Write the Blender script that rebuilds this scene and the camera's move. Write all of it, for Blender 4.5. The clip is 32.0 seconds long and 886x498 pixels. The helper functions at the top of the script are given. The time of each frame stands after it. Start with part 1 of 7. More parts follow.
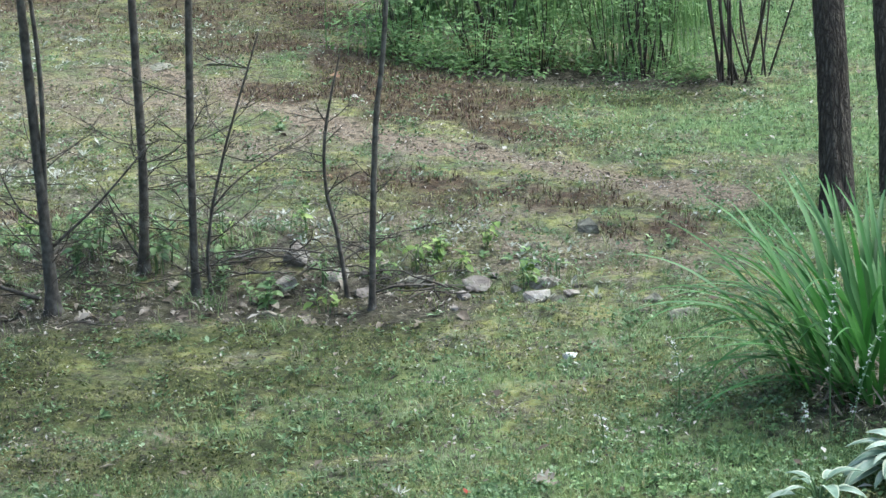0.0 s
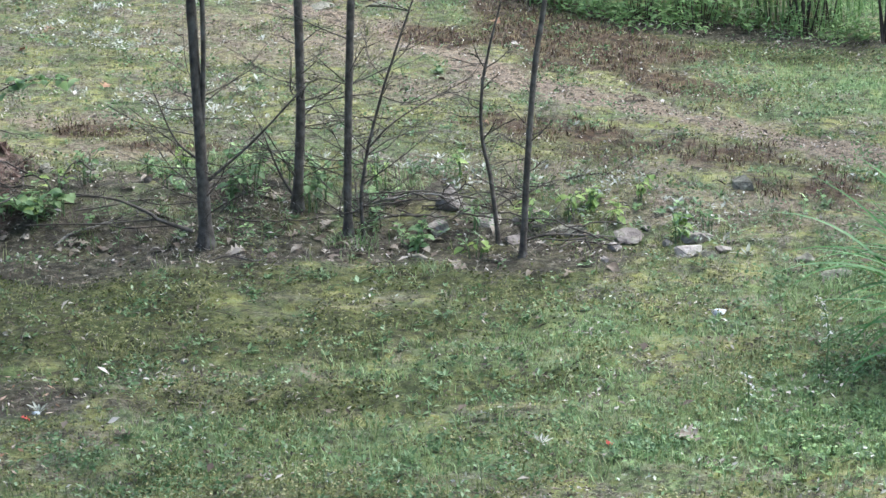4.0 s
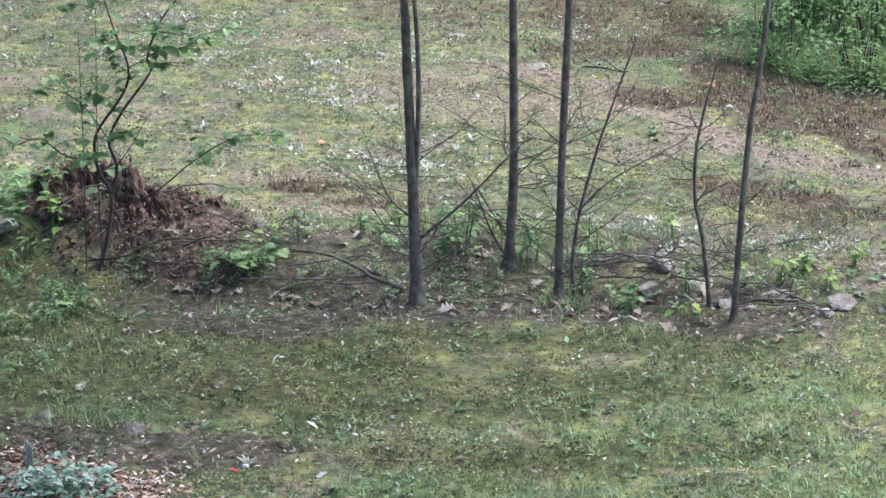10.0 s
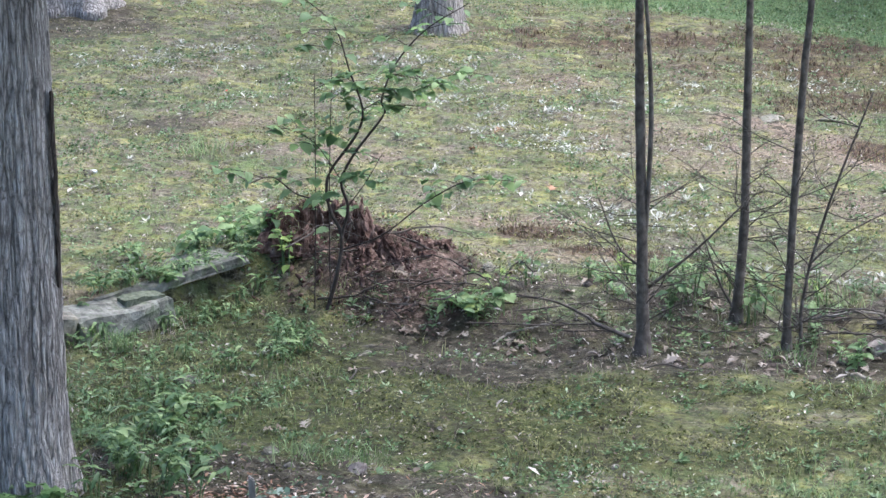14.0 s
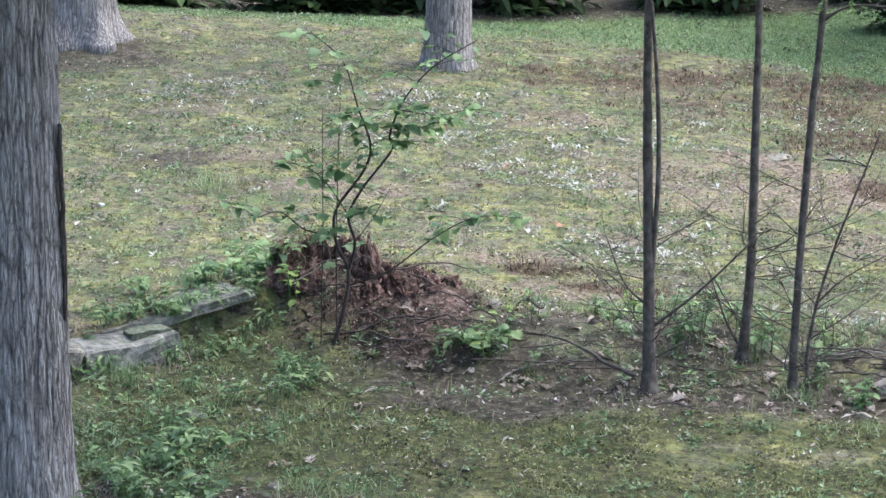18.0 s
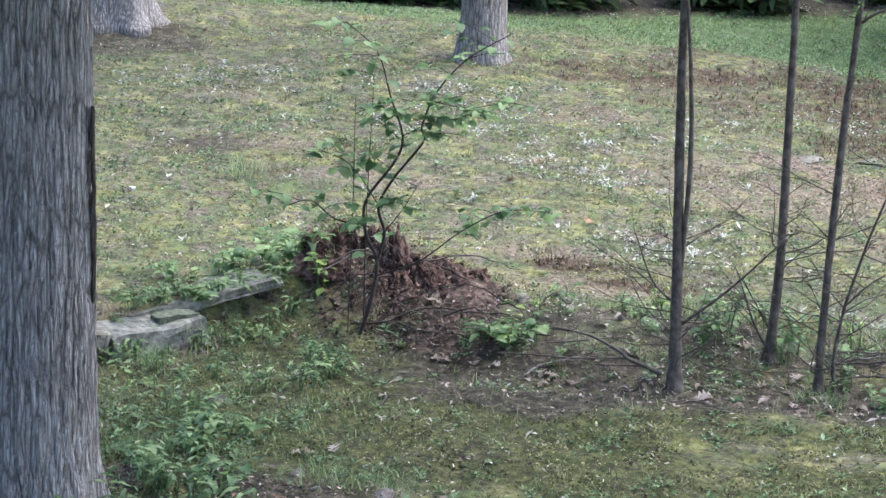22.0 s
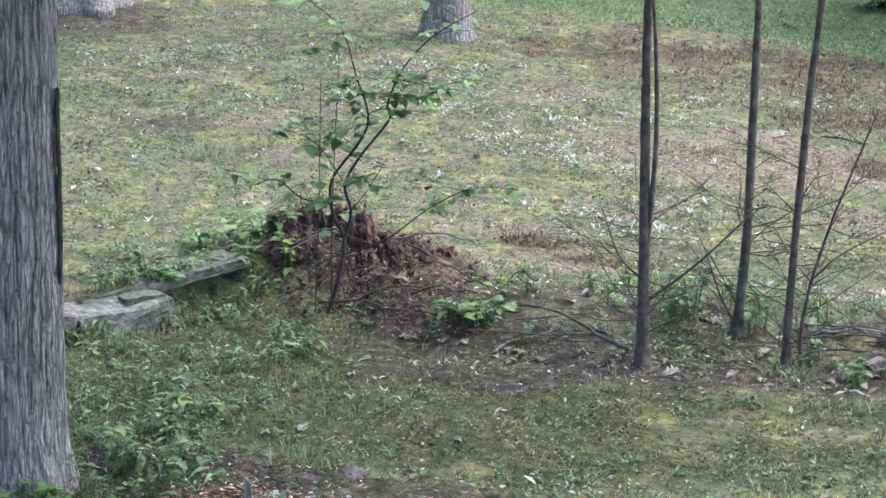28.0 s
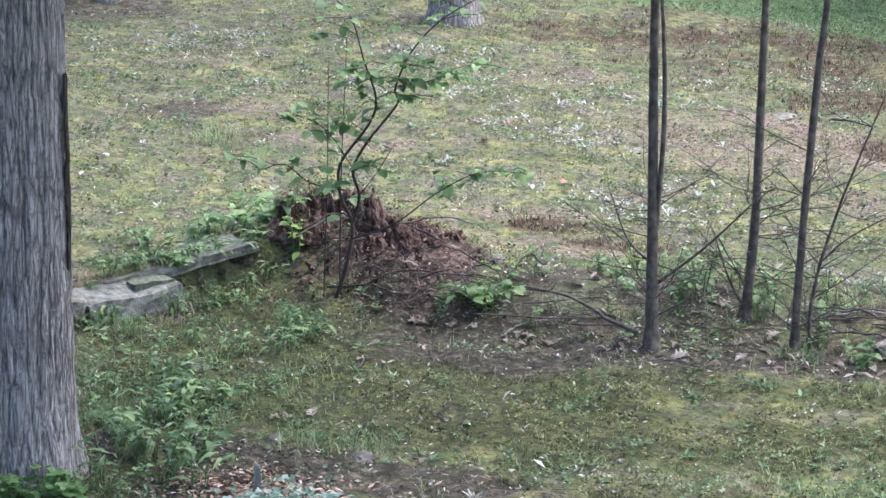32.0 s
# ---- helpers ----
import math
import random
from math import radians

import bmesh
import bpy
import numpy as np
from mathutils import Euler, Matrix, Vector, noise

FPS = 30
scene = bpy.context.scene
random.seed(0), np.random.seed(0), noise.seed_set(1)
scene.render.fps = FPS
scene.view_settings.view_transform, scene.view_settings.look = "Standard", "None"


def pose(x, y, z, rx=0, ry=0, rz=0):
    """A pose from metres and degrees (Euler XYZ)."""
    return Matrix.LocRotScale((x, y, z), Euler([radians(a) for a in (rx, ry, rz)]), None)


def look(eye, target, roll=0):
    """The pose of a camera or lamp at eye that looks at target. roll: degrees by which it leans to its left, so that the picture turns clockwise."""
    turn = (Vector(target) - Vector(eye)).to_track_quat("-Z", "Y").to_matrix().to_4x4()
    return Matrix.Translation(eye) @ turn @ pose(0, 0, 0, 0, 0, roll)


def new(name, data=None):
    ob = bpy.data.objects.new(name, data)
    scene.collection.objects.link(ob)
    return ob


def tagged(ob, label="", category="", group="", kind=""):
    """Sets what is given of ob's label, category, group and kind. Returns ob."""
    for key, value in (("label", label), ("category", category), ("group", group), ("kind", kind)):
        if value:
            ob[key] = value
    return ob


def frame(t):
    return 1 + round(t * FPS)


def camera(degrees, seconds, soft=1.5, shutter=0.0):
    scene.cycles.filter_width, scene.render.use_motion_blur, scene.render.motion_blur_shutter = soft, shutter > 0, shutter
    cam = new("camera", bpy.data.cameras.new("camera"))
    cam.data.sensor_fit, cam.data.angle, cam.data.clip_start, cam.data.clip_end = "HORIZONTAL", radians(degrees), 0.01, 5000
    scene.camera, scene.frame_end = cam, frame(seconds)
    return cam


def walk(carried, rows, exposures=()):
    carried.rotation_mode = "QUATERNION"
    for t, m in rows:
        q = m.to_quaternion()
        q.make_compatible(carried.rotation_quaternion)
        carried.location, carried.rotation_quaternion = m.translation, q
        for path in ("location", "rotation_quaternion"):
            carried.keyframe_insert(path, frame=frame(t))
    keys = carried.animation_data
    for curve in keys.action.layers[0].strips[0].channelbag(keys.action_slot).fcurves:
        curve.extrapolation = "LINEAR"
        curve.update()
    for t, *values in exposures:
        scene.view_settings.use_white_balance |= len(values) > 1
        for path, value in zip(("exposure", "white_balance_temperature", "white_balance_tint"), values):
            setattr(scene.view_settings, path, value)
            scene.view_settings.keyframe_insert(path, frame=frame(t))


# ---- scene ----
cam = camera(18.55, 32.0, soft=1.5)
EYE = 3.17
# The camera is held at one spot on a raised deck and only turns: seconds, tilt, lean, heading in degrees.
TURNS = [
    (0.0, 75.638, 2.322, -8.166),
    (0.5, 75.377, 2.076, -7.730),
    (1.0, 75.015, 1.676, -7.519),
    (1.5, 75.583, 0.929, -7.449),
    (2.0, 75.801, 0.953, -7.000),
    (2.5, 75.453, 0.939, -6.828),
    (3.0, 74.783, 0.819, -6.457),
    (3.5, 74.517, 0.837, -5.615),
    (4.0, 74.625, 0.711, -4.420),
    (4.5, 75.059, 1.039, -3.621),
    (6.5, 75.607, 0.647, -0.991),
    (7.0, 75.475, 0.749, -0.639),
    (7.5, 75.497, 0.685, -0.469),
    (8.0, 75.689, 0.557, -0.271),
    (8.5, 75.869, 0.853, -0.119),
    (9.0, 75.807, 0.721, -0.182),
    (9.5, 75.828, 0.637, -0.117),
    (10.0, 75.951, 0.697, 0.188),
    (10.5, 75.796, 0.893, 0.649),
    (11.0, 76.009, 0.213, 1.280),
    (11.5, 76.557, -0.041, 1.366),
    (12.0, 76.398, 0.022, 1.782),
    (12.5, 76.408, 0.424, 3.703),
    (13.0, 76.747, 0.182, 4.122),
    (13.5, 76.899, 0.087, 5.138),
    (14.0, 76.967, 0.057, 5.287),
    (14.5, 76.937, -0.100, 4.939),
    (16.5, 77.396, -0.236, 5.179),
    (17.0, 77.211, -0.049, 5.209),
    (17.5, 77.598, -0.295, 5.212),
    (18.0, 77.730, -0.364, 5.529),
    (18.5, 77.584, -0.497, 5.831),
    (19.0, 77.518, -1.063, 6.058),
    (19.5, 77.597, -1.747, 5.625),
    (20.0, 77.325, -1.671, 6.105),
    (20.5, 77.359, -1.860, 6.426),
    (21.0, 77.430, -1.479, 6.555),
    (21.5, 77.425, -1.577, 6.532),
    (22.0, 77.551, -1.807, 6.472),
    (22.5, 77.682, -1.921, 6.371),
    (23.0, 77.312, -1.500, 6.612),
    (23.5, 77.289, -1.582, 6.508),
    (24.0, 77.496, -1.880, 6.206),
    (24.5, 77.564, -2.186, 5.648),
    (25.0, 77.448, -2.243, 5.319),
    (25.5, 77.168, -1.991, 5.203),
    (27.5, 77.242, -1.364, 5.713),
    (28.0, 77.105, -1.342, 5.654),
    (28.5, 77.050, -1.346, 5.672),
    (29.0, 76.985, -1.265, 5.631),
    (29.5, 76.738, -1.170, 5.762),
    (30.0, 76.667, -1.087, 5.659),
    (30.5, 76.713, -1.175, 5.577),
    (31.0, 76.681, -1.076, 5.543),
    (31.5, 76.706, -1.078, 5.641),
    (32.0, 76.768, -1.091, 5.778),
]
EXPOSURES = [(0.0, 1.76, 5700, -4), (4.0, 1.84, 5700, 2), (9.0, 2.0, 5720, 9), (24.0, 1.99, 5680, 12), (32.0, 2.07, 5680, 14)]
walk(cam, [(t, pose(0, 0, EYE, tilt, lean, heading)) for t, tilt, lean, heading in TURNS], EXPOSURES)

# ---- light: a bright hazy sky and a soft sun from the right ----
SUN_EL, SUN_AZ = radians(63), radians(68)      # height, and turn from straight ahead towards the right
world = bpy.data.worlds.new("sky")
scene.world = world
world.use_nodes = True
wn = world.node_tree.nodes
sky = wn.new("ShaderNodeTexSky")
sky.sky_type, sky.sun_disc, sky.sun_elevation, sky.sun_rotation = "NISHITA", False, SUN_EL, SUN_AZ
sky.air_density, sky.dust_density, sky.ozone_density = 1.0, 4.0, 1.0
wn["Background"].inputs["Strength"].default_value = 0.15
world.node_tree.links.new(sky.outputs[0], wn["Background"].inputs["Color"])
sun = new("sun", bpy.data.lights.new("sun", "SUN"))
sun.data.energy, sun.data.angle, sun.data.color = 1.5, radians(60), (1.0, 0.95, 0.87)
sun.matrix_world = look((20 * math.sin(SUN_AZ), 20 * math.cos(SUN_AZ), 20 * math.tan(SUN_EL)), (0, 0, 0))


# ---- materials ----
def material(name, stops, size=0.1, rough=0.8, stretch=(1, 1, 1), bump=0.3, bump_size=0.01, island=0.0, obj=0.0,
             spots=None, through_light=0.0, spec=0.3, detail=6.0, relief=0.01):
    """Noise-driven paint: stops are (position, colour). size: the patches in metres. island / obj: how much single pieces differ.
    spots: (colour, size, amount) of a second scale. through_light: light that passes a thin leaf."""
    m = bpy.data.materials.new(name)
    m.use_nodes = True
    n, l = m.node_tree.nodes, m.node_tree.links
    b = n["Principled BSDF"]
    co = n.new("ShaderNodeTexCoord")
    mp = n.new("ShaderNodeMapping")
    mp.inputs["Scale"].default_value = stretch
    l.new(co.outputs["Object"], mp.inputs[0])
    tex = n.new("ShaderNodeTexNoise")
    tex.inputs["Scale"].default_value, tex.inputs["Detail"].default_value = 1 / size, detail
    l.new(mp.outputs[0], tex.inputs["Vector"])
    value = tex.outputs["Fac"]
    if island or obj:
        src = n.new("ShaderNodeNewGeometry").outputs["Random Per Island"] if island else n.new("ShaderNodeObjectInfo").outputs["Random"]
        sub = n.new("ShaderNodeMath")
        sub.operation = "MULTIPLY_ADD"
        sub.inputs[1].default_value, sub.inputs[2].default_value = (island or obj), -0.5 * (island or obj)
        l.new(src, sub.inputs[0])
        add = n.new("ShaderNodeMath")
        add.operation = "ADD"
        l.new(value, add.inputs[0]), l.new(sub.outputs[0], add.inputs[1])
        value = add.outputs[0]
    ramp = n.new("ShaderNodeValToRGB")
    el = ramp.color_ramp.elements
    while len(el) < len(stops):
        el.new(0.5)
    for e, (p, c) in zip(el, stops):
        e.position, e.color = p, (*c, 1)
    l.new(value, ramp.inputs[0])
    colour = ramp.outputs[0]
    if spots:
        t2 = n.new("ShaderNodeTexNoise")
        t2.inputs["Scale"].default_value, t2.inputs["Detail"].default_value = 1 / spots[1], 4
        l.new(mp.outputs[0], t2.inputs["Vector"])
        r2 = n.new("ShaderNodeMapRange")
        r2.inputs[1].default_value, r2.inputs[2].default_value, r2.inputs[4].default_value = 0.52, 0.66, spots[2]
        l.new(t2.outputs["Fac"], r2.inputs[0])
        mix = n.new("ShaderNodeMix")
        mix.data_type = "RGBA"
        l.new(r2.outputs[0], mix.inputs[0]), l.new(colour, mix.inputs[6])
        mix.inputs[7].default_value = (*spots[0], 1)
        colour = mix.outputs[2]
    l.new(colour, b.inputs["Base Color"])
    b.inputs["Roughness"].default_value = rough
    b.inputs["Specular IOR Level"].default_value = spec
    if bump:
        bt = n.new("ShaderNodeTexNoise")
        bt.inputs["Scale"].default_value, bt.inputs["Detail"].default_value = 1 / bump_size, 5
        l.new(mp.outputs[0], bt.inputs["Vector"])
        bp = n.new("ShaderNodeBump")
        bp.inputs["Strength"].default_value, bp.inputs["Distance"].default_value = bump, relief
        l.new(bt.outputs["Fac"], bp.inputs["Height"])
        l.new(bp.outputs[0], b.inputs["Normal"])
    if through_light:
        tr = n.new("ShaderNodeBsdfTranslucent")
        l.new(colour, tr.inputs["Color"])
        ms = n.new("ShaderNodeMixShader")
        ms.inputs[0].default_value = through_light
        l.new(b.outputs[0], ms.inputs[1]), l.new(tr.outputs[0], ms.inputs[2])
        l.new(ms.outputs[0], n["Material Output"].inputs["Surface"])
    return m


def ground_material():
    """Moss, thin turf, bare earth and painted shade, mixed by the soil, brown, straw, lush and shade amounts stored on
    the ground.
    """
    m = bpy.data.materials.new("mossy lawn")
    m.use_nodes = True
    n, l = m.node_tree.nodes, m.node_tree.links
    b = n["Principled BSDF"]
    co = n.new("ShaderNodeTexCoord").outputs["Object"]

    def noise_at(size, detail=6.0, rough=0.6):
        t = n.new("ShaderNodeTexNoise")
        t.inputs["Scale"].default_value, t.inputs["Detail"].default_value, t.inputs["Roughness"].default_value = 1 / size, detail, rough
        l.new(co, t.inputs["Vector"])
        return t.outputs["Fac"]

    def ramp(value, *stops):
        r = n.new("ShaderNodeValToRGB")
        el = r.color_ramp.elements
        while len(el) < len(stops):
            el.new(0.5)
        squeeze = 0.62 if len(stops) > 2 else 1.0
        for e, (p, c) in zip(el, stops):
            e.position, e.color = 0.5 + (p - 0.5) * squeeze, (*c, 1)
        l.new(value, r.inputs[0])
        return r.outputs[0]

    def mix(fac, a, c):
        x = n.new("ShaderNodeMix")
        x.data_type = "RGBA"
        l.new(fac, x.inputs[0]), l.new(a, x.inputs[6]), l.new(c, x.inputs[7])
        return x.outputs[2]

    def amount(name, most_of=0.9):
        """The stored amount, its border broken up by noise."""
        a = n.new("ShaderNodeAttribute")
        a.attribute_name = name
        s = n.new("ShaderNodeMath")
        s.operation = "MULTIPLY_ADD"
        s.inputs[1].default_value = 1.1
        l.new(noise_at(0.16, 7, 0.75), s.inputs[0])
        l.new(a.outputs["Fac"], s.inputs[2])
        r = n.new("ShaderNodeMapRange")
        r.inputs[1].default_value, r.inputs[2].default_value, r.inputs[4].default_value = 0.72, 1.32, most_of
        l.new(s.outputs[0], r.inputs[0])
        return r.outputs[0]

    patch, mid, fine, speck = noise_at(0.22, 7, 0.72), noise_at(0.055, 6, 0.75), noise_at(0.018, 4, 0.7), noise_at(0.05, 6, 0.72)
    moss = ramp(mid, (0.25, C_MOSS[0]), (0.42, C_MOSS[1]), (0.56, C_MOSS[2]), (0.75, C_MOSS[3]))
    yellow = ramp(mid, (0.25, (0.075, 0.075, 0.022)), (0.42, (0.152, 0.15, 0.046)), (0.56, (0.236, 0.227, 0.086)), (0.75, (0.325, 0.305, 0.165)))
    moss = mix(ramp(noise_at(0.7, 8, 0.78), (0.41, (0, 0, 0)), (0.54, (0.9, 0.9, 0.9))), moss, yellow)
    turf = ramp(mid, (0.3, (0.028, 0.038, 0.017)), (0.5, (0.07, 0.091, 0.036)), (0.7, (0.14, 0.154, 0.081)))
    both = ramp(patch, (0.46, (0, 0, 0)), (0.54, (1, 1, 1)))
    base = mix(both, moss, turf)
    litter = ramp(fine, (0.3, (0.034, 0.027, 0.021)), (0.5, (0.095, 0.077, 0.061)), (0.66, (0.178, 0.154, 0.13)), (0.8, (0.28, 0.257, 0.225)))
    base = mix(ramp(noise_at(0.16, 8, 0.78), (0.47, (0, 0, 0)), (0.58, (0.85, 0.85, 0.85))), base, litter)
    thin = ramp(mid, (0.28, (0.07, 0.05, 0.04)), (0.5, (0.15, 0.115, 0.093)), (0.72, (0.25, 0.205, 0.172)))
    base = mix(ramp(noise_at(0.45, 8, 0.78), (0.535, (0, 0, 0)), (0.62, (0.7, 0.7, 0.7))), base, thin)
    sward = ramp(fine, (0.3, (0.04, 0.062, 0.022)), (0.5, (0.085, 0.122, 0.042)), (0.72, (0.15, 0.19, 0.075)))
    base = mix(ramp(noise_at(0.4, 6, 0.68), (0.56, (0, 0, 0)), (0.63, (0.7, 0.7, 0.7))), base, sward)
    # fresh turf, raised in colour to paint in sun on the lawn
    lush = ramp(mid, (0.3, (0.046, 0.083, 0.028)), (0.5, (0.091, 0.144, 0.051)), (0.72, (0.155, 0.21, 0.085)))
    base = mix(amount("lush"), base, lush)
    # dark moss, its colour lowered further to paint in shade
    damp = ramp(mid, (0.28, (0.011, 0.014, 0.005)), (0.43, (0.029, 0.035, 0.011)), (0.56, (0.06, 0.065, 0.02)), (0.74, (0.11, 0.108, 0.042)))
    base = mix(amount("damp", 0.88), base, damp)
    straw = ramp(fine, (0.3, (0.078, 0.055, 0.04)), (0.5, (0.163, 0.122, 0.09)), (0.72, (0.271, 0.21, 0.165)))
    base = mix(amount("straw"), base, straw)
    brown = ramp(mid, (0.3, (0.018, 0.01, 0.006)), (0.48, (0.052, 0.029, 0.018)), (0.62, (0.095, 0.063, 0.04)), (0.78, (0.11, 0.115, 0.045)))
    base = mix(amount("brown"), base, brown)
    soil = ramp(mid, (0.28, (0.01, 0.008, 0.006)), (0.45, (0.03, 0.023, 0.019)), (0.58, (0.065, 0.051, 0.042)), (0.74, (0.135, 0.112, 0.092)))
    base = mix(amount("soil", 0.78), base, soil)
    rot = ramp(noise_at(0.035, 6, 0.7), (0.3, (0.022, 0.013, 0.009)), (0.46, (0.06, 0.037, 0.029)), (0.58, (0.11, 0.075, 0.061)), (0.72, (0.19, 0.143, 0.122)))
    base = mix(amount("rot"), base, rot)
    gaps = ramp(speck, (0.4, (0.9, 0.9, 0.9)), (0.485, (0, 0, 0)))
    base = mix(gaps, base, ramp(fine, (0.3, (0.014, 0.013, 0.008)), (0.7, (0.045, 0.04, 0.026))))
    flecks = ramp(noise_at(0.024, 3, 0.55), (0.64, (0, 0, 0)), (0.72, (0.7, 0.7, 0.7)))
    base = mix(flecks, base, ramp(mid, (0.35, (0.189, 0.175, 0.126)), (0.5, (0.21, 0.231, 0.119)), (0.65, (0.315, 0.301, 0.252))))
    l.new(base, b.inputs["Base Color"])
    b.inputs["Roughness"].default_value, b.inputs["Specular IOR Level"].default_value = 0.92, 0.15
    bp = n.new("ShaderNodeBump")
    bp.inputs["Strength"].default_value, bp.inputs["Distance"].default_value = 0.8, 0.012
    lift = n.new("ShaderNodeMath")
    lift.operation = "MULTIPLY_ADD"
    lift.inputs[1].default_value = 1.6
    l.new(mid, lift.inputs[0]), l.new(fine, lift.inputs[2])
    l.new(lift.outputs[0], bp.inputs["Height"])
    l.new(bp.outputs[0], b.inputs["Normal"])
    return m


def bark_material(name, crack, body, pale, across=0.03, along_grain=0.16):
    """Long upright plates parted by dark fissures, each plate weathered paler towards its middle."""
    m = bpy.data.materials.new(name)
    m.use_nodes = True
    n, l = m.node_tree.nodes, m.node_tree.links
    b = n["Principled BSDF"]
    co = n.new("ShaderNodeTexCoord").outputs["Object"]

    def scaled(vec, size):
        mp = n.new("ShaderNodeMapping")
        mp.inputs["Scale"].default_value = size
        l.new(vec, mp.inputs[0])
        return mp.outputs[0]

    warp = n.new("ShaderNodeTexNoise")
    warp.inputs["Scale"].default_value, warp.inputs["Detail"].default_value = 9, 5
    l.new(scaled(co, (1, 1, 0.6)), warp.inputs["Vector"])
    bend = n.new("ShaderNodeVectorMath")
    bend.operation = "MULTIPLY_ADD"
    bend.inputs[1].default_value = (0.018, 0.018, 0.05)
    l.new(warp.outputs["Color"], bend.inputs[0]), l.new(co, bend.inputs[2])

    def plates(k):
        v = n.new("ShaderNodeTexVoronoi")
        v.feature = "DISTANCE_TO_EDGE"
        v.inputs["Scale"].default_value = 1.0
        l.new(scaled(bend.outputs[0], (k / across, k / across, k / along_grain)), v.inputs["Vector"])
        return v.outputs["Distance"]

    grain = n.new("ShaderNodeTexNoise")
    grain.inputs["Scale"].default_value, grain.inputs["Detail"].default_value, grain.inputs["Roughness"].default_value = 90, 8, 0.7
    l.new(scaled(co, (1, 1, 0.6)), grain.inputs["Vector"])
    broad = n.new("ShaderNodeTexNoise")
    broad.inputs["Scale"].default_value, broad.inputs["Detail"].default_value = 6, 4
    l.new(scaled(co, (1, 1, 0.4)), broad.inputs["Vector"])

    def math_node(op, a, c, d=None):
        x = n.new("ShaderNodeMath")
        x.operation = op
        for i, q in enumerate((a, c, d)):
            if isinstance(q, (int, float)):
                x.inputs[i].default_value = q
            elif q is not None:
                l.new(q, x.inputs[i])
        return x.outputs[0]

    rough = math_node("MULTIPLY_ADD", grain.outputs["Fac"], 0.5, -0.25)
    big = math_node("ADD", plates(1.0), math_node("MULTIPLY", rough, 0.5))
    height = math_node("MINIMUM", math_node("MULTIPLY", big, 4.0), math_node("ADD", math_node("MULTIPLY", plates(2.1), 5.0), 0.25))
    tone = math_node("ADD", math_node("ADD", height, math_node("MULTIPLY", rough, 0.6)), math_node("MULTIPLY_ADD", broad.outputs["Fac"], 0.9, -0.45))
    ramp = n.new("ShaderNodeValToRGB")
    el = ramp.color_ramp.elements
    el.new(0.3), el.new(0.62)
    for e, (p, c) in zip(el, ((0.02, crack), (0.22, tuple(0.62 * q for q in body)), (0.6, body), (1.0, pale))):
        e.position, e.color = p, (*c, 1)
    l.new(tone, ramp.inputs[0])
    l.new(ramp.outputs[0], b.inputs["Base Color"])
    b.inputs["Roughness"].default_value, b.inputs["Specular IOR Level"].default_value = 0.92, 0.2
    bp = n.new("ShaderNodeBump")
    bp.inputs["Strength"].default_value, bp.inputs["Distance"].default_value = 1.0, 0.008
    l.new(math_node("ADD", height, math_node("MULTIPLY", grain.outputs["Fac"], 0.6)), bp.inputs["Height"])
    l.new(bp.outputs[0], b.inputs["Normal"])
    return m


C_MOSS = ((0.042, 0.045, 0.019), (0.108, 0.109, 0.045), (0.177, 0.171, 0.076), (0.277, 0.255, 0.153))
M_GROUND = ground_material()
M_BARK = bark_material("furrowed grey bark", (0.12, 0.107, 0.096), (0.315, 0.287, 0.26), (0.44, 0.41, 0.378), 0.024, 0.22)
M_BARK_DARK = material("dark smooth sapling bark", [(0.3, (0.035, 0.027, 0.022)), (0.5, (0.076, 0.062, 0.05)), (0.72, (0.14, 0.12, 0.098))],
                       0.03, 0.75, (1, 1, 0.8), 0.5, 0.006, spots=((0.165, 0.15, 0.128), 0.05, 0.5))
M_BARK_BROWN = bark_material("rough brown bark", (0.04, 0.031, 0.025), (0.078, 0.062, 0.05), (0.125, 0.103, 0.086), 0.02, 0.2)
M_TWIG = material("dead twig", [(0.3, (0.032, 0.025, 0.021)), (0.55, (0.071, 0.059, 0.048)), (0.8, (0.119, 0.107, 0.095))], 0.05, 0.85, bump=0.2)
M_STEM = material("brown shrub stem", [(0.3, (0.021, 0.014, 0.011)), (0.6, (0.05, 0.037, 0.028)), (0.8, (0.095, 0.076, 0.061))], 0.03, 0.7, bump=0.3)
M_ROT = material("rotten red-brown wood", [(0.3, (0.019, 0.01, 0.007)), (0.42, (0.054, 0.029, 0.023)), (0.55, (0.104, 0.064, 0.051)), (0.7, (0.203, 0.145, 0.121))],
                 0.035, 0.95, (1, 1, 0.6), 1.0, 0.02, relief=0.02)
M_CRUMB = material("rotted wood crumbs", [(0.2, (0.03, 0.016, 0.012)), (0.5, (0.085, 0.05, 0.039)), (0.8, (0.19, 0.132, 0.107))], 0.3, 0.95, bump=0, island=0.8)
M_STONE = material("weathered grey stone", [(0.3, (0.063, 0.058, 0.045)), (0.5, (0.134, 0.124, 0.097)), (0.72, (0.253, 0.233, 0.186))], 0.05, 0.9,
                   bump=1.0, bump_size=0.02, obj=0.35, spots=((0.075, 0.087, 0.038), 0.09, 0.55))
M_WALL = material("lichen-grey wall stone", [(0.3, (0.07, 0.069, 0.058)), (0.5, (0.135, 0.133, 0.113)), (0.72, (0.235, 0.232, 0.2))], 0.05, 0.9,
                  bump=1.0, bump_size=0.02, obj=0.15, spots=((0.085, 0.11, 0.058), 0.07, 0.6))
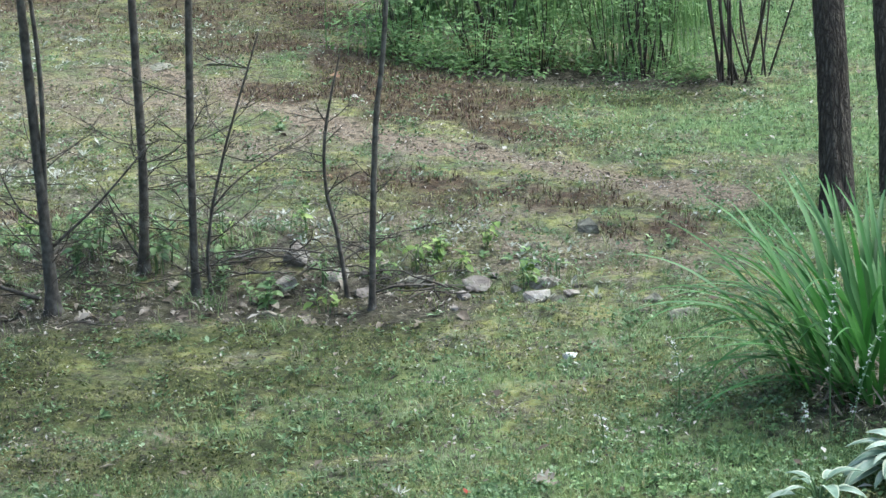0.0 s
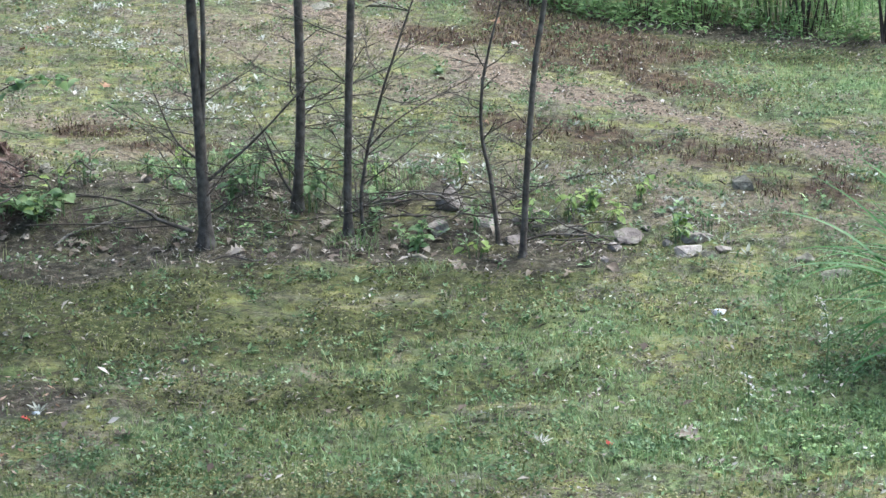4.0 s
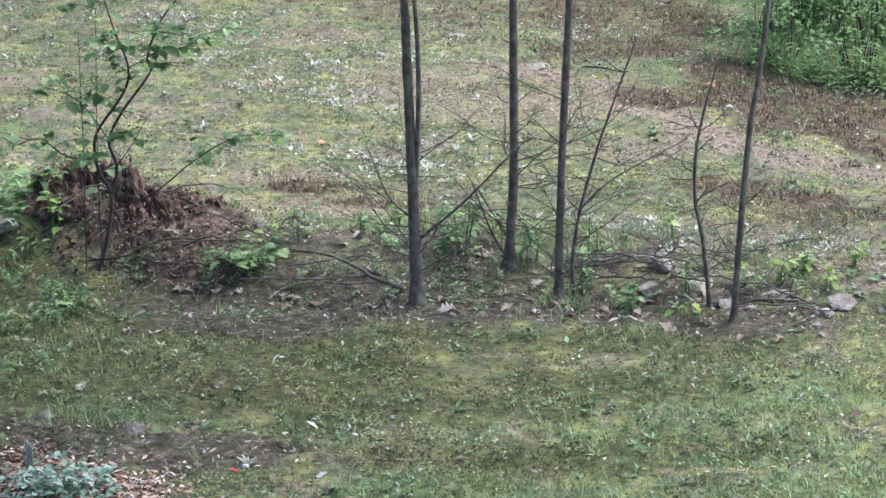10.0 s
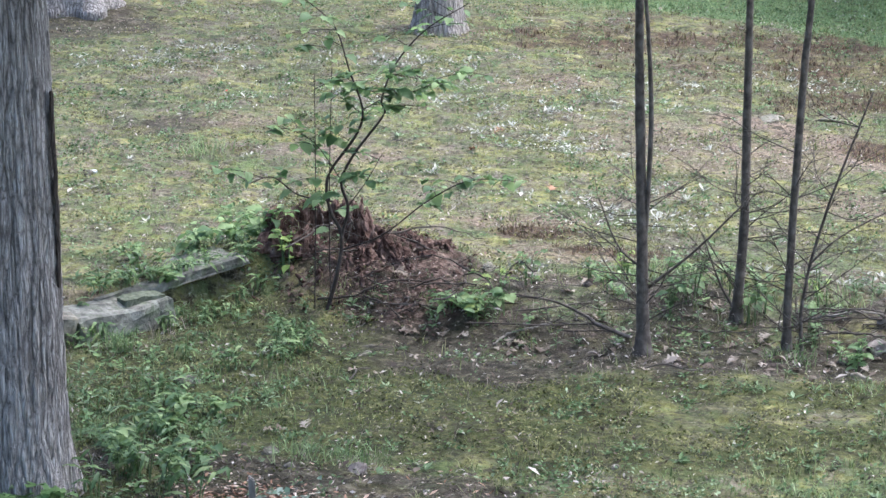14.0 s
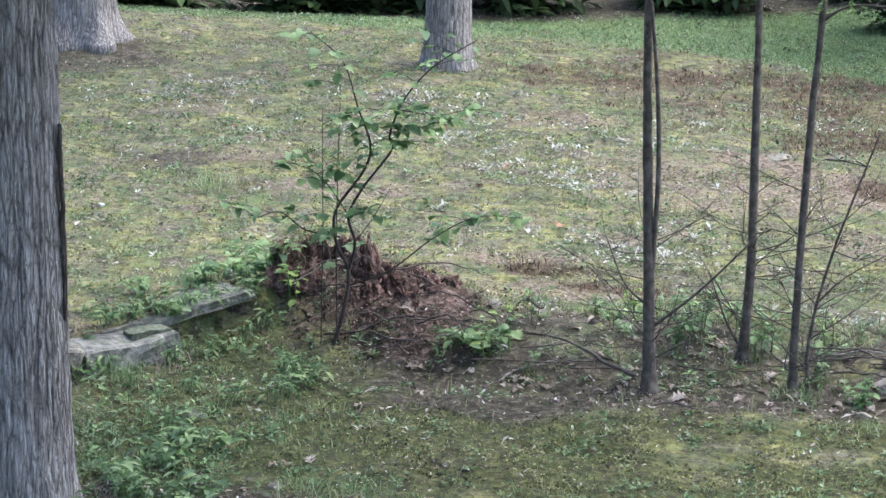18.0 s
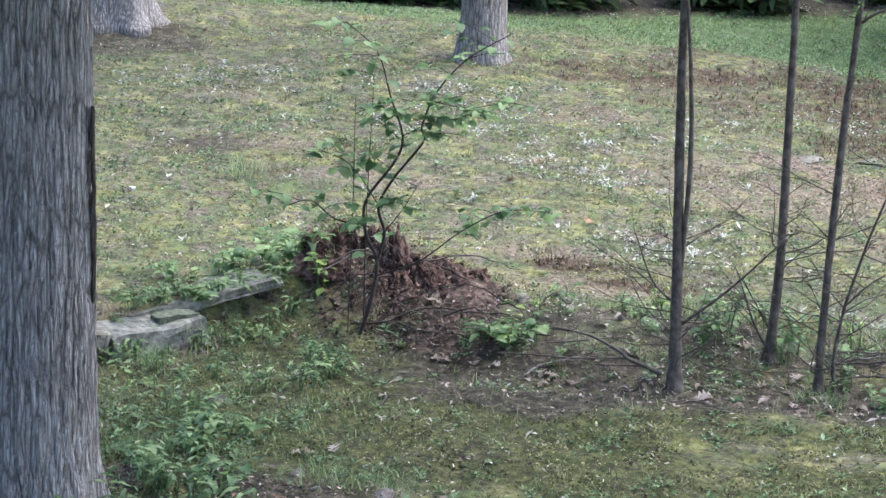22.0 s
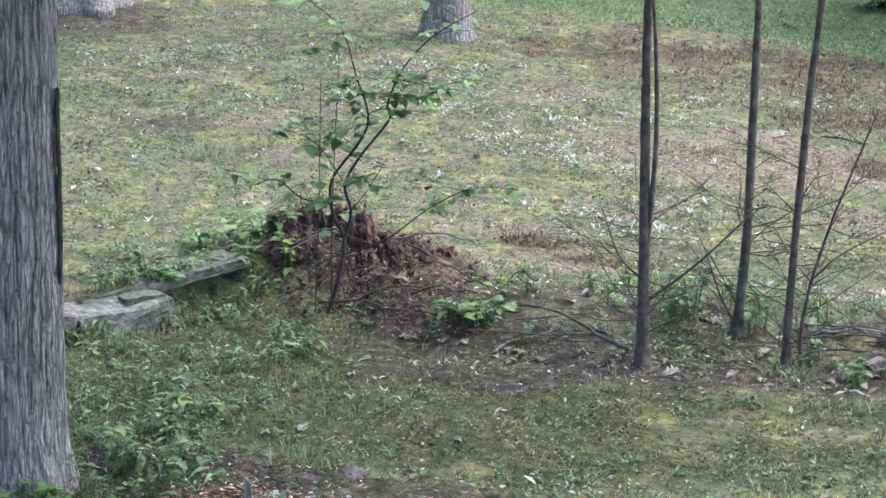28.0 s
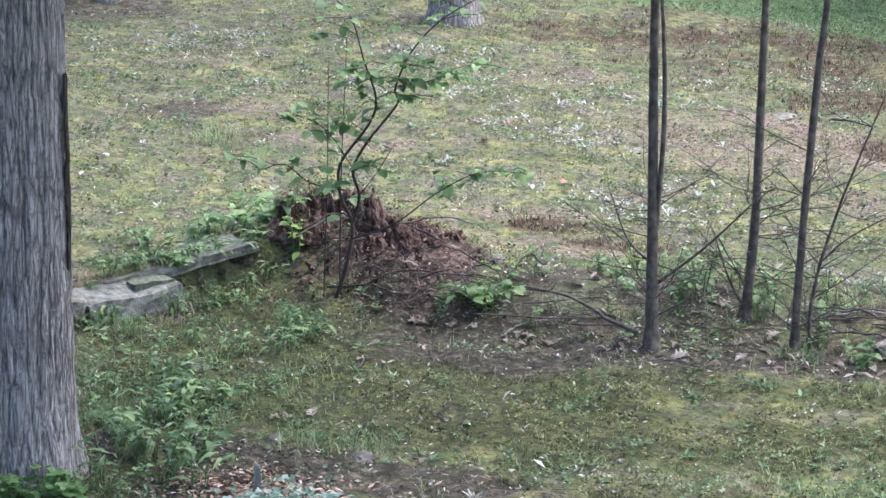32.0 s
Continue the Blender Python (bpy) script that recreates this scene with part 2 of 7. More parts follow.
M_MOSSY_STONE = material("moss-grown stone", [(0.3, (0.055, 0.062, 0.04)), (0.5, (0.1, 0.112, 0.075)), (0.72, (0.19, 0.2, 0.15))], 0.03, 0.95, bump=1.0, bump_size=0.012)
M_STONE_PALE = material("pale stone", [(0.3, (0.134, 0.11, 0.097)), (0.52, (0.26, 0.222, 0.196)), (0.75, (0.434, 0.382, 0.34))], 0.06, 0.85,
                        bump=0.9, bump_size=0.018, obj=0.3, spots=((0.12, 0.118, 0.075), 0.05, 0.6))
M_GRASS = material("short lawn grass", [(0.1, (0.037, 0.057, 0.017)), (0.4, (0.088, 0.122, 0.038)), (0.65, (0.154, 0.187, 0.07)), (0.9, (0.272, 0.267, 0.14))],
                   0.5, 0.6, bump=0, island=0.7, through_light=0.3)
# green grass whose colour is lifted to stand in for sunlight
M_LUSH_SUN = material("fresh lawn grass", [(0.1, (0.062, 0.107, 0.04)), (0.4, (0.13, 0.2, 0.078)), (0.65, (0.208, 0.279, 0.116)), (0.9, (0.334, 0.392, 0.211))],
                  0.5, 0.55, bump=0, island=0.7, through_light=0.35)
M_DRY = material("dry grass", [(0.1, (0.087, 0.07, 0.053)), (0.5, (0.163, 0.14, 0.112)), (0.9, (0.275, 0.248, 0.208))], 0.5, 0.75, bump=0, island=0.8, through_light=0.2)
M_BROWNLEAF = material("reddish heath leaves", [(0.1, (0.034, 0.02, 0.014)), (0.35, (0.085, 0.047, 0.033)), (0.55, (0.115, 0.083, 0.045)), (0.72, (0.099, 0.115, 0.042)), (0.85, (0.105, 0.054, 0.036)), (0.97, (0.242, 0.2, 0.13))],
                       0.4, 0.7, bump=0, island=1.1, through_light=0.2)
M_WEED = material("small weed leaves", [(0.1, (0.045, 0.082, 0.031)), (0.45, (0.084, 0.142, 0.055)), (0.7, (0.133, 0.203, 0.087)), (0.95, (0.255, 0.325, 0.195))],
                  0.4, 0.55, bump=0, island=0.8, through_light=0.3)
M_WEED_GREEN = material("broad weed leaves", [(0.1, (0.071, 0.128, 0.048)), (0.45, (0.137, 0.222, 0.085)), (0.7, (0.217, 0.314, 0.12)), (0.95, (0.341, 0.443, 0.217))],
                        0.4, 0.5, bump=0, island=0.8, through_light=0.35)
# olive moss, coloured darker to stand in for shade
M_SHADED_MOSS = material("dark moss tips", [(0.05, (0.017, 0.021, 0.007)), (0.4, (0.045, 0.055, 0.015)), (0.7, (0.088, 0.102, 0.026)), (0.95, (0.175, 0.17, 0.07))], 0.4, 0.85, bump=0, island=0.9, through_light=0.2)
M_NARROW = material("dull green weed leaves", [(0.1, (0.045, 0.088, 0.03)), (0.45, (0.085, 0.148, 0.05)), (0.7, (0.14, 0.21, 0.073)), (0.95, (0.27, 0.34, 0.15))], 0.2, 0.5, bump=0, obj=0.8, through_light=0.3)
M_SILVER = material("silvery rosette leaves", [(0.1, (0.164, 0.176, 0.126)), (0.5, (0.315, 0.321, 0.265)), (0.9, (0.473, 0.466, 0.416))], 0.3, 0.7, bump=0, island=0.7, through_light=0.15)
M_LITTER = material("fallen leaf litter", [(0.05, (0.03, 0.021, 0.016)), (0.35, (0.085, 0.06, 0.045)), (0.65, (0.175, 0.14, 0.112)), (0.95, (0.42, 0.378, 0.34))],
                    0.4, 0.8, bump=0, island=1.1, through_light=0.15)
M_OAK = material("dry tan leaf", [(0.2, (0.105, 0.076, 0.055)), (0.5, (0.205, 0.165, 0.13)), (0.8, (0.33, 0.285, 0.24))], 0.05, 0.75, bump=0.3, obj=0.6, through_light=0.15)
M_OAK_ORANGE = material("orange-brown leaf", [(0.2, (0.154, 0.077, 0.042)), (0.6, (0.28, 0.161, 0.098))], 0.04, 0.7, bump=0.3, obj=0.4, through_light=0.15)
M_RED = material("bright red leaf", [(0.3, (0.35, 0.021, 0.021)), (0.7, (0.525, 0.063, 0.049))], 0.03, 0.6, bump=0.2, through_light=0.15)
M_LEAF = material("fresh green leaf", [(0.2, (0.085, 0.15, 0.06)), (0.5, (0.148, 0.235, 0.092)), (0.8, (0.265, 0.36, 0.16))], 0.2, 0.45, bump=0.15, obj=0.7, through_light=0.48)
M_LEAF_YOUNG = material("yellow-green leaf", [(0.2, (0.104, 0.17, 0.043)), (0.5, (0.18, 0.265, 0.066)), (0.8, (0.302, 0.378, 0.113))], 0.2, 0.5, bump=0.1, obj=0.6, through_light=0.45)
M_BUSH = material("bush leaves", [(0.1, (0.068, 0.125, 0.042)), (0.45, (0.125, 0.215, 0.07)), (0.7, (0.19, 0.29, 0.105)), (0.95, (0.29, 0.38, 0.175))],
                  0.4, 0.55, bump=0, island=0.7, through_light=0.4)
M_LILY = material("lily blades", [(0.15, (0.02, 0.069, 0.012)), (0.45, (0.04, 0.12, 0.023)), (0.7, (0.072, 0.175, 0.042)), (0.9, (0.14, 0.24, 0.105))], 0.3, 0.5, bump=0, obj=0.8, through_light=0.4, spec=0.3)
M_HOSTA = material("hosta leaf green", [(0.2, (0.095, 0.155, 0.105)), (0.5, (0.19, 0.26, 0.195)), (0.8, (0.37, 0.42, 0.36))], 0.06, 0.45, bump=0.2, obj=0.5, through_light=0.3)
M_HOSTA_EDGE = material("cream leaf margin", [(0.3, (0.294, 0.336, 0.231)), (0.7, (0.434, 0.455, 0.364))], 0.05, 0.5, bump=0, through_light=0.3)
M_PETAL = material("white petals", [(0.3, (0.42, 0.406, 0.399)), (0.7, (0.56, 0.546, 0.539))], 0.02, 0.6, bump=0, through_light=0.3)
M_CHIP = material("fresh wood chips", [(0.05, (0.14, 0.067, 0.039)), (0.4, (0.294, 0.175, 0.114)), (0.7, (0.45, 0.325, 0.25)), (0.95, (0.56, 0.45, 0.37))], 0.3, 0.8, bump=0, island=1.0)
M_STAKE = material("weathered grey wood", [(0.3, (0.112, 0.101, 0.087)), (0.6, (0.203, 0.185, 0.164)), (0.8, (0.28, 0.259, 0.231))], 0.02, 0.85, (1, 1, 0.15), bump=0.5, bump_size=0.006)
M_PALEWOOD = material("bare pale wood", [(0.3, (0.252, 0.203, 0.147)), (0.7, (0.42, 0.364, 0.294))], 0.02, 0.8, (0.2, 1, 1), bump=0.4, bump_size=0.006)
M_MOSSY = material("bright moss", [(0.3, (0.049, 0.07, 0.014)), (0.55, (0.105, 0.133, 0.025)), (0.75, (0.175, 0.196, 0.042))], 0.03, 0.95, bump=0.8, bump_size=0.008)
M_LAMIUM = material("variegated ground cover", [(0.1, (0.07, 0.125, 0.075)), (0.5, (0.17, 0.245, 0.175)), (0.9, (0.33, 0.395, 0.32))], 0.3, 0.5, bump=0, island=0.8, through_light=0.25)
M_CROWN = material("tree crown leaves", [(0.1, (0.021, 0.045, 0.013)), (0.5, (0.042, 0.084, 0.021)), (0.9, (0.077, 0.126, 0.035))], 0.6, 0.5, bump=0, island=0.8, through_light=0.35)
M_WOODS = material("dark woods foliage", [(0.1, (0.018, 0.034, 0.012)), (0.5, (0.042, 0.07, 0.024)), (0.9, (0.08, 0.125, 0.042))], 0.6, 0.6, bump=0, island=0.8, through_light=0.25)
M_BACK = material("distant woods", [(0.35, (0.012, 0.02, 0.01)), (0.55, (0.03, 0.048, 0.02)), (0.75, (0.05, 0.078, 0.03))], 2.0, 1.0, bump=0)
M_WHITE = material("white paper scrap", [(0.3, (0.434, 0.441, 0.448)), (0.7, (0.8, 0.8, 0.8))], 0.02, 0.7, bump=0.5, bump_size=0.02)
M_MOSSLEAF = material("moss tips", [(0.05, (0.035, 0.038, 0.014)), (0.4, (0.112, 0.115, 0.042)), (0.7, (0.21, 0.206, 0.084)), (0.95, (0.35, 0.329, 0.196))], 0.4, 0.8, bump=0, island=0.8, through_light=0.3)


# ---- the ground ----
def smooth(a, b, x):
    s = np.clip((x - a) / (b - a), 0, 1)
    return s * s * (3 - 2 * s)


def value_noise(x, y, size, seed):
    """Smooth noise, -1 to 1, with bumps about size metres across."""
    x, y = np.asarray(x, float) / size + 1000.0, np.asarray(y, float) / size + 1000.0
    ix, iy = np.floor(x).astype(np.int64), np.floor(y).astype(np.int64)
    u, v = x - ix, y - iy
    u, v = u * u * (3 - 2 * u), v * v * (3 - 2 * v)

    def corner(i, j):
        h = (i * 374761393 + j * 668265263 + seed * 974634541) & 0xFFFFFFFF
        h = ((h ^ (h >> 13)) * 1274126177) & 0xFFFFFFFF
        return ((h ^ (h >> 16)) & 0xFFFF) / 32767.5 - 1

    a, b = corner(ix, iy) * (1 - u) + corner(ix + 1, iy) * u, corner(ix, iy + 1) * (1 - u) + corner(ix + 1, iy + 1) * u
    return a * (1 - v) + b * v


def fbm(x, y, size, seed, octaves=3):
    return sum(value_noise(x, y, size / 2 ** k, seed + k) / 2 ** k for k in range(octaves)) / 1.6


BANK_X = (-5.0, -3.1, -2.75, -2.45, -2.2, -1.9, -1.2, -0.5, 0.5, 1.5, 2.3, 3.5)
BANK_Y = (10.0, 11.4, 11.78, 12.08, 12.42, 12.45, 12.0, 11.7, 11.8, 11.6, 11.5, 11.4)


def ground(x, y):
    """Height of the lawn: a low bank along the saplings, a terrace behind it, a crest, and a lower lawn beyond."""
    x, y = np.asarray(x, float), np.asarray(y, float)
    foot = np.interp(x, BANK_X, BANK_Y)
    steep = np.interp(x, (-3.0, -2.8, -2.05, -1.85), (1, 0.2, 0.2, 1))
    z = np.interp(x, (-4, -1.5, 1.5, 2.6, 4), (0.20, 0.17, 0.11, 0.05, 0.0)) * smooth(foot - 0.3 * steep, foot + 0.6 * steep, y)
    z = z + 0.012 * np.clip(y - 13, 0, 10)
    crest = np.interp(x, (-6, -2, 0, 1.5, 3, 6), (22.2, 21.6, 20.9, 19.6, 18.5, 18.0))
    z = z - np.interp(x, (-6, 0, 2, 4), (0.28, 0.28, 0.2, 0.12)) * smooth(crest - 0.6, crest + 2.5, y)
    z = z + 0.16 * np.exp(-(((x + 4.75) / 0.9) ** 2 + ((y - 20.6) / 0.9) ** 2))
    z = z + 0.08 * np.exp(-(((x + 2.0) / 0.5) ** 2 + ((y - 20.1) / 0.5) ** 2))
    z = z + 0.06 * np.exp(-(((x + 2.46) / 0.45) ** 2 + ((y - 9.4) / 0.4) ** 2))
    z = z + 0.15 * np.exp(-(((x + 1.6) / 0.5) ** 2 + ((y - 12.6) / 0.36) ** 2) ** 1.4) * (1 + 0.35 * fbm(x, y, 0.12, 15, 4))
    z = z + 0.06 * np.exp(-(((x - 2.9) / 0.5) ** 2 + ((y - 9.6) / 0.4) ** 2))
    z = z + 0.05 * np.clip(y - 27, 0, 14)
    return z + 0.022 * fbm(x, y, 0.9, 3) + 0.026 * fbm(x, y, 0.17, 9, 4)


def blob(x, y, cx, cy, rx, ry, deg=0.0):
    """1 inside an uneven patch, 0 outside."""
    a = radians(deg)
    u, v = (x - cx) * math.cos(a) + (y - cy) * math.sin(a), (y - cy) * math.cos(a) - (x - cx) * math.sin(a)
    d = np.sqrt((u / rx) ** 2 + (v / ry) ** 2) + 0.55 * fbm(x, y, 0.4, 21, 4)
    return 1 - smooth(0.35, 1.3, d)


def along(x, y, pts, width):
    """1 near a line of points, 0 further off."""
    best = np.full(np.shape(x), 1e9)
    for (ax, ay), (bx, by) in zip(pts, pts[1:]):
        t = np.clip(((x - ax) * (bx - ax) + (y - ay) * (by - ay)) / ((bx - ax) ** 2 + (by - ay) ** 2), 0, 1)
        best = np.minimum(best, np.hypot(x - ax - t * (bx - ax), y - ay - t * (by - ay)))
    return 1 - smooth(0.1 * width, 1.5 * width, best + 0.7 * width * fbm(x, y, 0.35, 33, 4))


def most(x, y, patches):
    return np.max([blob(x, y, *p) for p in patches], axis=0)


# Bare earth; patches behind the saplings and under the thicket also paint shade.
SOIL_AND_SHADE = [(-0.1, 12.1, 0.75, 0.3), (0.55, 12.0, 0.5, 0.25), (-0.25, 11.57, 1.0, 0.47), (0.5, 11.6, 0.9, 0.42), (1.25, 11.3, 0.5, 0.28), (-0.95, 11.85, 0.65, 0.45, -20), (-1.3, 12.33, 0.5, 0.42), (-0.75, 11.4, 0.6, 0.22),
        (2.85, 9.3, 0.45, 0.28), (-2.35, 9.75, 0.3, 0.3), (-1.1, 9.6, 0.75, 0.26, -10), (-1.7, 9.85, 0.35, 0.16, -10), (-1.5, 9.3, 0.6, 0.4, -30), (2.3, 16.4, 0.75, 0.35, -35), (3.1, 15.85, 0.9, 0.35, -20), (3.75, 15.6, 0.35, 0.2),
        (-3.1, 15.7, 0.35, 0.35), (-4.5, 19.6, 0.7, 0.7), (-0.7, 12.35, 0.5, 0.28)]
BROWN = [(2.05, 15.35, 0.55, 1.3, 25), (1.25, 15.6, 0.4, 0.35),
         (-0.7, 13.35, 0.3, 0.14), (1.75, 16.4, 0.5, 0.8), (2.3, 14.5, 0.35, 0.5, 20), (-0.35, 13.0, 0.35, 0.15)]
BROWN_MIXED = [(1.6, 13.3, 0.5, 0.3, -25), (2.1, 12.75, 0.85, 0.5, -38), (2.5, 12.2, 0.45, 0.35, -30)]
BROWN_FAR = [(1.4, 18.2, 0.7, 0.9), (-0.2, 18.5, 0.8, 0.7), (1.1, 17.3, 0.8, 0.7), (0.5, 18.4, 1.4, 1.0, -10), (-0.9, 20.1, 0.9, 0.6), (-0.4, 19.4, 1.1, 0.8), (0.7, 19.5, 1.1, 0.8), (1.2, 18.6, 0.6, 0.8), (-0.2, 20.3, 1.0, 0.5)]
# Dark moss patches that also paint shade before bank, wall and thicket.
MOSS_SHADE = [(0.15, 12.35, 0.6, 0.25), (0.8, 11.0, 0.7, 0.3), (0.5, 10.4, 0.6, 0.3), (3.2, 15.25, 0.9, 0.35, -20), (2.75, 15.2, 0.35, 0.2, -25), (2.9, 16.2, 1.2, 0.4, -20), (3.6, 15.6, 0.5, 0.3), (-0.9, 10.6, 1.6, 0.9), (-1.9, 11.4, 0.8, 0.6), (-1.5, 11.3, 1.2, 0.8), (-2.1, 10.8, 0.9, 1.0), (-1.0, 10.4, 0.9, 0.6), (-0.2, 11.0, 0.9, 0.4), (-1.8, 9.9, 0.7, 0.5), (0.4, 9.5, 0.9, 0.3), (-2.2, 10.0, 0.6, 0.9), (-2.3, 11.5, 0.6, 0.4), (-2.8, 10.8, 0.7, 1.0), (-2.1, 11.9, 0.5, 0.4), (-1.6, 11.8, 0.6, 0.35), (-2.0, 12.15, 0.4, 0.28), (-1.85, 11.95, 0.45, 0.3), (-1.75, 11.7, 0.5, 0.3), (-2.2, 11.9, 0.4, 0.3)]
PATH = ((0.3, 16.6), (0.9, 15.7), (1.4, 14.6), (1.95, 13.95), (2.46, 13.5), (2.9, 13.05), (3.2, 12.6))
STRAW = [(1.5, 12.4, 0.7, 0.45), (2.05, 11.9, 0.7, 0.45), (1.9, 12.6, 0.4, 0.2), (0.9, 12.5, 0.6, 0.3), (-0.6, 12.9, 0.7, 0.3), (-1.9, 15.2, 0.4, 0.3), (0.4, 15.3, 0.8, 0.8), (-0.2, 15.9, 0.6, 0.6), (1.0, 14.3, 0.5, 0.4), (-0.9, 17.6, 0.5, 0.4), (-2.75, 15.9, 0.4, 0.35), (-3.2, 17.6, 0.5, 0.3), (-0.9, 13.6, 0.4, 0.25)]
SILVER = [(1.5, 12.2, 0.6, 0.35), (0.9, 12.5, 0.6, 0.3), (1.9, 11.8, 0.5, 0.3), (-2.05, 18.0, 0.9, 0.9), (-1.15, 16.7, 0.7, 0.9), (-0.72, 15.5, 0.5, 0.5), (-3.3, 18.1, 0.6, 0.7), (-1.3, 14.8, 0.2, 0.2), (-2.6, 16.9, 0.5, 0.5),
          (0.75, 17.9, 0.5, 0.4), (-0.2, 17.2, 0.6, 0.5), (1.95, 11.3, 0.35, 0.2), (-2.55, 12.1, 0.25, 0.3), (-0.3, 14.0, 0.5, 0.5), (-0.7, 12.6, 0.35, 0.2)]
# Thick grass; the large right-hand patch also paints a patch of sun.
LUSH_AND_SUN = [(3.9, 14.3, 0.7, 1.0), (3.7, 12.3, 0.6, 1.0), (2.3, 8.9, 0.8, 0.5),
        (5.6, 17.5, 2.2, 4.5), (4.6, 13.5, 1.0, 2.0)]
LUSH_WEAK = [(-2.0, 10.6, 0.55, 0.7), (-2.2, 11.5, 0.35, 0.35), (-0.2, 9.15, 0.4, 0.25), (0.6, 8.9, 0.9, 0.4), (0.8, 9.6, 0.8, 0.4), (3.2, 13.9, 0.5, 0.4), (2.72, 15.25, 0.35, 0.22, -25), (3.3, 14.7, 0.9, 0.6), (2.5, 10.5, 0.7, 0.5), (1.9, 9.2, 1.2, 0.7), (1.3, 8.9, 0.9, 0.5), (1.5, 10.2, 0.8, 0.4)]


WOODS_X, WOODS_Y = (-9, -4, -1.5, 0, 1.5, 6), (23.3, 23.6, 24.1, 24.9, 25.4, 25.8)


def zones(x, y):
    x, y = np.asarray(x, float), np.asarray(y, float)
    crest = np.interp(x, (-6, -2, 0, 1.5, 3, 6), (22.2, 21.6, 20.9, 19.6, 18.5, 16.0))
    far = smooth(crest - 0.5, crest + 0.5, y + 0.4 * fbm(x, y, 0.7, 41)) * (1 - smooth(27.0, 28.0, y))
    lush = np.maximum(np.maximum(most(x, y, LUSH_AND_SUN), 0.5 * most(x, y, LUSH_WEAK)), far)
    edge = np.interp(x, WOODS_X, WOODS_Y)
    woods = smooth(edge - 0.3, edge + 0.5, y + 0.5 * fbm(x, y, 0.8, 43))
    lush = lush * (1 - woods)
    return np.maximum(most(x, y, SOIL_AND_SHADE) * (1 - far), woods), np.maximum(most(x, y, BROWN), np.maximum((0.5 + 0.25 * smooth(-0.4, 1.0, x) + 0.65 * fbm(x, y, 0.4, 91)) * most(x, y, BROWN_FAR), (0.72 + 0.9 * fbm(x, y, 0.4, 92)) * most(x, y, BROWN_MIXED))) * (1 - far), np.maximum(along(x, y, PATH, 0.22), 0.55 * most(x, y, STRAW)) * (1 - far), lush


WILD_LINE = ((-2.8, 11.5), (-2.3, 12.0), (-1.9, 12.0), (-1.1, 12.05), (-0.3, 11.8), (0.6, 11.85), (1.4, 11.6), (2.4, 11.6))
WILD = [(-2.2, 10.2, 0.42, 1.3), (-2.5, 11.2, 0.5, 0.6), (0.2, 12.3, 1.3, 0.35), (1.4, 12.2, 0.4, 0.3), (-2.15, 12.75, 0.35, 0.3)]


def wild(x, y):
    """Where taller weeds grow: along the bank, by the wall and round the maple's foot."""
    x, y = np.asarray(x, float), np.asarray(y, float)
    return np.maximum(0.8 * along(x, y, WILD_LINE, 0.22), most(x, y, WILD))


def rot_amount(x, y):
    """Where crumbled red wood covers the ground round the stump."""
    return blob(x, y, -1.45, 12.42, 0.62, 0.46, -8)


# ---- helpers for meshes ----
def mesh_np(name, verts, faces):
    """A mesh from an array of places and a list of arrays of corner numbers."""
    me = bpy.data.meshes.new(name)
    verts = np.asarray(verts, np.float32)
    me.vertices.add(len(verts))
    me.vertices.foreach_set("co", verts.ravel())
    faces = [np.asarray(f, np.int32) for f in faces if len(f)]
    corners = np.concatenate([f.ravel() for f in faces])
    sizes = np.concatenate([np.full(len(f), f.shape[1], np.int32) for f in faces])
    me.loops.add(len(corners))
    me.loops.foreach_set("vertex_index", corners)
    me.polygons.add(len(sizes))
    me.polygons.foreach_set("loop_start", np.concatenate([[0], np.cumsum(sizes)[:-1]]).astype(np.int32))
    me.update(calc_edges=True)
    me.validate()
    return me


def smoothed(me, on=True):
    me.polygons.foreach_set("use_smooth", np.full(len(me.polygons), on))
    return me


def put(name, me, mat, parent=None, label="", place=None):
    """Links a mesh as one object, under a thing if parent is given."""
    if mat is not None and not me.materials:
        me.materials.append(mat)
    ob = new(name, me)
    if parent is not None:
        ob.parent = parent
    if place is not None:
        ob.matrix_basis = place
    return tagged(ob, label) if label else ob


def part(name, bm, mat, parent, label="", place=None):
    me = bpy.data.meshes.new(name)
    bm.to_mesh(me)
    bm.free()
    return put(name, smoothed(me), mat, parent, label, place)


def thing(name, place, label, category, group=""):
    ob = new(name)
    ob.matrix_basis, ob.empty_display_size = place, 0.1
    return tagged(ob, label, category, group)


def unit(v):
    return v / np.maximum(np.linalg.norm(v, axis=-1, keepdims=True), 1e-9)


def curve_points(pts, n):
    """A smooth line of n points through the control points."""
    p = np.asarray(pts, float)
    k = len(p)
    t = np.linspace(0, k - 1, n)
    i = np.clip(t.astype(int), 0, k - 2)
    u = (t - i)[:, None]
    ext = np.vstack([2 * p[0] - p[1], p, 2 * p[-1] - p[-2]])
    a, b, c, d = ext[i], ext[i + 1], ext[i + 2], ext[i + 3]
    return 0.5 * (2 * b + (c - a) * u + (2 * a - 5 * b + 4 * c - d) * u ** 2 + (3 * b - a - 3 * c + d) * u ** 3)


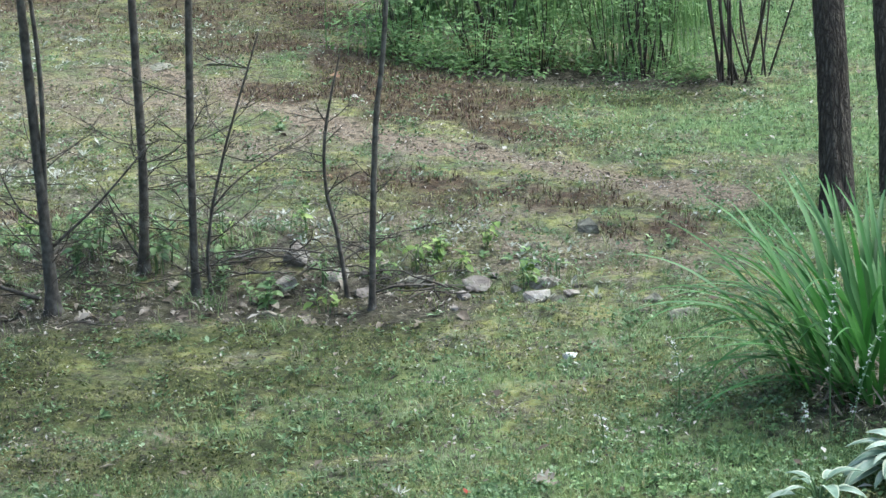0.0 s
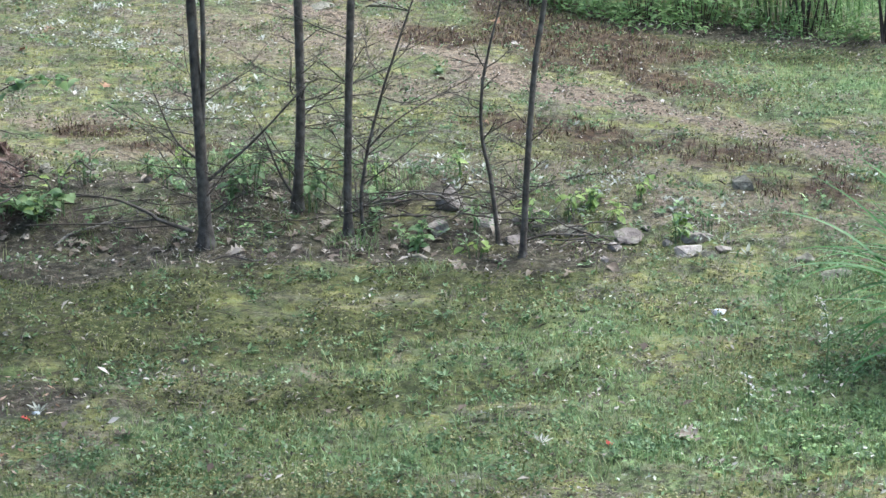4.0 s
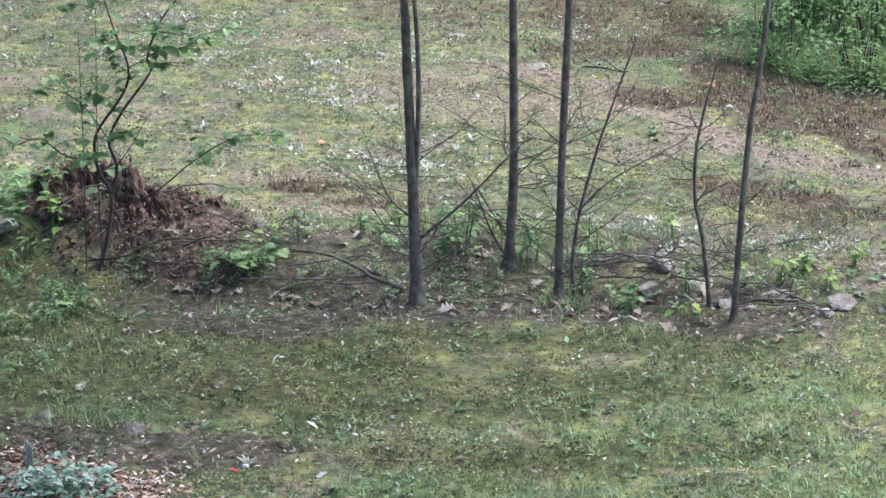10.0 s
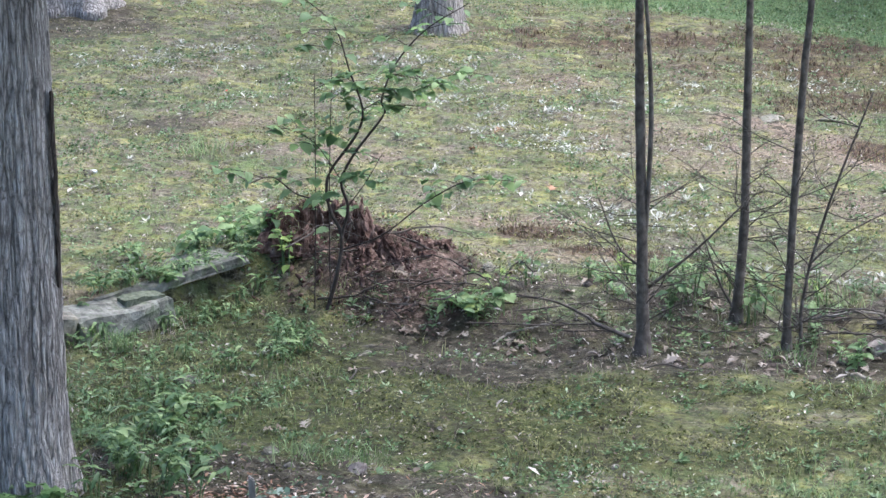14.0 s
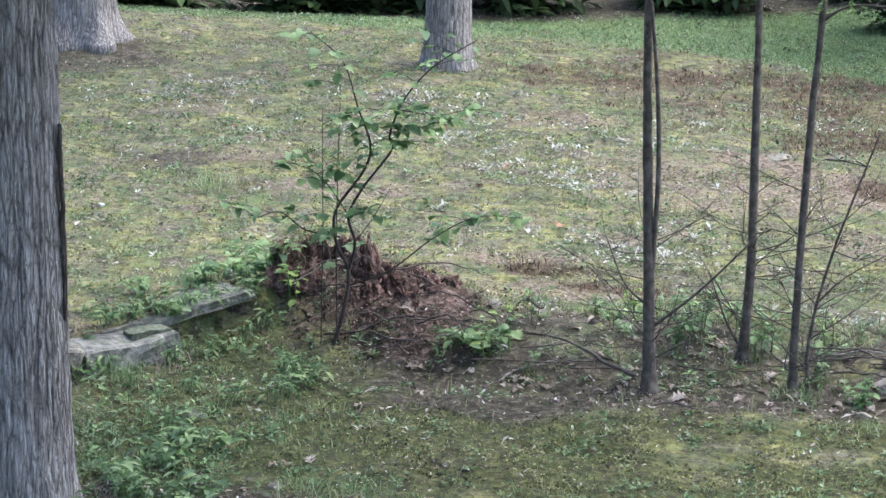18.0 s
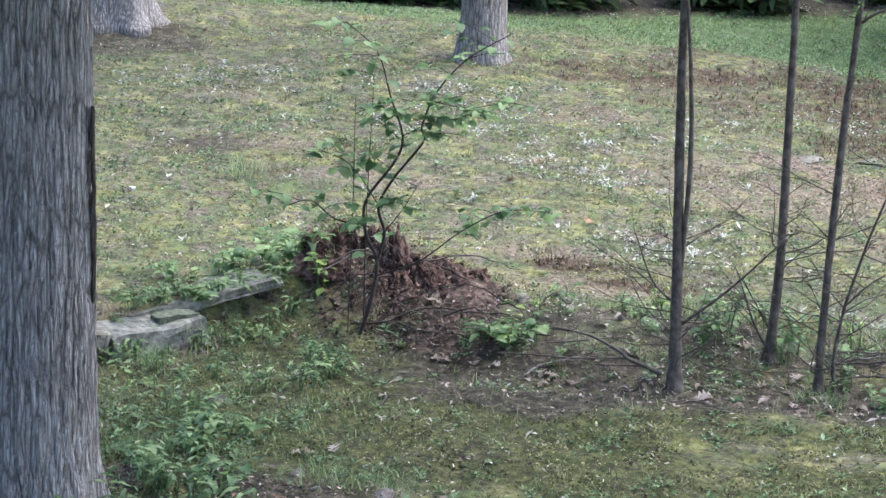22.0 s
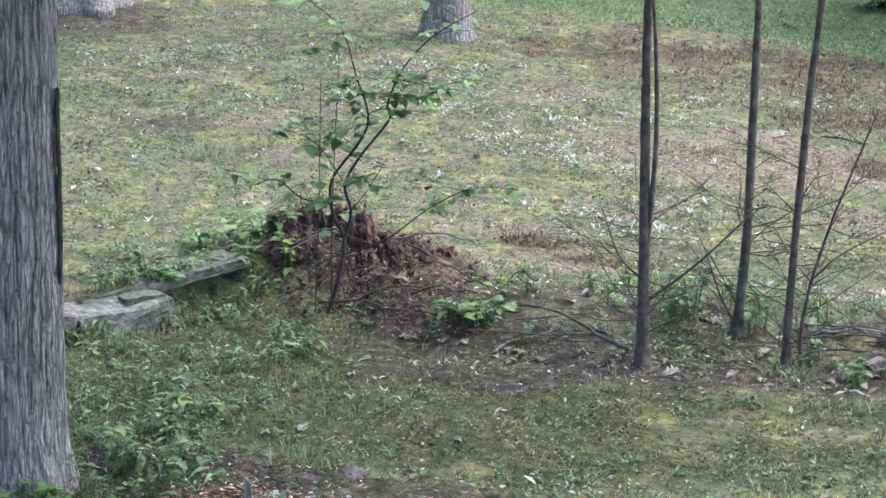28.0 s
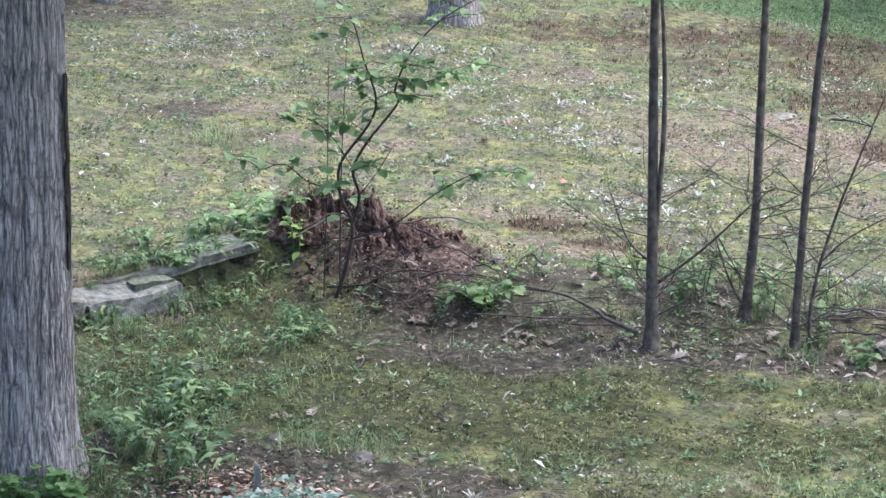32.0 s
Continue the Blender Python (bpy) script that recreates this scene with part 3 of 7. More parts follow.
def tube(path, radii, segs=8, knobs=0.0, seed=0):
    """Vertices and faces of a tapering round stem along a path."""
    path = np.asarray(path, float)
    n = len(path)
    r = np.interp(np.linspace(0, 1, n), np.linspace(0, 1, len(radii)), radii)
    tan = unit(np.gradient(path, axis=0))
    side = unit(np.cross(tan, np.where(np.abs(tan[:, 2:3]) > 0.9, np.array([[1.0, 0, 0]]), np.array([[0, 0, 1.0]]))))
    other = np.cross(tan, side)
    a = np.linspace(0, 2 * np.pi, segs, endpoint=False)
    if knobs:
        rs = np.random.RandomState(seed)
        r = r * (1 + knobs * rs.uniform(-1, 1, n))
    v = path[:, None] + r[:, None, None] * (np.cos(a)[None, :, None] * side[:, None] + np.sin(a)[None, :, None] * other[:, None])
    v = np.vstack([v.reshape(-1, 3), path[-1] + tan[-1] * r[-1]])
    i, j = np.meshgrid(np.arange(n - 1), np.arange(segs), indexing="ij")
    j2 = (j + 1) % segs
    quads = np.stack([i * segs + j, i * segs + j2, (i + 1) * segs + j2, (i + 1) * segs + j], -1).reshape(-1, 4)
    k = np.arange(segs)
    tip = np.stack([(n - 1) * segs + k, (n - 1) * segs + (k + 1) % segs, np.full(segs, n * segs)], -1)
    return v, quads, tip


def join(pieces):
    """Several (verts, quads, tris) as one."""
    vs, qs, ts, o = [], [], [], 0
    for v, q, t in pieces:
        vs.append(v), qs.append(np.asarray(q).reshape(-1, 4) + o), ts.append(np.asarray(t).reshape(-1, 3) + o)
        o += len(v)
    return np.vstack(vs), [np.vstack(qs), np.vstack(ts)]


def blades(base, heading, length, width, lean, droop=0.6):
    """Many grass blades in one array: each has five corners and bends over towards its heading."""
    n = len(base)
    out = np.stack([np.cos(heading), np.sin(heading), np.zeros(n)], -1)
    side = np.stack([-out[:, 1], out[:, 0], np.zeros(n)], -1) * (width / 2)[:, None]
    up = np.array([0, 0, 1.0])
    mid = base + (out * np.sin(lean)[:, None] + up * np.cos(lean)[:, None]) * (length * 0.55)[:, None]
    l2 = np.clip(lean + droop, 0, 2.2)
    tip = mid + (out * np.sin(l2)[:, None] + up * np.cos(l2)[:, None]) * (length * 0.45)[:, None]
    v = np.stack([base - side, base + side, mid + side * 0.8, mid - side * 0.8, tip], 1).reshape(-1, 3)
    o = np.arange(n)[:, None] * 5
    return v, [o + np.array([[0, 1, 2, 3]]), o + np.array([[3, 2, 4]])]


def leaflets(base, out, up, length, width, fold=0.25):
    """Many small folded leaves: out is the way each points, up its upper side."""
    out, up = unit(out), unit(up)
    side = unit(np.cross(out, up))
    l, w = length[:, None], width[:, None]
    lift = up * w * fold
    mid = base + out * l * 0.45
    v = np.stack([base, mid + side * w / 2 + lift, base + out * l * 0.8 + side * w * 0.22 + lift * 0.4, base + out * l,
                  base + out * l * 0.8 - side * w * 0.22 + lift * 0.4, mid - side * w / 2 + lift, mid], 1).reshape(-1, 3)
    o = np.arange(len(base))[:, None] * 7
    return v, [o + np.array([[0, 1, 6]]), o + np.array([[0, 6, 5]]), o + np.array([[6, 1, 2, 3]]), o + np.array([[6, 3, 4, 5]])]


def stuff(name, v, f, mat, label, category):
    return tagged(put(name, mesh_np(name, v, f), mat), label, category, kind="stuff")


# ---- the lawn as one sheet to the horizon ----
def steps(inner, far):
    tail = [inner[-1] + (far - inner[-1]) * (k / 12) ** 2.5 for k in range(1, 13)]
    head = [inner[0] - (far + inner[0]) * (k / 12) ** 2.5 for k in range(12, 0, -1)]
    return np.array(head + list(inner) + tail)


def build_ground():
    xs = steps(np.concatenate([np.arange(-8, -3.3, 0.06), np.arange(-3.3, 3.4, 0.029), np.arange(3.4, 8, 0.06)]), 300.0)
    ys = steps(np.concatenate([np.arange(7.8, 14.5, 0.027), np.arange(14.5, 23, 0.04), np.arange(23, 42, 0.2)]), 300.0)
    gx, gy = np.meshgrid(xs, ys)
    gz = ground(gx, gy)
    v = np.stack([gx, gy, gz], -1).reshape(-1, 3)
    n, k = len(ys), len(xs)
    i, j = np.meshgrid(np.arange(n - 1), np.arange(k - 1), indexing="ij")
    q = np.stack([i * k + j, i * k + j + 1, (i + 1) * k + j + 1, (i + 1) * k + j], -1).reshape(-1, 4)
    me = smoothed(mesh_np("ground", v, [q]))
    for name, value in zip(("soil", "brown", "straw", "lush"), zones(v[:, 0], v[:, 1])):
        me.attributes.new(name, "FLOAT", "POINT").data.foreach_set("value", value.astype(np.float32))
    me.attributes.new("rot", "FLOAT", "POINT").data.foreach_set("value", rot_amount(v[:, 0], v[:, 1]).astype(np.float32))
    me.attributes.new("damp", "FLOAT", "POINT").data.foreach_set("value", most(v[:, 0], v[:, 1], MOSS_SHADE).astype(np.float32))
    return tagged(put("ground", me, M_GROUND), "mossy thin lawn with bare earth and dry patches", "ground", kind="structure")


build_ground()


def spot(x, y, dz=0.0, turn=0.0):
    """A pose on the ground."""
    return pose(x, y, float(ground(x, y)) + dz, 0, 0, turn)


# ---- trees ----
def bark_trunk(r0, r1, height, flare, ridges, depth, seed, lean=(0.0, 0.0), rows=240, segs=150, roots=5):
    """A trunk with vertical furrows and a flared foot, standing on its own origin."""
    h = np.concatenate([np.linspace(-0.25, 2.4, rows), np.linspace(2.6, height, 30)])
    a = np.linspace(0, 2 * np.pi, segs, endpoint=False)
    hh, aa = np.meshgrid(h, a, indexing="ij")
    up = np.clip(hh, 0, None)
    r = r0 + (r1 - r0) * up / height + flare * np.exp(-up / 0.13) * (0.75 + 0.45 * np.cos(roots * aa + seed))
    arc = aa * ridges / (2 * np.pi)
    wob = 0.5 * value_noise(hh, hh * 0 + 3, 0.5, seed) + 0.35 * value_noise(arc * 0.6, hh * 5, 1.0, seed + 5) + 0.15 * value_noise(arc, hh * 22, 1.0, seed + 6)

    def furrow(col, size, s):
        n0 = value_noise(col + wob, hh, 1.0, s) if size is None else value_noise((col + wob) * 1.0, hh / size, 1.0, s)
        return n0

    # make the noise meet itself round the trunk
    w = (aa / (2 * np.pi))
    f = furrow(arc, 0.34, seed) * (1 - smooth(0.9, 1, w)) + furrow(arc - ridges, 0.34, seed) * smooth(0.9, 1, w)
    g = furrow(arc * 2.3, 0.16, seed + 2) * (1 - smooth(0.9, 1, w)) + furrow((arc - ridges) * 2.3, 0.16, seed + 2) * smooth(0.9, 1, w)
    crack = (1 - smooth(0.02, 0.17, np.abs(f)))
    fine = (1 - smooth(0.0, 0.2, np.abs(g)))
    # plates break across and lift at their lower ends
    b = value_noise(arc * 0.9 + 40, hh / 0.07 + wob, 1.0, seed + 8)
    b = b * (1 - smooth(0.9, 1, w)) + value_noise((arc - ridges) * 0.9 + 40, hh / 0.07 + wob, 1.0, seed + 8) * smooth(0.9, 1, w)
    split = 1 - smooth(0.0, 0.12, np.abs(b))
    r = r - depth * crack - depth * 0.3 * fine - depth * 0.35 * split * (1 - crack) + depth * 0.3 * g + depth * 0.25 * np.abs(f) + depth * 0.35 * b
    x = r * np.cos(aa) + lean[0] * up + 0.03 * np.sin(up * 0.9)
    y = r * np.sin(aa) + lean[1] * up
    v = np.stack([x, y, hh], -1).reshape(-1, 3)
    n = len(h)
    i, j = np.meshgrid(np.arange(n - 1), np.arange(segs), indexing="ij")
    j2 = (j + 1) % segs
    q = np.stack([i * segs + j, i * segs + j2, (i + 1) * segs + j2, (i + 1) * segs + j], -1).reshape(-1, 4)
    return mesh_np("trunk", v, [q])


def crown(parent, base_z, top_z, spread, count, seed, lean=(0.0, 0.0), mat_limb=None, leaf=0.11, mat=None):
    """Limbs from the upper trunk and leaf clumps round their ends."""
    rs = np.random.RandomState(seed)
    limbs, tips = [], []
    for k in range(9):
        z = base_z - 1.2 + (top_z - base_z) * 0.7 * k / 9
        a = rs.uniform(0, 6.28)
        reach = spread * rs.uniform(0.55, 0.95) * (1 - 0.4 * k / 9)
        p0 = np.array([lean[0] * z, lean[1] * z, z])
        p2 = p0 + [reach * math.cos(a), reach * math.sin(a), rs.uniform(0.8, 1.8)]
        p1 = (p0 + p2) / 2 + [0, 0, -0.2]
        limbs.append(tube(curve_points([p0, p1, p2], 9), (0.07, 0.045, 0.015), 7))
        tips += [p2, (p1 + p2) / 2, p1 + [0, 0, 0.4]]
    v, f = join(limbs)
    put("limbs", smoothed(mesh_np("limbs", v, f)), mat_limb, parent)
    tips.append(np.array([lean[0] * top_z, lean[1] * top_z, top_z]))
    tips = np.array(tips)
    c = tips[rs.randint(0, len(tips), count)]
    pos = c + rs.normal(0, 1, (count, 3)) * [spread * 0.2, spread * 0.2, 0.38]
    out = rs.normal(0, 1, (count, 3)) + [0, 0, -0.3]
    up = rs.normal(0, 0.5, (count, 3)) + [0, 0, 1]
    s = rs.uniform(0.7, 1.3, count) * leaf
    v, f = leaflets(pos, out, up, s, s * 0.75)
    put("crown", mesh_np("crown", v, f), mat or M_CROWN, parent)


def bark_flap(t, angle, r, z0, z1, width, seed):
    """A long strip of bark that stands off the trunk along one side."""
    n = 40
    z = np.linspace(z0, z1, n)
    u = np.linspace(0, 1, n)
    a = radians(angle) + 0.05 * value_noise(z, 0 * z, 0.25, seed)
    off = 0.006 + 0.014 * np.sin(np.pi * u) ** 0.5 + 0.004 * value_noise(z, 0 * z, 0.06, seed + 1)
    half = width / 2 / r * (0.35 + 0.65 * np.sin(np.pi * u) ** 0.6) * (1 + 0.4 * value_noise(z, 0 * z, 0.05, seed + 2))
    rows = []
    for da, dr in ((-1, 0.0), (0, 0.006), (1, 0.0), (1, -0.006), (-1, -0.006)):
        rows.append(np.stack([(r + off + dr) * np.cos(a + da * half), (r + off + dr) * np.sin(a + da * half), z], -1))
    v = np.stack(rows, 1).reshape(-1, 3)
    i, j = np.meshgrid(np.arange(n - 1), np.arange(5), indexing="ij")
    j2 = (j + 1) % 5
    q = np.stack([i * 5 + j, i * 5 + j2, (i + 1) * 5 + j2, (i + 1) * 5 + j], -1).reshape(-1, 4)
    put("bark_strip", mesh_np("bark_strip", v, [q]), M_BARK_BROWN, t, "loose dark strip of bark")


def big_tree(x, y, r0, r1, flare, ridges, depth, seed, label, mat, lean=(0, 0), height=7.5, spread=2.6, leaves=3500, rows=240, segs=150, leaf=0.15):
    t = thing("tree", spot(x, y), label, "tree")
    put("trunk", smoothed(bark_trunk(r0, r1, height, flare, ridges, depth, seed, lean, rows, segs)), mat, t)
    crown(t, height - 2.0, height + 1.0, spread, leaves, seed, lean, mat, leaf)
    return t


# The maple's unseen crown has oversized leaves to shade the left foreground.
maple = big_tree(-2.46, 9.33, 0.213, 0.145, 0.055, 64, 0.0105, 4, "large maple trunk with grey furrowed bark rising from weeds", M_BARK, (-0.02, 0.0), 6.5, 3.6, 10000, rows=340, segs=270, leaf=0.37)
bark_flap(maple, -8, 0.2, 0.78, 1.5, 0.03, 3)
big_tree(-1.84, 19.5, 0.165, 0.12, 0.06, 40, 0.012, 11, "distant maple trunk with flared roots on the mossy lawn", M_BARK, height=10, rows=130, segs=100)
big_tree(-4.62, 19.9, 0.23, 0.16, 0.15, 46, 0.014, 17, "distant maple with wide buttress roots on a low mound", M_BARK, (-0.01, 0), height=10, rows=130, segs=110)
big_tree(3.56, 12.3, 0.078, 0.06, 0.022, 14, 0.009, 23, "young tree with brown bark behind the lily clump", M_BARK_BROWN, (-0.01, 0.2), height=5.2, spread=2.2, leaves=60, rows=150, segs=80)
big_tree(3.93, 12.6, 0.06, 0.05, 0.02, 10, 0.005, 29, "slim dark tree beside the young brown tree", M_BARK_BROWN, (0.0, 0.25), height=6.0, spread=2.2, leaves=60, rows=120, segs=60)


def twigs(origin_path, count, seed, lengths=(0.12, 0.4), rad=0.0022, low=0.1, high=0.9, droop=0.1):
    """Bare side twigs off a stem path, each with a fork."""
    rs = np.random.RandomState(seed)
    out = []
    n = len(origin_path)
    for k in range(count):
        p = origin_path[int(n * rs.uniform(low, high))]
        a, l = rs.uniform(0, 6.28), rs.uniform(*lengths)
        d = np.array([math.cos(a), 0.6 * math.sin(a), rs.uniform(-droop, 0.75)])
        kink = rs.normal(0, 0.06, 3) * l
        p1, p2 = p + d * l * 0.5 + kink, p + d * l + [0, 0, 0.12 * l]
        one = [tube(curve_points([p, p1, p2], 6), (rad * 1.4, rad, rad * 0.4), 5)]
        for m in range(rs.randint(2, 5)):
            q = p1 + (p2 - p1) * rs.uniform(-0.3, 0.6)
            e = d * l * rs.uniform(0.25, 0.45) + rs.normal(0, 0.16, 3) * l
            one.append(tube(np.array([q, q + e * 0.5 + rs.normal(0, 0.02, 3) * l, q + e]), (rad * 0.8, rad * 0.6, rad * 0.3), 4))
        out.append(one)
    return out


def sapling(path, radii, label, seed, branches=(), twig_count=14, top=3.6, leaves=260, twin=None, twig_len=(0.12, 0.42), low=0.12, group="saplings along the bank"):
    """A bare-stemmed young tree; its small crown is above."""
    path = np.asarray(path, float)
    foot = path[0].copy()
    foot[2] = float(ground(foot[0], foot[1]))
    t = thing("sapling", Matrix.Translation(foot), label, "sapling", group)
    rel = path - foot
    rel[0, 2] = -0.04
    slope = (rel[-1] - rel[-2]) / max(rel[-1, 2] - rel[-2, 2], 0.1)
    if top > rel[-1, 2] + 0.3:
        rel = np.vstack([rel, rel[-1] + slope * (top - rel[-1, 2]) * 0.8])
        rel[-1, 2] = top
        radii = (*radii, radii[-1] * 0.35)
    line = curve_points(rel, 60)
    rs = np.random.RandomState(seed)
    line[1:, :2] += 0.004 * np.cumsum(rs.normal(0, 0.35, (59, 2)), axis=0) / 3
    full = 0.88 * np.interp(np.linspace(0, 1, 60), np.linspace(0, 1, len(radii)), radii)
    full[:4] *= (1.9, 1.55, 1.3, 1.12)
    v, f = join([tube(line, full, 12, 0.05, seed)])
    put("stem", smoothed(mesh_np("stem", v, f)), M_BARK_DARK, t)
    if twin is not None:
        v, f = join([tube(curve_points(np.asarray(twin, float) - foot, 30), (0.011, 0.011, 0.009, 0.007), 8, 0.05, seed + 1)])
        put("second_stem", smoothed(mesh_np("second_stem", v, f)), M_BARK_DARK, t)
    for b, r in branches:
        bl = curve_points(np.asarray(b, float) - foot, 16)
        v, f = join([tube(bl, (r, r * 0.75, r * 0.4), 7, 0.08, seed + 3)])
        limb = put("branch", smoothed(mesh_np("branch", v, f)), M_BARK_DARK, t)
        for one in twigs(bl, 5, seed + 9, (0.06, 0.22), 0.0018):
            v, f = join(one)
            put("twig", mesh_np("twig", v, f), M_TWIG, limb)
    lower = line[: max(8, int(60 * 1.5 / max(rel[-1, 2], 0.5)))]
    for one in twigs(lower, int(twig_count * 1.7), seed + 5, twig_len, low=low):
        v, f = join(one)
        put("twig", mesh_np("twig", v, f), M_TWIG, t)
    if leaves:
        c = line[int(60 * 0.62):]
        pos = c[rs.randint(0, len(c), leaves)] + rs.normal(0, 1, (leaves, 3)) * [0.3, 0.3, 0.12]
        pos[:, 2] = np.maximum(pos[:, 2], top * 0.62)
        s = rs.uniform(0.04, 0.08, leaves)
        v, f = leaflets(pos, rs.normal(0, 1, (leaves, 3)), rs.normal(0, 0.4, (leaves, 3)) + [0, 0, 1], s, s * 0.6)
        put("crown", mesh_np("crown", v, f), M_CROWN, t)
    return t


sapling([(-0.19, 11.6, 0), (-0.20, 11.6, 0.51), (-0.22, 11.6, 1.14), (-0.23, 11.6, 1.75)], (0.036, 0.028, 0.024, 0.02), "dark-barked sapling with a thin second stem and dead lower twigs", 5,
        branches=[([(-0.17, 11.6, 0.32), (0.03, 11.55, 0.5), (0.26, 11.5, 0.75)], 0.008), ([(-0.25, 11.60, 0.09), (-0.40, 11.60, 0.15), (-0.43, 11.62, 0.17), (-0.58, 11.66, 0.23), (-0.76, 11.70, 0.25)], 0.01), ([(-0.40, 11.60, 0.15), (-0.50, 11.62, 0.14), (-0.62, 11.63, 0.15)], 0.005),
                  ([(-0.21, 11.6, 0.41), (-0.31, 11.6, 0.51), (-0.39, 11.6, 0.71)], 0.006)],
        twin=[(-0.19, 11.6, 0.5), (-0.17, 11.58, 1.02), (-0.185, 11.58, 1.41), (-0.22, 11.58, 1.78)], twig_count=18)
sapling([(0.22, 11.96, 0.05), (0.25, 11.96, 0.57), (0.25, 11.96, 1.21), (0.25, 11.96, 1.72)], (0.028, 0.024, 0.021, 0.018), "straight dark-barked sapling rooted in bare earth", 15,
        branches=[([(0.21, 11.96, 0.14), (0.14, 11.96, 0.27), (0.06, 11.96, 0.49)], 0.007)], twig_count=14, low=0.2)
sapling([(0.44, 11.68, 0), (0.45, 11.68, 0.56), (0.48, 11.68, 1.26), (0.51, 11.68, 1.68)], (0.022, 0.02, 0.019, 0.016), "straight dark sapling that forks above, grass at its foot", 25,
        branches=[([(0.51, 11.68, 1.66), (0.62, 11.66, 1.73), (0.78, 11.6, 1.74)], 0.008)], twig_count=10, low=0.3)
sapling([(0.51, 11.67, 0), (0.51, 11.67, 0.27), (0.61, 11.67, 0.69), (0.78, 11.67, 1.19)], (0.011, 0.009, 0.007, 0.004), "thin leaning dead sapling with long bare side branches", 35,
        branches=[([(0.53, 11.67, 0.42), (0.68, 11.67, 0.56), (1.01, 11.67, 0.74)], 0.005), ([(0.51, 11.67, 0.16), (0.41, 11.67, 0.12), (0.42, 11.67, 0.25)], 0.005)],
        twig_count=16, top=0, leaves=0)
sapling([(1.10, 11.5, 0), (1.07, 11.5, 0.29), (1.03, 11.5, 0.52), (1.04, 11.5, 0.77), (1.12, 11.5, 1.1)], (0.014, 0.011, 0.009, 0.008, 0.004), "crooked thin sapling with a broken top", 45, twig_count=9, top=0, leaves=0, twig_len=(0.08, 0.25))
sapling([(1.18, 11.29, 0), (1.20, 11.29, 0.38), (1.24, 11.29, 0.88), (1.30, 11.29, 1.36)], (0.018, 0.016, 0.014, 0.012), "slim dark sapling leaning over pale stones", 55,
        branches=[([(1.19, 11.3, 0.08), (1.29, 11.28, 0.11), (1.44, 11.33, 0.09), (1.62, 11.38, 0.06)], 0.006), ([(1.2, 11.3, 0.29), (1.3, 11.3, 0.34), (1.41, 11.3, 0.35)], 0.004)],
        twig_count=8, twig_len=(0.08, 0.25))


def spray():
    """Drooping green leaf sprays on the fork of the straight sapling."""
    fork = [o for o in scene.objects if o.name.startswith("sapling") and abs(o.location.x - 0.44) < 0.02 and abs(o.location.y - 11.68) < 0.02][0]
    rs = np.random.RandomState(91)
    for k in range(9):
        base = np.array([0.1 + 0.07 * k + rs.uniform(-0.03, 0.03), rs.uniform(-0.1, 0.1), 1.72 + rs.uniform(-0.03, 0.1)])
        tip = base + [rs.uniform(-0.05, 0.14), rs.uniform(-0.1, 0.1), rs.uniform(-0.12, -0.02)]
        n = 40
        u = np.linspace(0, 1, n)[:, None]
        pos = base * (1 - u) + tip * u + rs.normal(0, 0.004, (n, 3))
        out = rs.normal(0, 0.25, (n, 3)) + (tip - base) * 4 + np.where(np.arange(n)[:, None] % 2, 1, -1) * np.array([[0.2, 0.9, -0.2]])
        v, f = leaflets(pos, out, rs.normal(0, 0.3, (n, 3)) + [0, 0, 1], rs.uniform(0.025, 0.045, n), np.full(n, 0.006))
        put("leaf_spray", mesh_np("leaf_spray", v, f), M_BUSH, fork)


spray()


# ---- the rotten stump ----
def shard(w, d, h, seed, lean=(0, 0)):
    """A splintered upright piece of rotten wood, ragged at its top."""
    n, k = 14, 12
    a = np.linspace(0, 2 * np.pi, n, endpoint=False)
    t = np.linspace(0, 1, k)
    tt, aa = np.meshgrid(t, a, indexing="ij")
    top = 0.68 + 0.4 * value_noise(np.cos(aa) * 2.2, np.sin(aa) * 2.2, 0.6, seed)
    taper = 1.3 - 0.5 * tt ** 1.5
    wob = 1 + 0.28 * value_noise(np.cos(aa) * 2 + 5, tt * 1.2 + np.sin(aa) * 2, 0.6, seed + 3) + 0.15 * value_noise(np.cos(aa) * 5 + 5, tt * 6 + np.sin(aa) * 5, 0.8, seed + 5)
    x, y = w / 2 * np.cos(aa) * taper * wob, d / 2 * np.sin(aa) * taper * wob
    z = h * tt * top
    v = np.stack([x + lean[0] * z, y + lean[1] * z, z - 0.03], -1).reshape(-1, 3)
    v = np.vstack([v, [lean[0] * h * 0.7, lean[1] * h * 0.7, h * 0.62]])
    i, j = np.meshgrid(np.arange(k - 1), np.arange(n), indexing="ij")
    j2 = (j + 1) % n
    q = np.stack([i * n + j, i * n + j2, (i + 1) * n + j2, (i + 1) * n + j], -1).reshape(-1, 4)
    m = np.arange(n)
    return mesh_np("shard", v, [q, np.stack([(k - 1) * n + m, (k - 1) * n + (m + 1) % n, np.full(n, k * n)], -1)])


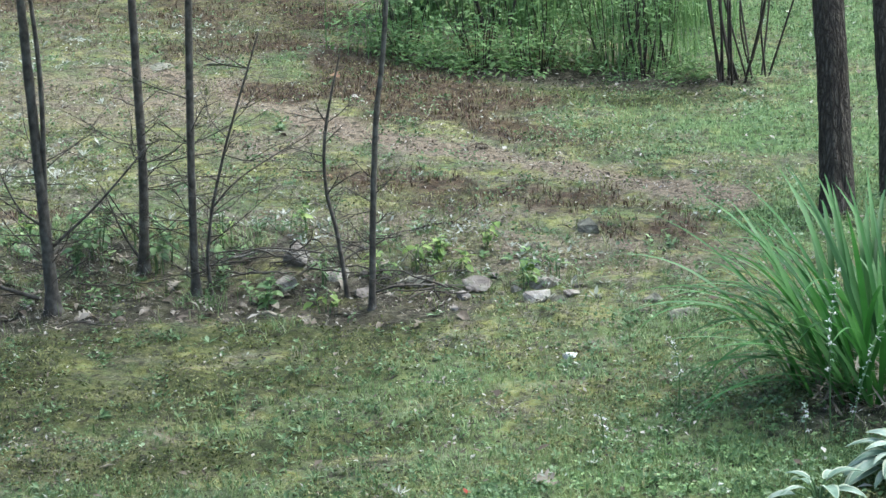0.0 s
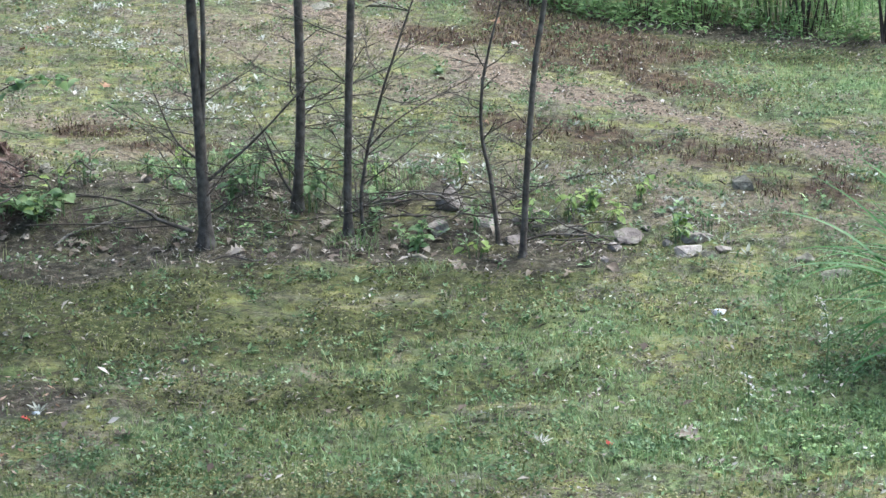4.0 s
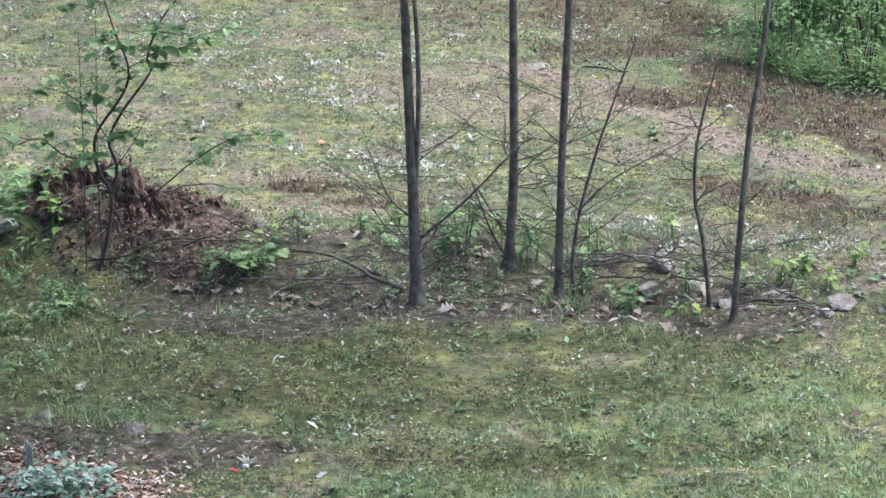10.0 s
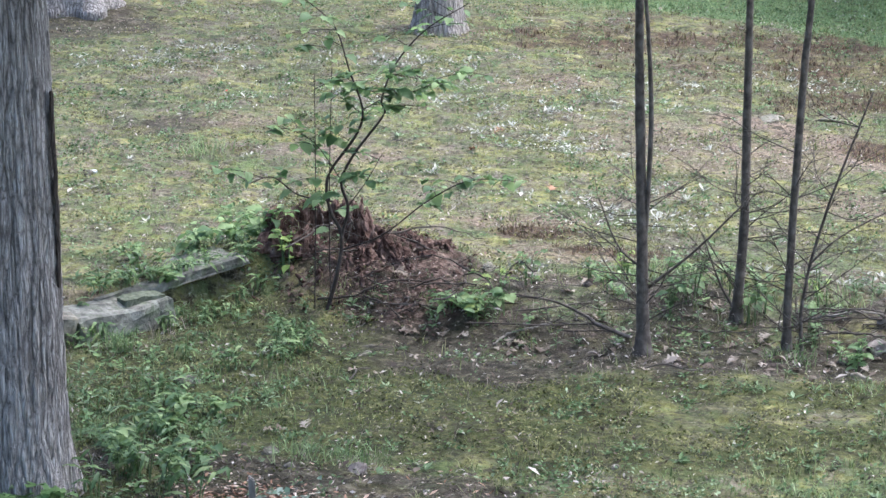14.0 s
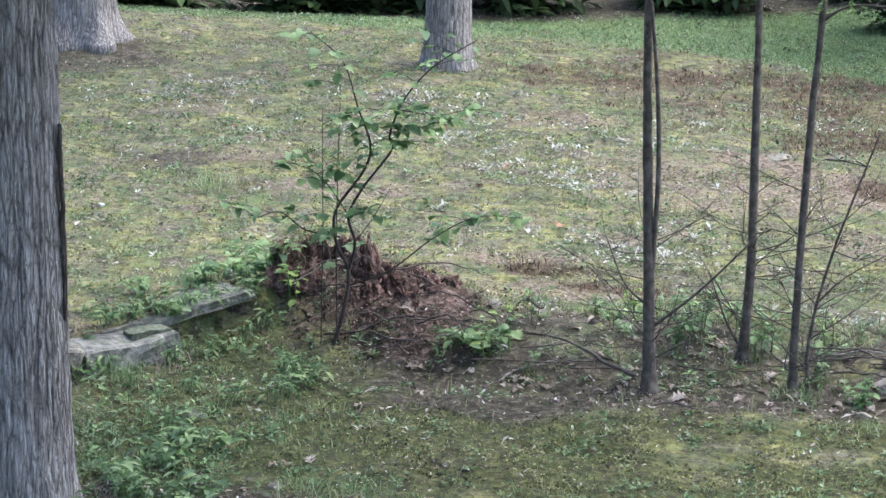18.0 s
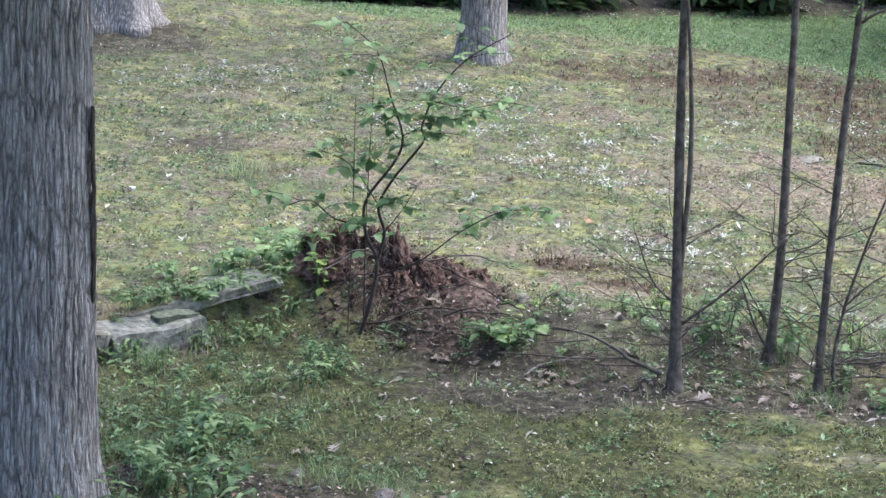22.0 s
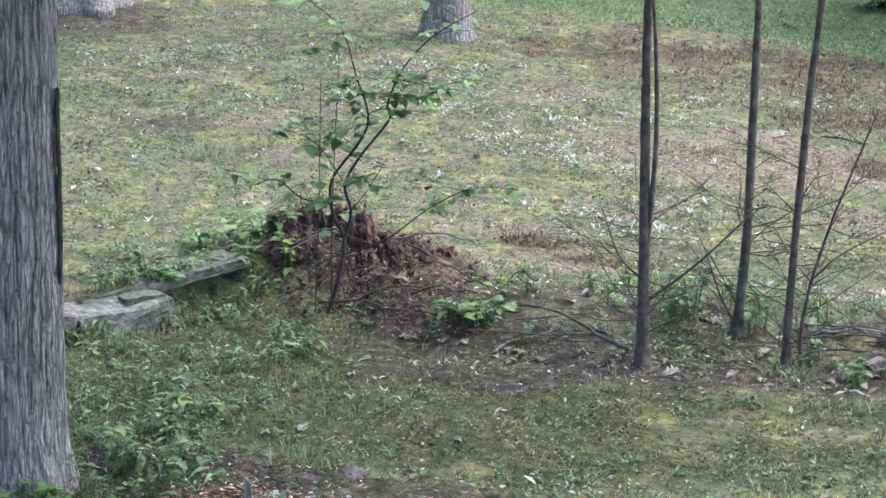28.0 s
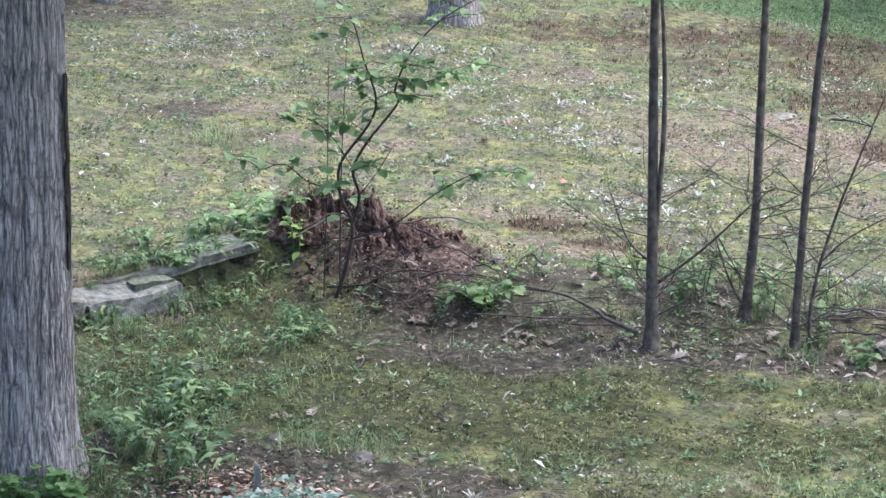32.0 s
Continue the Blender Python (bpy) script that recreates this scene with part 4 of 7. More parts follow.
def chunk(w, d, h, seed):
    """A standing remnant of rotten wood: split along its grain into fibres, its top torn to uneven heights."""
    n, k = 48, 20
    a = np.linspace(0, 2 * np.pi, n, endpoint=False)
    tt, aa = np.meshgrid(np.linspace(0, 1, k), a, indexing="ij")
    cx, cy = np.cos(aa), np.sin(aa)
    top = 0.78 + 0.22 * value_noise(cx * 1.4 + 9, cy * 1.4, 0.9, seed) + 0.16 * value_noise(cx * 4 + 9, cy * 4, 0.9, seed + 1) + 0.1 * value_noise(cx * 11 + 20, cy * 11, 0.9, seed + 2)
    lump = 0.3 * value_noise(cx * 1.3 + 5, cy * 1.3 + tt * 0.9, 0.8, seed + 3)
    flute = -0.3 * (1 - smooth(0, 0.35, np.abs(value_noise(cx * 3.5 + 7, cy * 3.5 + tt * 0.5, 0.8, seed + 4)))) + 0.16 * value_noise(cx * 10 + 30, cy * 10 + tt * 1.5, 0.8, seed + 5)
    pits = 0.14 * value_noise(cx * 6 + tt * 3, cy * 6 + tt * 7, 0.7, seed + 6)
    r = (1.25 - 0.55 * tt ** 0.8) * (1 + lump + flute + pits)
    lean = 0.25 * value_noise(np.full_like(tt, seed * 1.3), tt, 1.0, seed + 7) * h
    z = h * tt * np.clip(top, 0.15, 1.2)
    v = np.stack([w / 2 * r * cx + lean, d / 2 * r * cy, z], -1).reshape(-1, 3)
    v = np.vstack([v, [lean[-1].mean(), 0, h * 0.4]])
    i, j = np.meshgrid(np.arange(k - 1), np.arange(n), indexing="ij")
    j2 = (j + 1) % n
    q = np.stack([i * n + j, i * n + j2, (i + 1) * n + j2, (i + 1) * n + j], -1).reshape(-1, 4)
    m = np.arange(n)
    return mesh_np("block", v, [q, np.stack([(k - 1) * n + m, (k - 1) * n + (m + 1) % n, np.full(n, k * n)], -1)])


def hollow(radius, height, thick, a0, a1, seed):
    """What is left of the hollow trunk: a curved wall of rotten wood, fluted along its grain and torn along its top."""
    n, k = 72, 16
    aa, tt = np.meshgrid(np.radians(np.linspace(a0, a1, n)), np.linspace(0, 1, k), indexing="ij")
    u = (aa - aa.min()) * radius
    top = 0.8 + 0.26 * value_noise(u, 0 * u, 0.1, seed) + 0.1 * value_noise(u, 0 * u, 0.022, seed + 1)
    ends = smooth(0, 0.12, (aa - aa.min()) / np.ptp(aa)) * smooth(0, 0.1, (aa.max() - aa) / np.ptp(aa))
    z = height * tt * top * (0.35 + 0.65 * ends)
    flute = 0.018 * value_noise(u, z, 0.05, seed + 2) + 0.014 * value_noise(u, z * 0.25, 0.018, seed + 3)
    sheets = []
    for sign in (1, -1):
        r = radius * (1.06 - 0.1 * tt) + sign * thick / 2 * (1.15 - 0.7 * tt) + flute + 0.008 * value_noise(u * 1.3, z, 0.012, seed + 4 + sign)
        sheets.append(np.stack([r * np.cos(aa), 0.8 * r * np.sin(aa), z - 0.03], -1).reshape(-1, 3))
    i, j = np.meshgrid(np.arange(n - 1), np.arange(k - 1), indexing="ij")
    q = np.stack([i * k + j, (i + 1) * k + j, (i + 1) * k + j + 1, i * k + j + 1], -1).reshape(-1, 4)
    m, e = n * k, np.arange(n - 1)
    rim = np.stack([e * k + k - 1, (e + 1) * k + k - 1, m + (e + 1) * k + k - 1, m + e * k + k - 1], -1)
    w = np.arange(k - 1)
    caps = np.concatenate([np.stack([c * k + w, c * k + w + 1, m + c * k + w + 1, m + c * k + w], -1) for c in (0, n - 1)])
    return mesh_np("hollow_trunk", np.vstack(sheets), [q, q[:, ::-1] + m, rim, caps])


def build_stump():
    x0, y0 = -1.62, 12.68
    t = thing("tree_stump", spot(x0, y0), "rotten red-brown tree stump, hollow and broken to shards on its mound", "stump")

    def down(sx, sy):
        return float(ground(x0 + sx, y0 + sy)) - float(ground(x0, y0))

    put("hollow_trunk", hollow(0.2, 0.2, 0.06, -10, 215, 4), M_ROT, t, place=pose(-0.2, 0.02, down(-0.2, 0.05), 0, 0, 0))
    put("hollow_trunk", hollow(0.12, 0.12, 0.05, 150, 300, 9), M_ROT, t, place=pose(-0.3, -0.05, down(-0.3, -0.05), 0, 0, 20))
    # standing blocks: place, size, turn
    for k, (sx, sy, w, d, h, turn) in enumerate([(0.06, -0.11, 0.13, 0.11, 0.22, 20), (0.0, -0.06, 0.1, 0.1, 0.22, -25), (0.12, -0.16, 0.1, 0.09, 0.17, 35), (0.19, -0.2, 0.22, 0.07, 0.15, -32), (0.26, -0.03, 0.08, 0.06, 0.09, 12),
                                                 (0.39, -0.06, 0.2, 0.09, 0.07, 8), (0.26, -0.28, 0.16, 0.06, 0.1, -40), (-0.26, -0.1, 0.27, 0.14, 0.18, 6), (-0.04, 0.1, 0.16, 0.09, 0.22, -12), (-0.38, -0.07, 0.08, 0.07, 0.17, 15),
                                                 (0.09, -0.26, 0.12, 0.08, 0.1, 60), (-0.14, -0.16, 0.1, 0.07, 0.08, 0), (0.33, -0.12, 0.1, 0.07, 0.09, -20)]):
        put("block", chunk(w, d * 1.1, h * 0.78, 5 + k), M_ROT, t, place=pose(sx, sy, down(sx, sy) - 0.02, 0, 0, turn))
    # shards that lean down the mound: place, length, width, lean to the side, lean forward
    rs = np.random.RandomState(77)
    for k, (sx, sy, h, w, lx, ly) in enumerate([(0.06, -0.05, 0.18, 0.05, 4, -3), (0.01, -0.06, 0.19, 0.05, -8, 4), (0.1, -0.08, 0.17, 0.05, 14, 0), (0.14, -0.12, 0.19, 0.06, 26, 12), (0.2, -0.16, 0.17, 0.06, 34, 16),
                                                (0.17, -0.2, 0.15, 0.06, 12, 24), (0.27, -0.2, 0.14, 0.05, 44, 10), (0.3, -0.02, 0.09, 0.04, 6, 0), (0.34, -0.08, 0.1, 0.05, 30, 10), (0.42, -0.06, 0.08, 0.05, 14, 8), (0.47, -0.07, 0.07, 0.05, 36, 0),
                                                (-0.34, -0.14, 0.13, 0.05, -22, 10), (-0.28, -0.2, 0.09, 0.05, -40, 20), (-0.1, -0.14, 0.08, 0.06, 10, 30), (-0.02, -0.2, 0.1, 0.06, -20, 34), (0.08, -0.26, 0.12, 0.05, 30, 44), (0.4, -0.2, 0.09, 0.05, 60, 14)]):
        put("splinter", shard(w * 1.3, w * 0.9, h * 0.66, 331 + 7 * k), M_ROT, t, place=pose(sx, sy, down(sx, sy) - 0.01, ly, lx, rs.uniform(-20, 20)))
    for k in range(60):
        sx, sy = rs.normal(0.1, 0.26), rs.normal(-0.24, 0.14)
        w = rs.uniform(0.012, 0.032)
        put("splinter", shard(w, w * rs.uniform(0.5, 0.9), rs.uniform(0.03, 0.1), 900 + k), M_ROT, t, place=pose(sx, sy, down(sx, sy), rs.uniform(-60, 60), rs.uniform(-60, 60), rs.uniform(0, 360)))
    n = 260
    p = np.stack([rs.normal(-0.26, 0.06, n), rs.normal(-0.09, 0.035, n), rs.uniform(0.1, 0.16, n)], -1)
    v, f = leaflets(p, rs.normal(0, 1, (n, 3)), rs.normal(0, 0.4, (n, 3)) + [0, 0, 1], rs.uniform(0.01, 0.02, n), rs.uniform(0.006, 0.012, n))
    tagged(put("moss", mesh_np("moss", v, f), M_MOSSLEAF, t, "bright yellow-green moss"), kind="stuff")
    return t


build_stump()


# ---- leaves that can be told apart ----
def leaf_mesh(name, length, width, lobes=0, fold=0.22, curl=0.25, seed=0):
    """A single leaf along +x, with a midrib fold and a curl; lobes: how many teeth a side."""
    n = 22 if lobes else 10
    t = np.linspace(0, 1, n)
    half = width / 2 * np.sin(np.pi * np.clip(t, 0, 1) ** 0.75) ** 0.8
    if lobes:
        half = half * (0.72 + 0.42 * np.cos(2 * np.pi * lobes * t + 2.6))
    half[0], half[-1] = 0.0015, 0.0005
    z = -curl * length * (t - 0.4) ** 2
    rs = np.random.RandomState(seed)
    up = fold * half
    v = np.concatenate([np.stack([t * length, half, z + up + rs.normal(0, 0.002, n)], -1), np.stack([t * length, 0 * t, z], -1), np.stack([t * length, -half, z + up + rs.normal(0, 0.002, n)], -1)])
    i = np.arange(n - 1)
    q = np.concatenate([np.stack([i + n, i + n + 1, i + 1, i], -1), np.stack([i + 2 * n, i + 2 * n + 1, i + n + 1, i + n], -1)])
    return smoothed(mesh_np(name, v, [q]))


LEAF = [leaf_mesh("leaf", 0.085, 0.052, curl=0.35, seed=1), leaf_mesh("leaf", 0.07, 0.045, curl=0.5, fold=0.35, seed=2), leaf_mesh("leaf", 0.06, 0.036, curl=0.3, seed=3)]
for me in LEAF:
    me.materials.append(M_LEAF)
YOUNG = [leaf_mesh("leaf", 0.09, 0.05, curl=0.4, seed=4), leaf_mesh("leaf", 0.07, 0.035, curl=0.5, seed=5)]
for me in YOUNG:
    me.materials.append(M_LEAF_YOUNG)


NARROW = [leaf_mesh("leaf", 0.1, 0.02, curl=0.6, seed=6), leaf_mesh("leaf", 0.075, 0.016, curl=0.4, seed=7)]
for me in NARROW:
    me.materials.append(M_NARROW)


def leafy(parent, line, count, rs, meshes=LEAF, low=0.4, name="leaf", size=1.0):
    """Leaves along a stem, on alternate sides."""
    n = len(line)
    for k in range(count):
        i = min(n - 1, int(n * (low + (1 - low) * (k + rs.uniform(0, 1)) / count)))
        p = line[i] + rs.normal(0, 0.008, 3)
        put(name, meshes[rs.randint(len(meshes))], None, parent, place=Matrix.Translation(p) @ pose(0, 0, 0, 0, 0, rs.uniform(0, 360)) @ pose(0, 0, 0, rs.uniform(-25, 25), rs.uniform(-12, 32), 0)
            @ Matrix.Scale(rs.uniform(0.8, 1.35) * size, 4))


def side_shoots(parent, line, count, rs, low, size):
    """Short leafy shoots off a stem."""
    n = len(line)
    for k in range(count):
        p = line[min(n - 1, int(n * (low + (1 - low) * (k + rs.uniform(0, 1)) / count)))]
        a, l = rs.uniform(0, 6.28), rs.uniform(0.08, 0.22)
        d = np.array([math.cos(a), math.sin(a) * 0.8, rs.uniform(-0.15, 0.5)])
        shoot = curve_points([p, p + d * l * 0.5 + [0, 0, 0.01], p + d * l], 6)
        v, f = join([tube(shoot, (0.0022, 0.0016, 0.001), 5)])
        put("shoot", mesh_np("shoot", v, f), M_STEM, parent)
        leafy(parent, shoot, rs.randint(3, 6), rs, LEAF, 0.35, size=size)


def build_shrub():
    foot = np.array([-1.68, 12.15, float(ground(-1.68, 12.15))])
    t = thing("shrub", Matrix.Translation(foot), "leafy young shrub with crooked brown stems growing from the stump", "shrub")
    rs = np.random.RandomState(8)
    stems = [([(-1.68, 12.15, 0.0), (-1.62, 12.15, 0.22), (-1.60, 12.17, 0.39), (-1.65, 12.18, 0.5), (-1.67, 12.18, 0.6), (-1.65, 12.18, 0.7), (-1.53, 12.18, 0.87), (-1.50, 12.18, 0.99), (-1.56, 12.2, 1.16), (-1.63, 12.2, 1.37), (-1.77, 12.15, 1.51)],
              (0.016, 0.013, 0.011, 0.009, 0.006, 0.003), 20, 0.55),
             ([(-1.60, 12.17, 0.39), (-1.57, 12.17, 0.53), (-1.60, 12.17, 0.65), (-1.54, 12.17, 0.78), (-1.40, 12.17, 0.97), (-1.41, 12.17, 1.04), (-1.34, 12.15, 1.21), (-1.2, 12.12, 1.37), (-1.0, 12.07, 1.5)],
              (0.011, 0.01, 0.008, 0.006, 0.003), 22, 0.5),
             ([(-1.60, 12.15, 0.33), (-1.4, 12.1, 0.42), (-1.19, 12.05, 0.59), (-0.99, 12.0, 0.7), (-0.74, 11.95, 0.71)], (0.006, 0.005, 0.004, 0.002), 13, 0.45),
             ([(-1.64, 12.15, 0.56), (-1.79, 12.1, 0.6), (-1.9, 12.05, 0.69), (-2.01, 12.05, 0.66)], (0.006, 0.005, 0.003), 9, 0.4),
             ([(-1.41, 12.17, 1.05), (-1.28, 12.12, 1.08), (-1.1, 12.05, 1.14)], (0.004, 0.003, 0.002), 11, 0.2),
             ([(-1.36, 12.15, 1.16), (-1.2, 12.2, 1.13), (-1.02, 12.25, 1.16)], (0.004, 0.003, 0.002), 9, 0.2),
             ([(-1.6, 12.17, 0.66), (-1.72, 12.1, 0.85), (-1.86, 12.05, 0.93)], (0.004, 0.003, 0.002), 7, 0.4),
             ([(-1.58, 12.17, 0.52), (-1.48, 12.12, 0.66), (-1.4, 12.1, 0.8)], (0.004, 0.003, 0.002), 6, 0.4),
             ([(-1.72, 12.1, 0.06), (-1.71, 12.1, 0.62), (-1.71, 12.1, 1.17)], (0.0045, 0.004, 0.002), 8, 0.35),
             ([(-1.66, 12.2, 0.06), (-1.66, 12.2, 0.6), (-1.64, 12.2, 1.26)], (0.0045, 0.004, 0.002), 9, 0.35)]
    for pts, radii, leaves, low in stems:
        line = curve_points(np.asarray(pts) - foot, 10 * len(pts))
        v, f = join([tube(line, [0.68 * r for r in radii], 8, 0.06, len(pts))])
        put("stem", smoothed(mesh_np("stem", v, f)), M_STEM, t)
        leafy(t, line, max(4, int(leaves * 0.8)), rs, LEAF, low, size=0.9)
        side_shoots(t, line, max(3, int(leaves * 0.5)), rs, low, 0.95)


build_shrub()


def weed_clump(x, y, label, stems, height, spread, leaves, seed, meshes=LEAF, group="", lift=0.0, size=0.62):
    """A low leafy plant of several soft stems."""
    rs = np.random.RandomState(seed)
    t = thing("leafy_plant", spot(x, y, lift), label, "plant", group)
    for k in range(stems):
        a, r = rs.uniform(0, 6.28), spread * rs.uniform(0.3, 1)
        h = height * rs.uniform(0.55, 1)
        line = curve_points([(0.02 * math.cos(a), 0.02 * math.sin(a), -0.02), (r * 0.45 * math.cos(a), r * 0.45 * math.sin(a), h * 0.7), (r * math.cos(a), r * math.sin(a), h)], 12)
        v, f = join([tube(line, (0.003, 0.0022, 0.0012), 5)])
        put("stem", smoothed(mesh_np("stem", v, f)), M_WEED, t)
        leafy(t, line, leaves, rs, meshes, 0.3, size=size)
    return t


for args in [(-0.96, 12.0, "low bushy green plant on bare earth beside the stump", 11, 0.12, 0.22, 6, 3), (-1.1, 12.04, "low bushy green plant on bare earth beside the stump", 5, 0.12, 0.15, 5, 4),
             (-2.22, 12.78, "leafy weeds growing behind the stone wall", 8, 0.19, 0.24, 6, 5), (-2.03, 12.66, "leafy weeds growing behind the stone wall", 6, 0.17, 0.16, 6, 6), (-2.4, 12.62, "leafy weeds growing behind the stone wall", 6, 0.16, 0.2, 5, 16),
             (-2.6, 12.35, "leafy weeds growing over the stone wall", 9, 0.1, 0.22, 5, 7), (-2.45, 12.15, "leafy weeds growing over the stone wall", 6, 0.09, 0.14, 5, 17), (-2.7, 11.85, "leafy weeds growing over the stone wall", 6, 0.09, 0.16, 5, 18), (0.02, 12.1, "green leafy seedlings among the saplings", 7, 0.3, 0.16, 6, 8),
             (-0.1, 11.95, "green leafy seedlings among the saplings", 5, 0.22, 0.14, 6, 9), (0.35, 12.05, "green leafy seedlings among the saplings", 6, 0.25, 0.16, 6, 10)]:
    weed_clump(*args[:2], args[2], *args[3:], size=0.95 if "behind" in args[2] else 0.62)
for args in [(-2.1, 9.6, 7, 0.15, 0.15, 6, 12), (-2.4, 9.02, 6, 0.13, 0.14, 5, 13), (-2.05, 10.2, 6, 0.12, 0.13, 5, 14), (-2.2, 10.75, 6, 0.12, 0.14, 5, 15)]:
    weed_clump(args[0], args[1], "leafy weeds at the foot of the maple", *args[2:], meshes=NARROW + LEAF[2:])
for args in [(1.42, 11.75, 6, 0.14, 0.1, 6, 21), (0.98, 11.35, 5, 0.1, 0.12, 5, 22), (0.62, 12.1, 5, 0.2, 0.1, 5, 23), (1.56, 11.82, 6, 0.13, 0.1, 6, 26), (1.66, 11.72, 5, 0.12, 0.1, 5, 28), (1.78, 11.95, 5, 0.12, 0.1, 5, 29), (1.0, 12.25, 5, 0.14, 0.1, 5, 30), (-0.95, 11.95, 4, 0.1, 0.12, 4, 31), (-0.88, 12.3, 5, 0.14, 0.16, 6, 24), (-0.3, 12.45, 4, 0.14, 0.1, 5, 25)]:
    weed_clump(args[0], args[1], "pale yellow-green seedling on the bank", max(3, args[2] - 2), *args[3:], meshes=YOUNG, size=0.55)
weed_clump(-1.9, 12.46, "pale yellow-green seedling before the hollow stump", 5, 0.22, 0.1, 4, 27, YOUNG)


rw = np.random.RandomState(44)
for k in range(16):
    u = rw.uniform(0, 1)
    weed_clump(-2.15 + 0.4 * rw.uniform(0, 1) - 0.1 * u, 9.0 + 1.6 * u, "narrow-leaved green weeds at the foot of the maple", 3 + k % 2, 0.2 - 0.08 * u, 0.13, 6 - k % 2, 500 + k, (NARROW, NARROW, LEAF)[k % 3], "weeds round the maple", size=(0.7, 0.95, 0.85)[k % 3])
for k in range(8):
    weed_clump(-2.35 + 0.75 * rw.uniform(0, 1), 11.2 + 0.45 * rw.uniform(0, 1), "narrow-leaved green weeds below the stone wall", 4, 0.13, 0.1, 6, 540 + k, NARROW, "weeds below the wall")


for k in range(7):
    weed_clump(0.55 + 1.5 * rw.uniform(0, 1), 11.3 + 0.75 * rw.uniform(0, 1), "green seedlings between the stones of the bank", 3, 0.13, 0.08, 5, 560 + k, (NARROW, YOUNG, LEAF)[k % 3], "seedlings on the bank")
for k in range(10):
    weed_clump(-0.9 + 1.6 * rw.uniform(0, 1), 11.85 + 0.6 * rw.uniform(0, 1), "green seedlings behind the saplings", 3, 0.17, 0.1, 5, 580 + k, (NARROW, LEAF)[k % 2], "seedlings behind the saplings")


MAPLE = [leaf_mesh("leaf", 0.09, 0.1, 2, 0.15, 0.3, 8), leaf_mesh("leaf", 0.075, 0.085, 2, 0.2, 0.4, 9)]
for me in MAPLE:
    me.materials.append(M_BUSH)
for k, (x, y, n) in enumerate([(-2.26, 9.03, 6), (-2.38, 9.0, 6), (-2.2, 9.08, 4)]):
    weed_clump(x, y, "maple seedling with lobed green leaves at the trunk's foot", n, 0.14, 0.1, 5, 90 + k, MAPLE, size=0.65)
for k in range(16):
    u = (k + rw.uniform(0, 1)) / 16
    x, y = -2.8 + 0.8 * u + rw.normal(0, 0.02), 11.9 + 0.72 * u + rw.normal(0, 0.05)
    weed_clump(x, y, "trailing grey-green weeds growing over the stone wall", 4, 0.06, 0.13, 6, 620 + k, NARROW, "weeds over the wall", max(0.0, 0.19 - float(ground(x, y))), 0.6)


for k in range(12):
    u = (k + rw.uniform(0, 1)) / 12
    x, y = -2.85 + 0.85 * u, 11.5 + 0.85 * u + rw.normal(0, 0.04)
    weed_clump(x, y, "narrow-leaved green weeds along the foot of the stone wall", 4, 0.1, 0.09, 5, 660 + k, NARROW, "weeds below the wall", size=0.6)


def brushwood(x, y, count, spread, seed, label):
    """A loose tangle of dead branches on the ground."""
    t = thing("brushwood", spot(x, y), label, "dead branches")
    rs = np.random.RandomState(seed)
    for k in range(count):
        a, l = rs.uniform(0, 6.28), rs.uniform(0.2, 0.55)
        c = rs.normal(0, spread, 2) * [1, 0.45]
        d = np.array([math.cos(a), 0.5 * math.sin(a), 0]) * l / 2
        z = rs.uniform(0.01, 0.14)
        pts = [np.array([c[0], c[1], z]) - d, np.array([c[0], c[1], z + rs.uniform(0, 0.06)]) + rs.normal(0, 0.03, 3), np.array([c[0], c[1], max(0.01, z - rs.uniform(-0.05, 0.08))]) + d]
        line = curve_points(pts, 12)
        line[:, 2] = np.maximum(line[:, 2], 0.004)
        line += rs.normal(0, 0.004, line.shape)
        v, f = join([tube(line, (0.0045, 0.0035, 0.0015), 6, 0.1, k)])
        limb = put("branch", smoothed(mesh_np("branch", v, f)), M_TWIG, t)
        for one in twigs(line, 2, seed * 50 + k, (0.06, 0.18), 0.0014):
            v, f = join(one)
            put("twig", mesh_np("twig", v, f), M_TWIG, limb)


brushwood(0.78, 11.8, 14, 0.22, 3, "tangle of dead brown branches between saplings and stones")
brushwood(1.35, 11.5, 8, 0.22, 4, "dead brown branches lying over the bank stones")
brushwood(-0.75, 11.95, 7, 0.25, 5, "dead brown branches on bare earth beside the sapling")
brushwood(-1.5, 12.4, 7, 0.2, 7, "thin dead branches lying over the mound of the stump")
brushwood(-1.2, 12.15, 7, 0.22, 6, "dead brown branches in front of the stump")


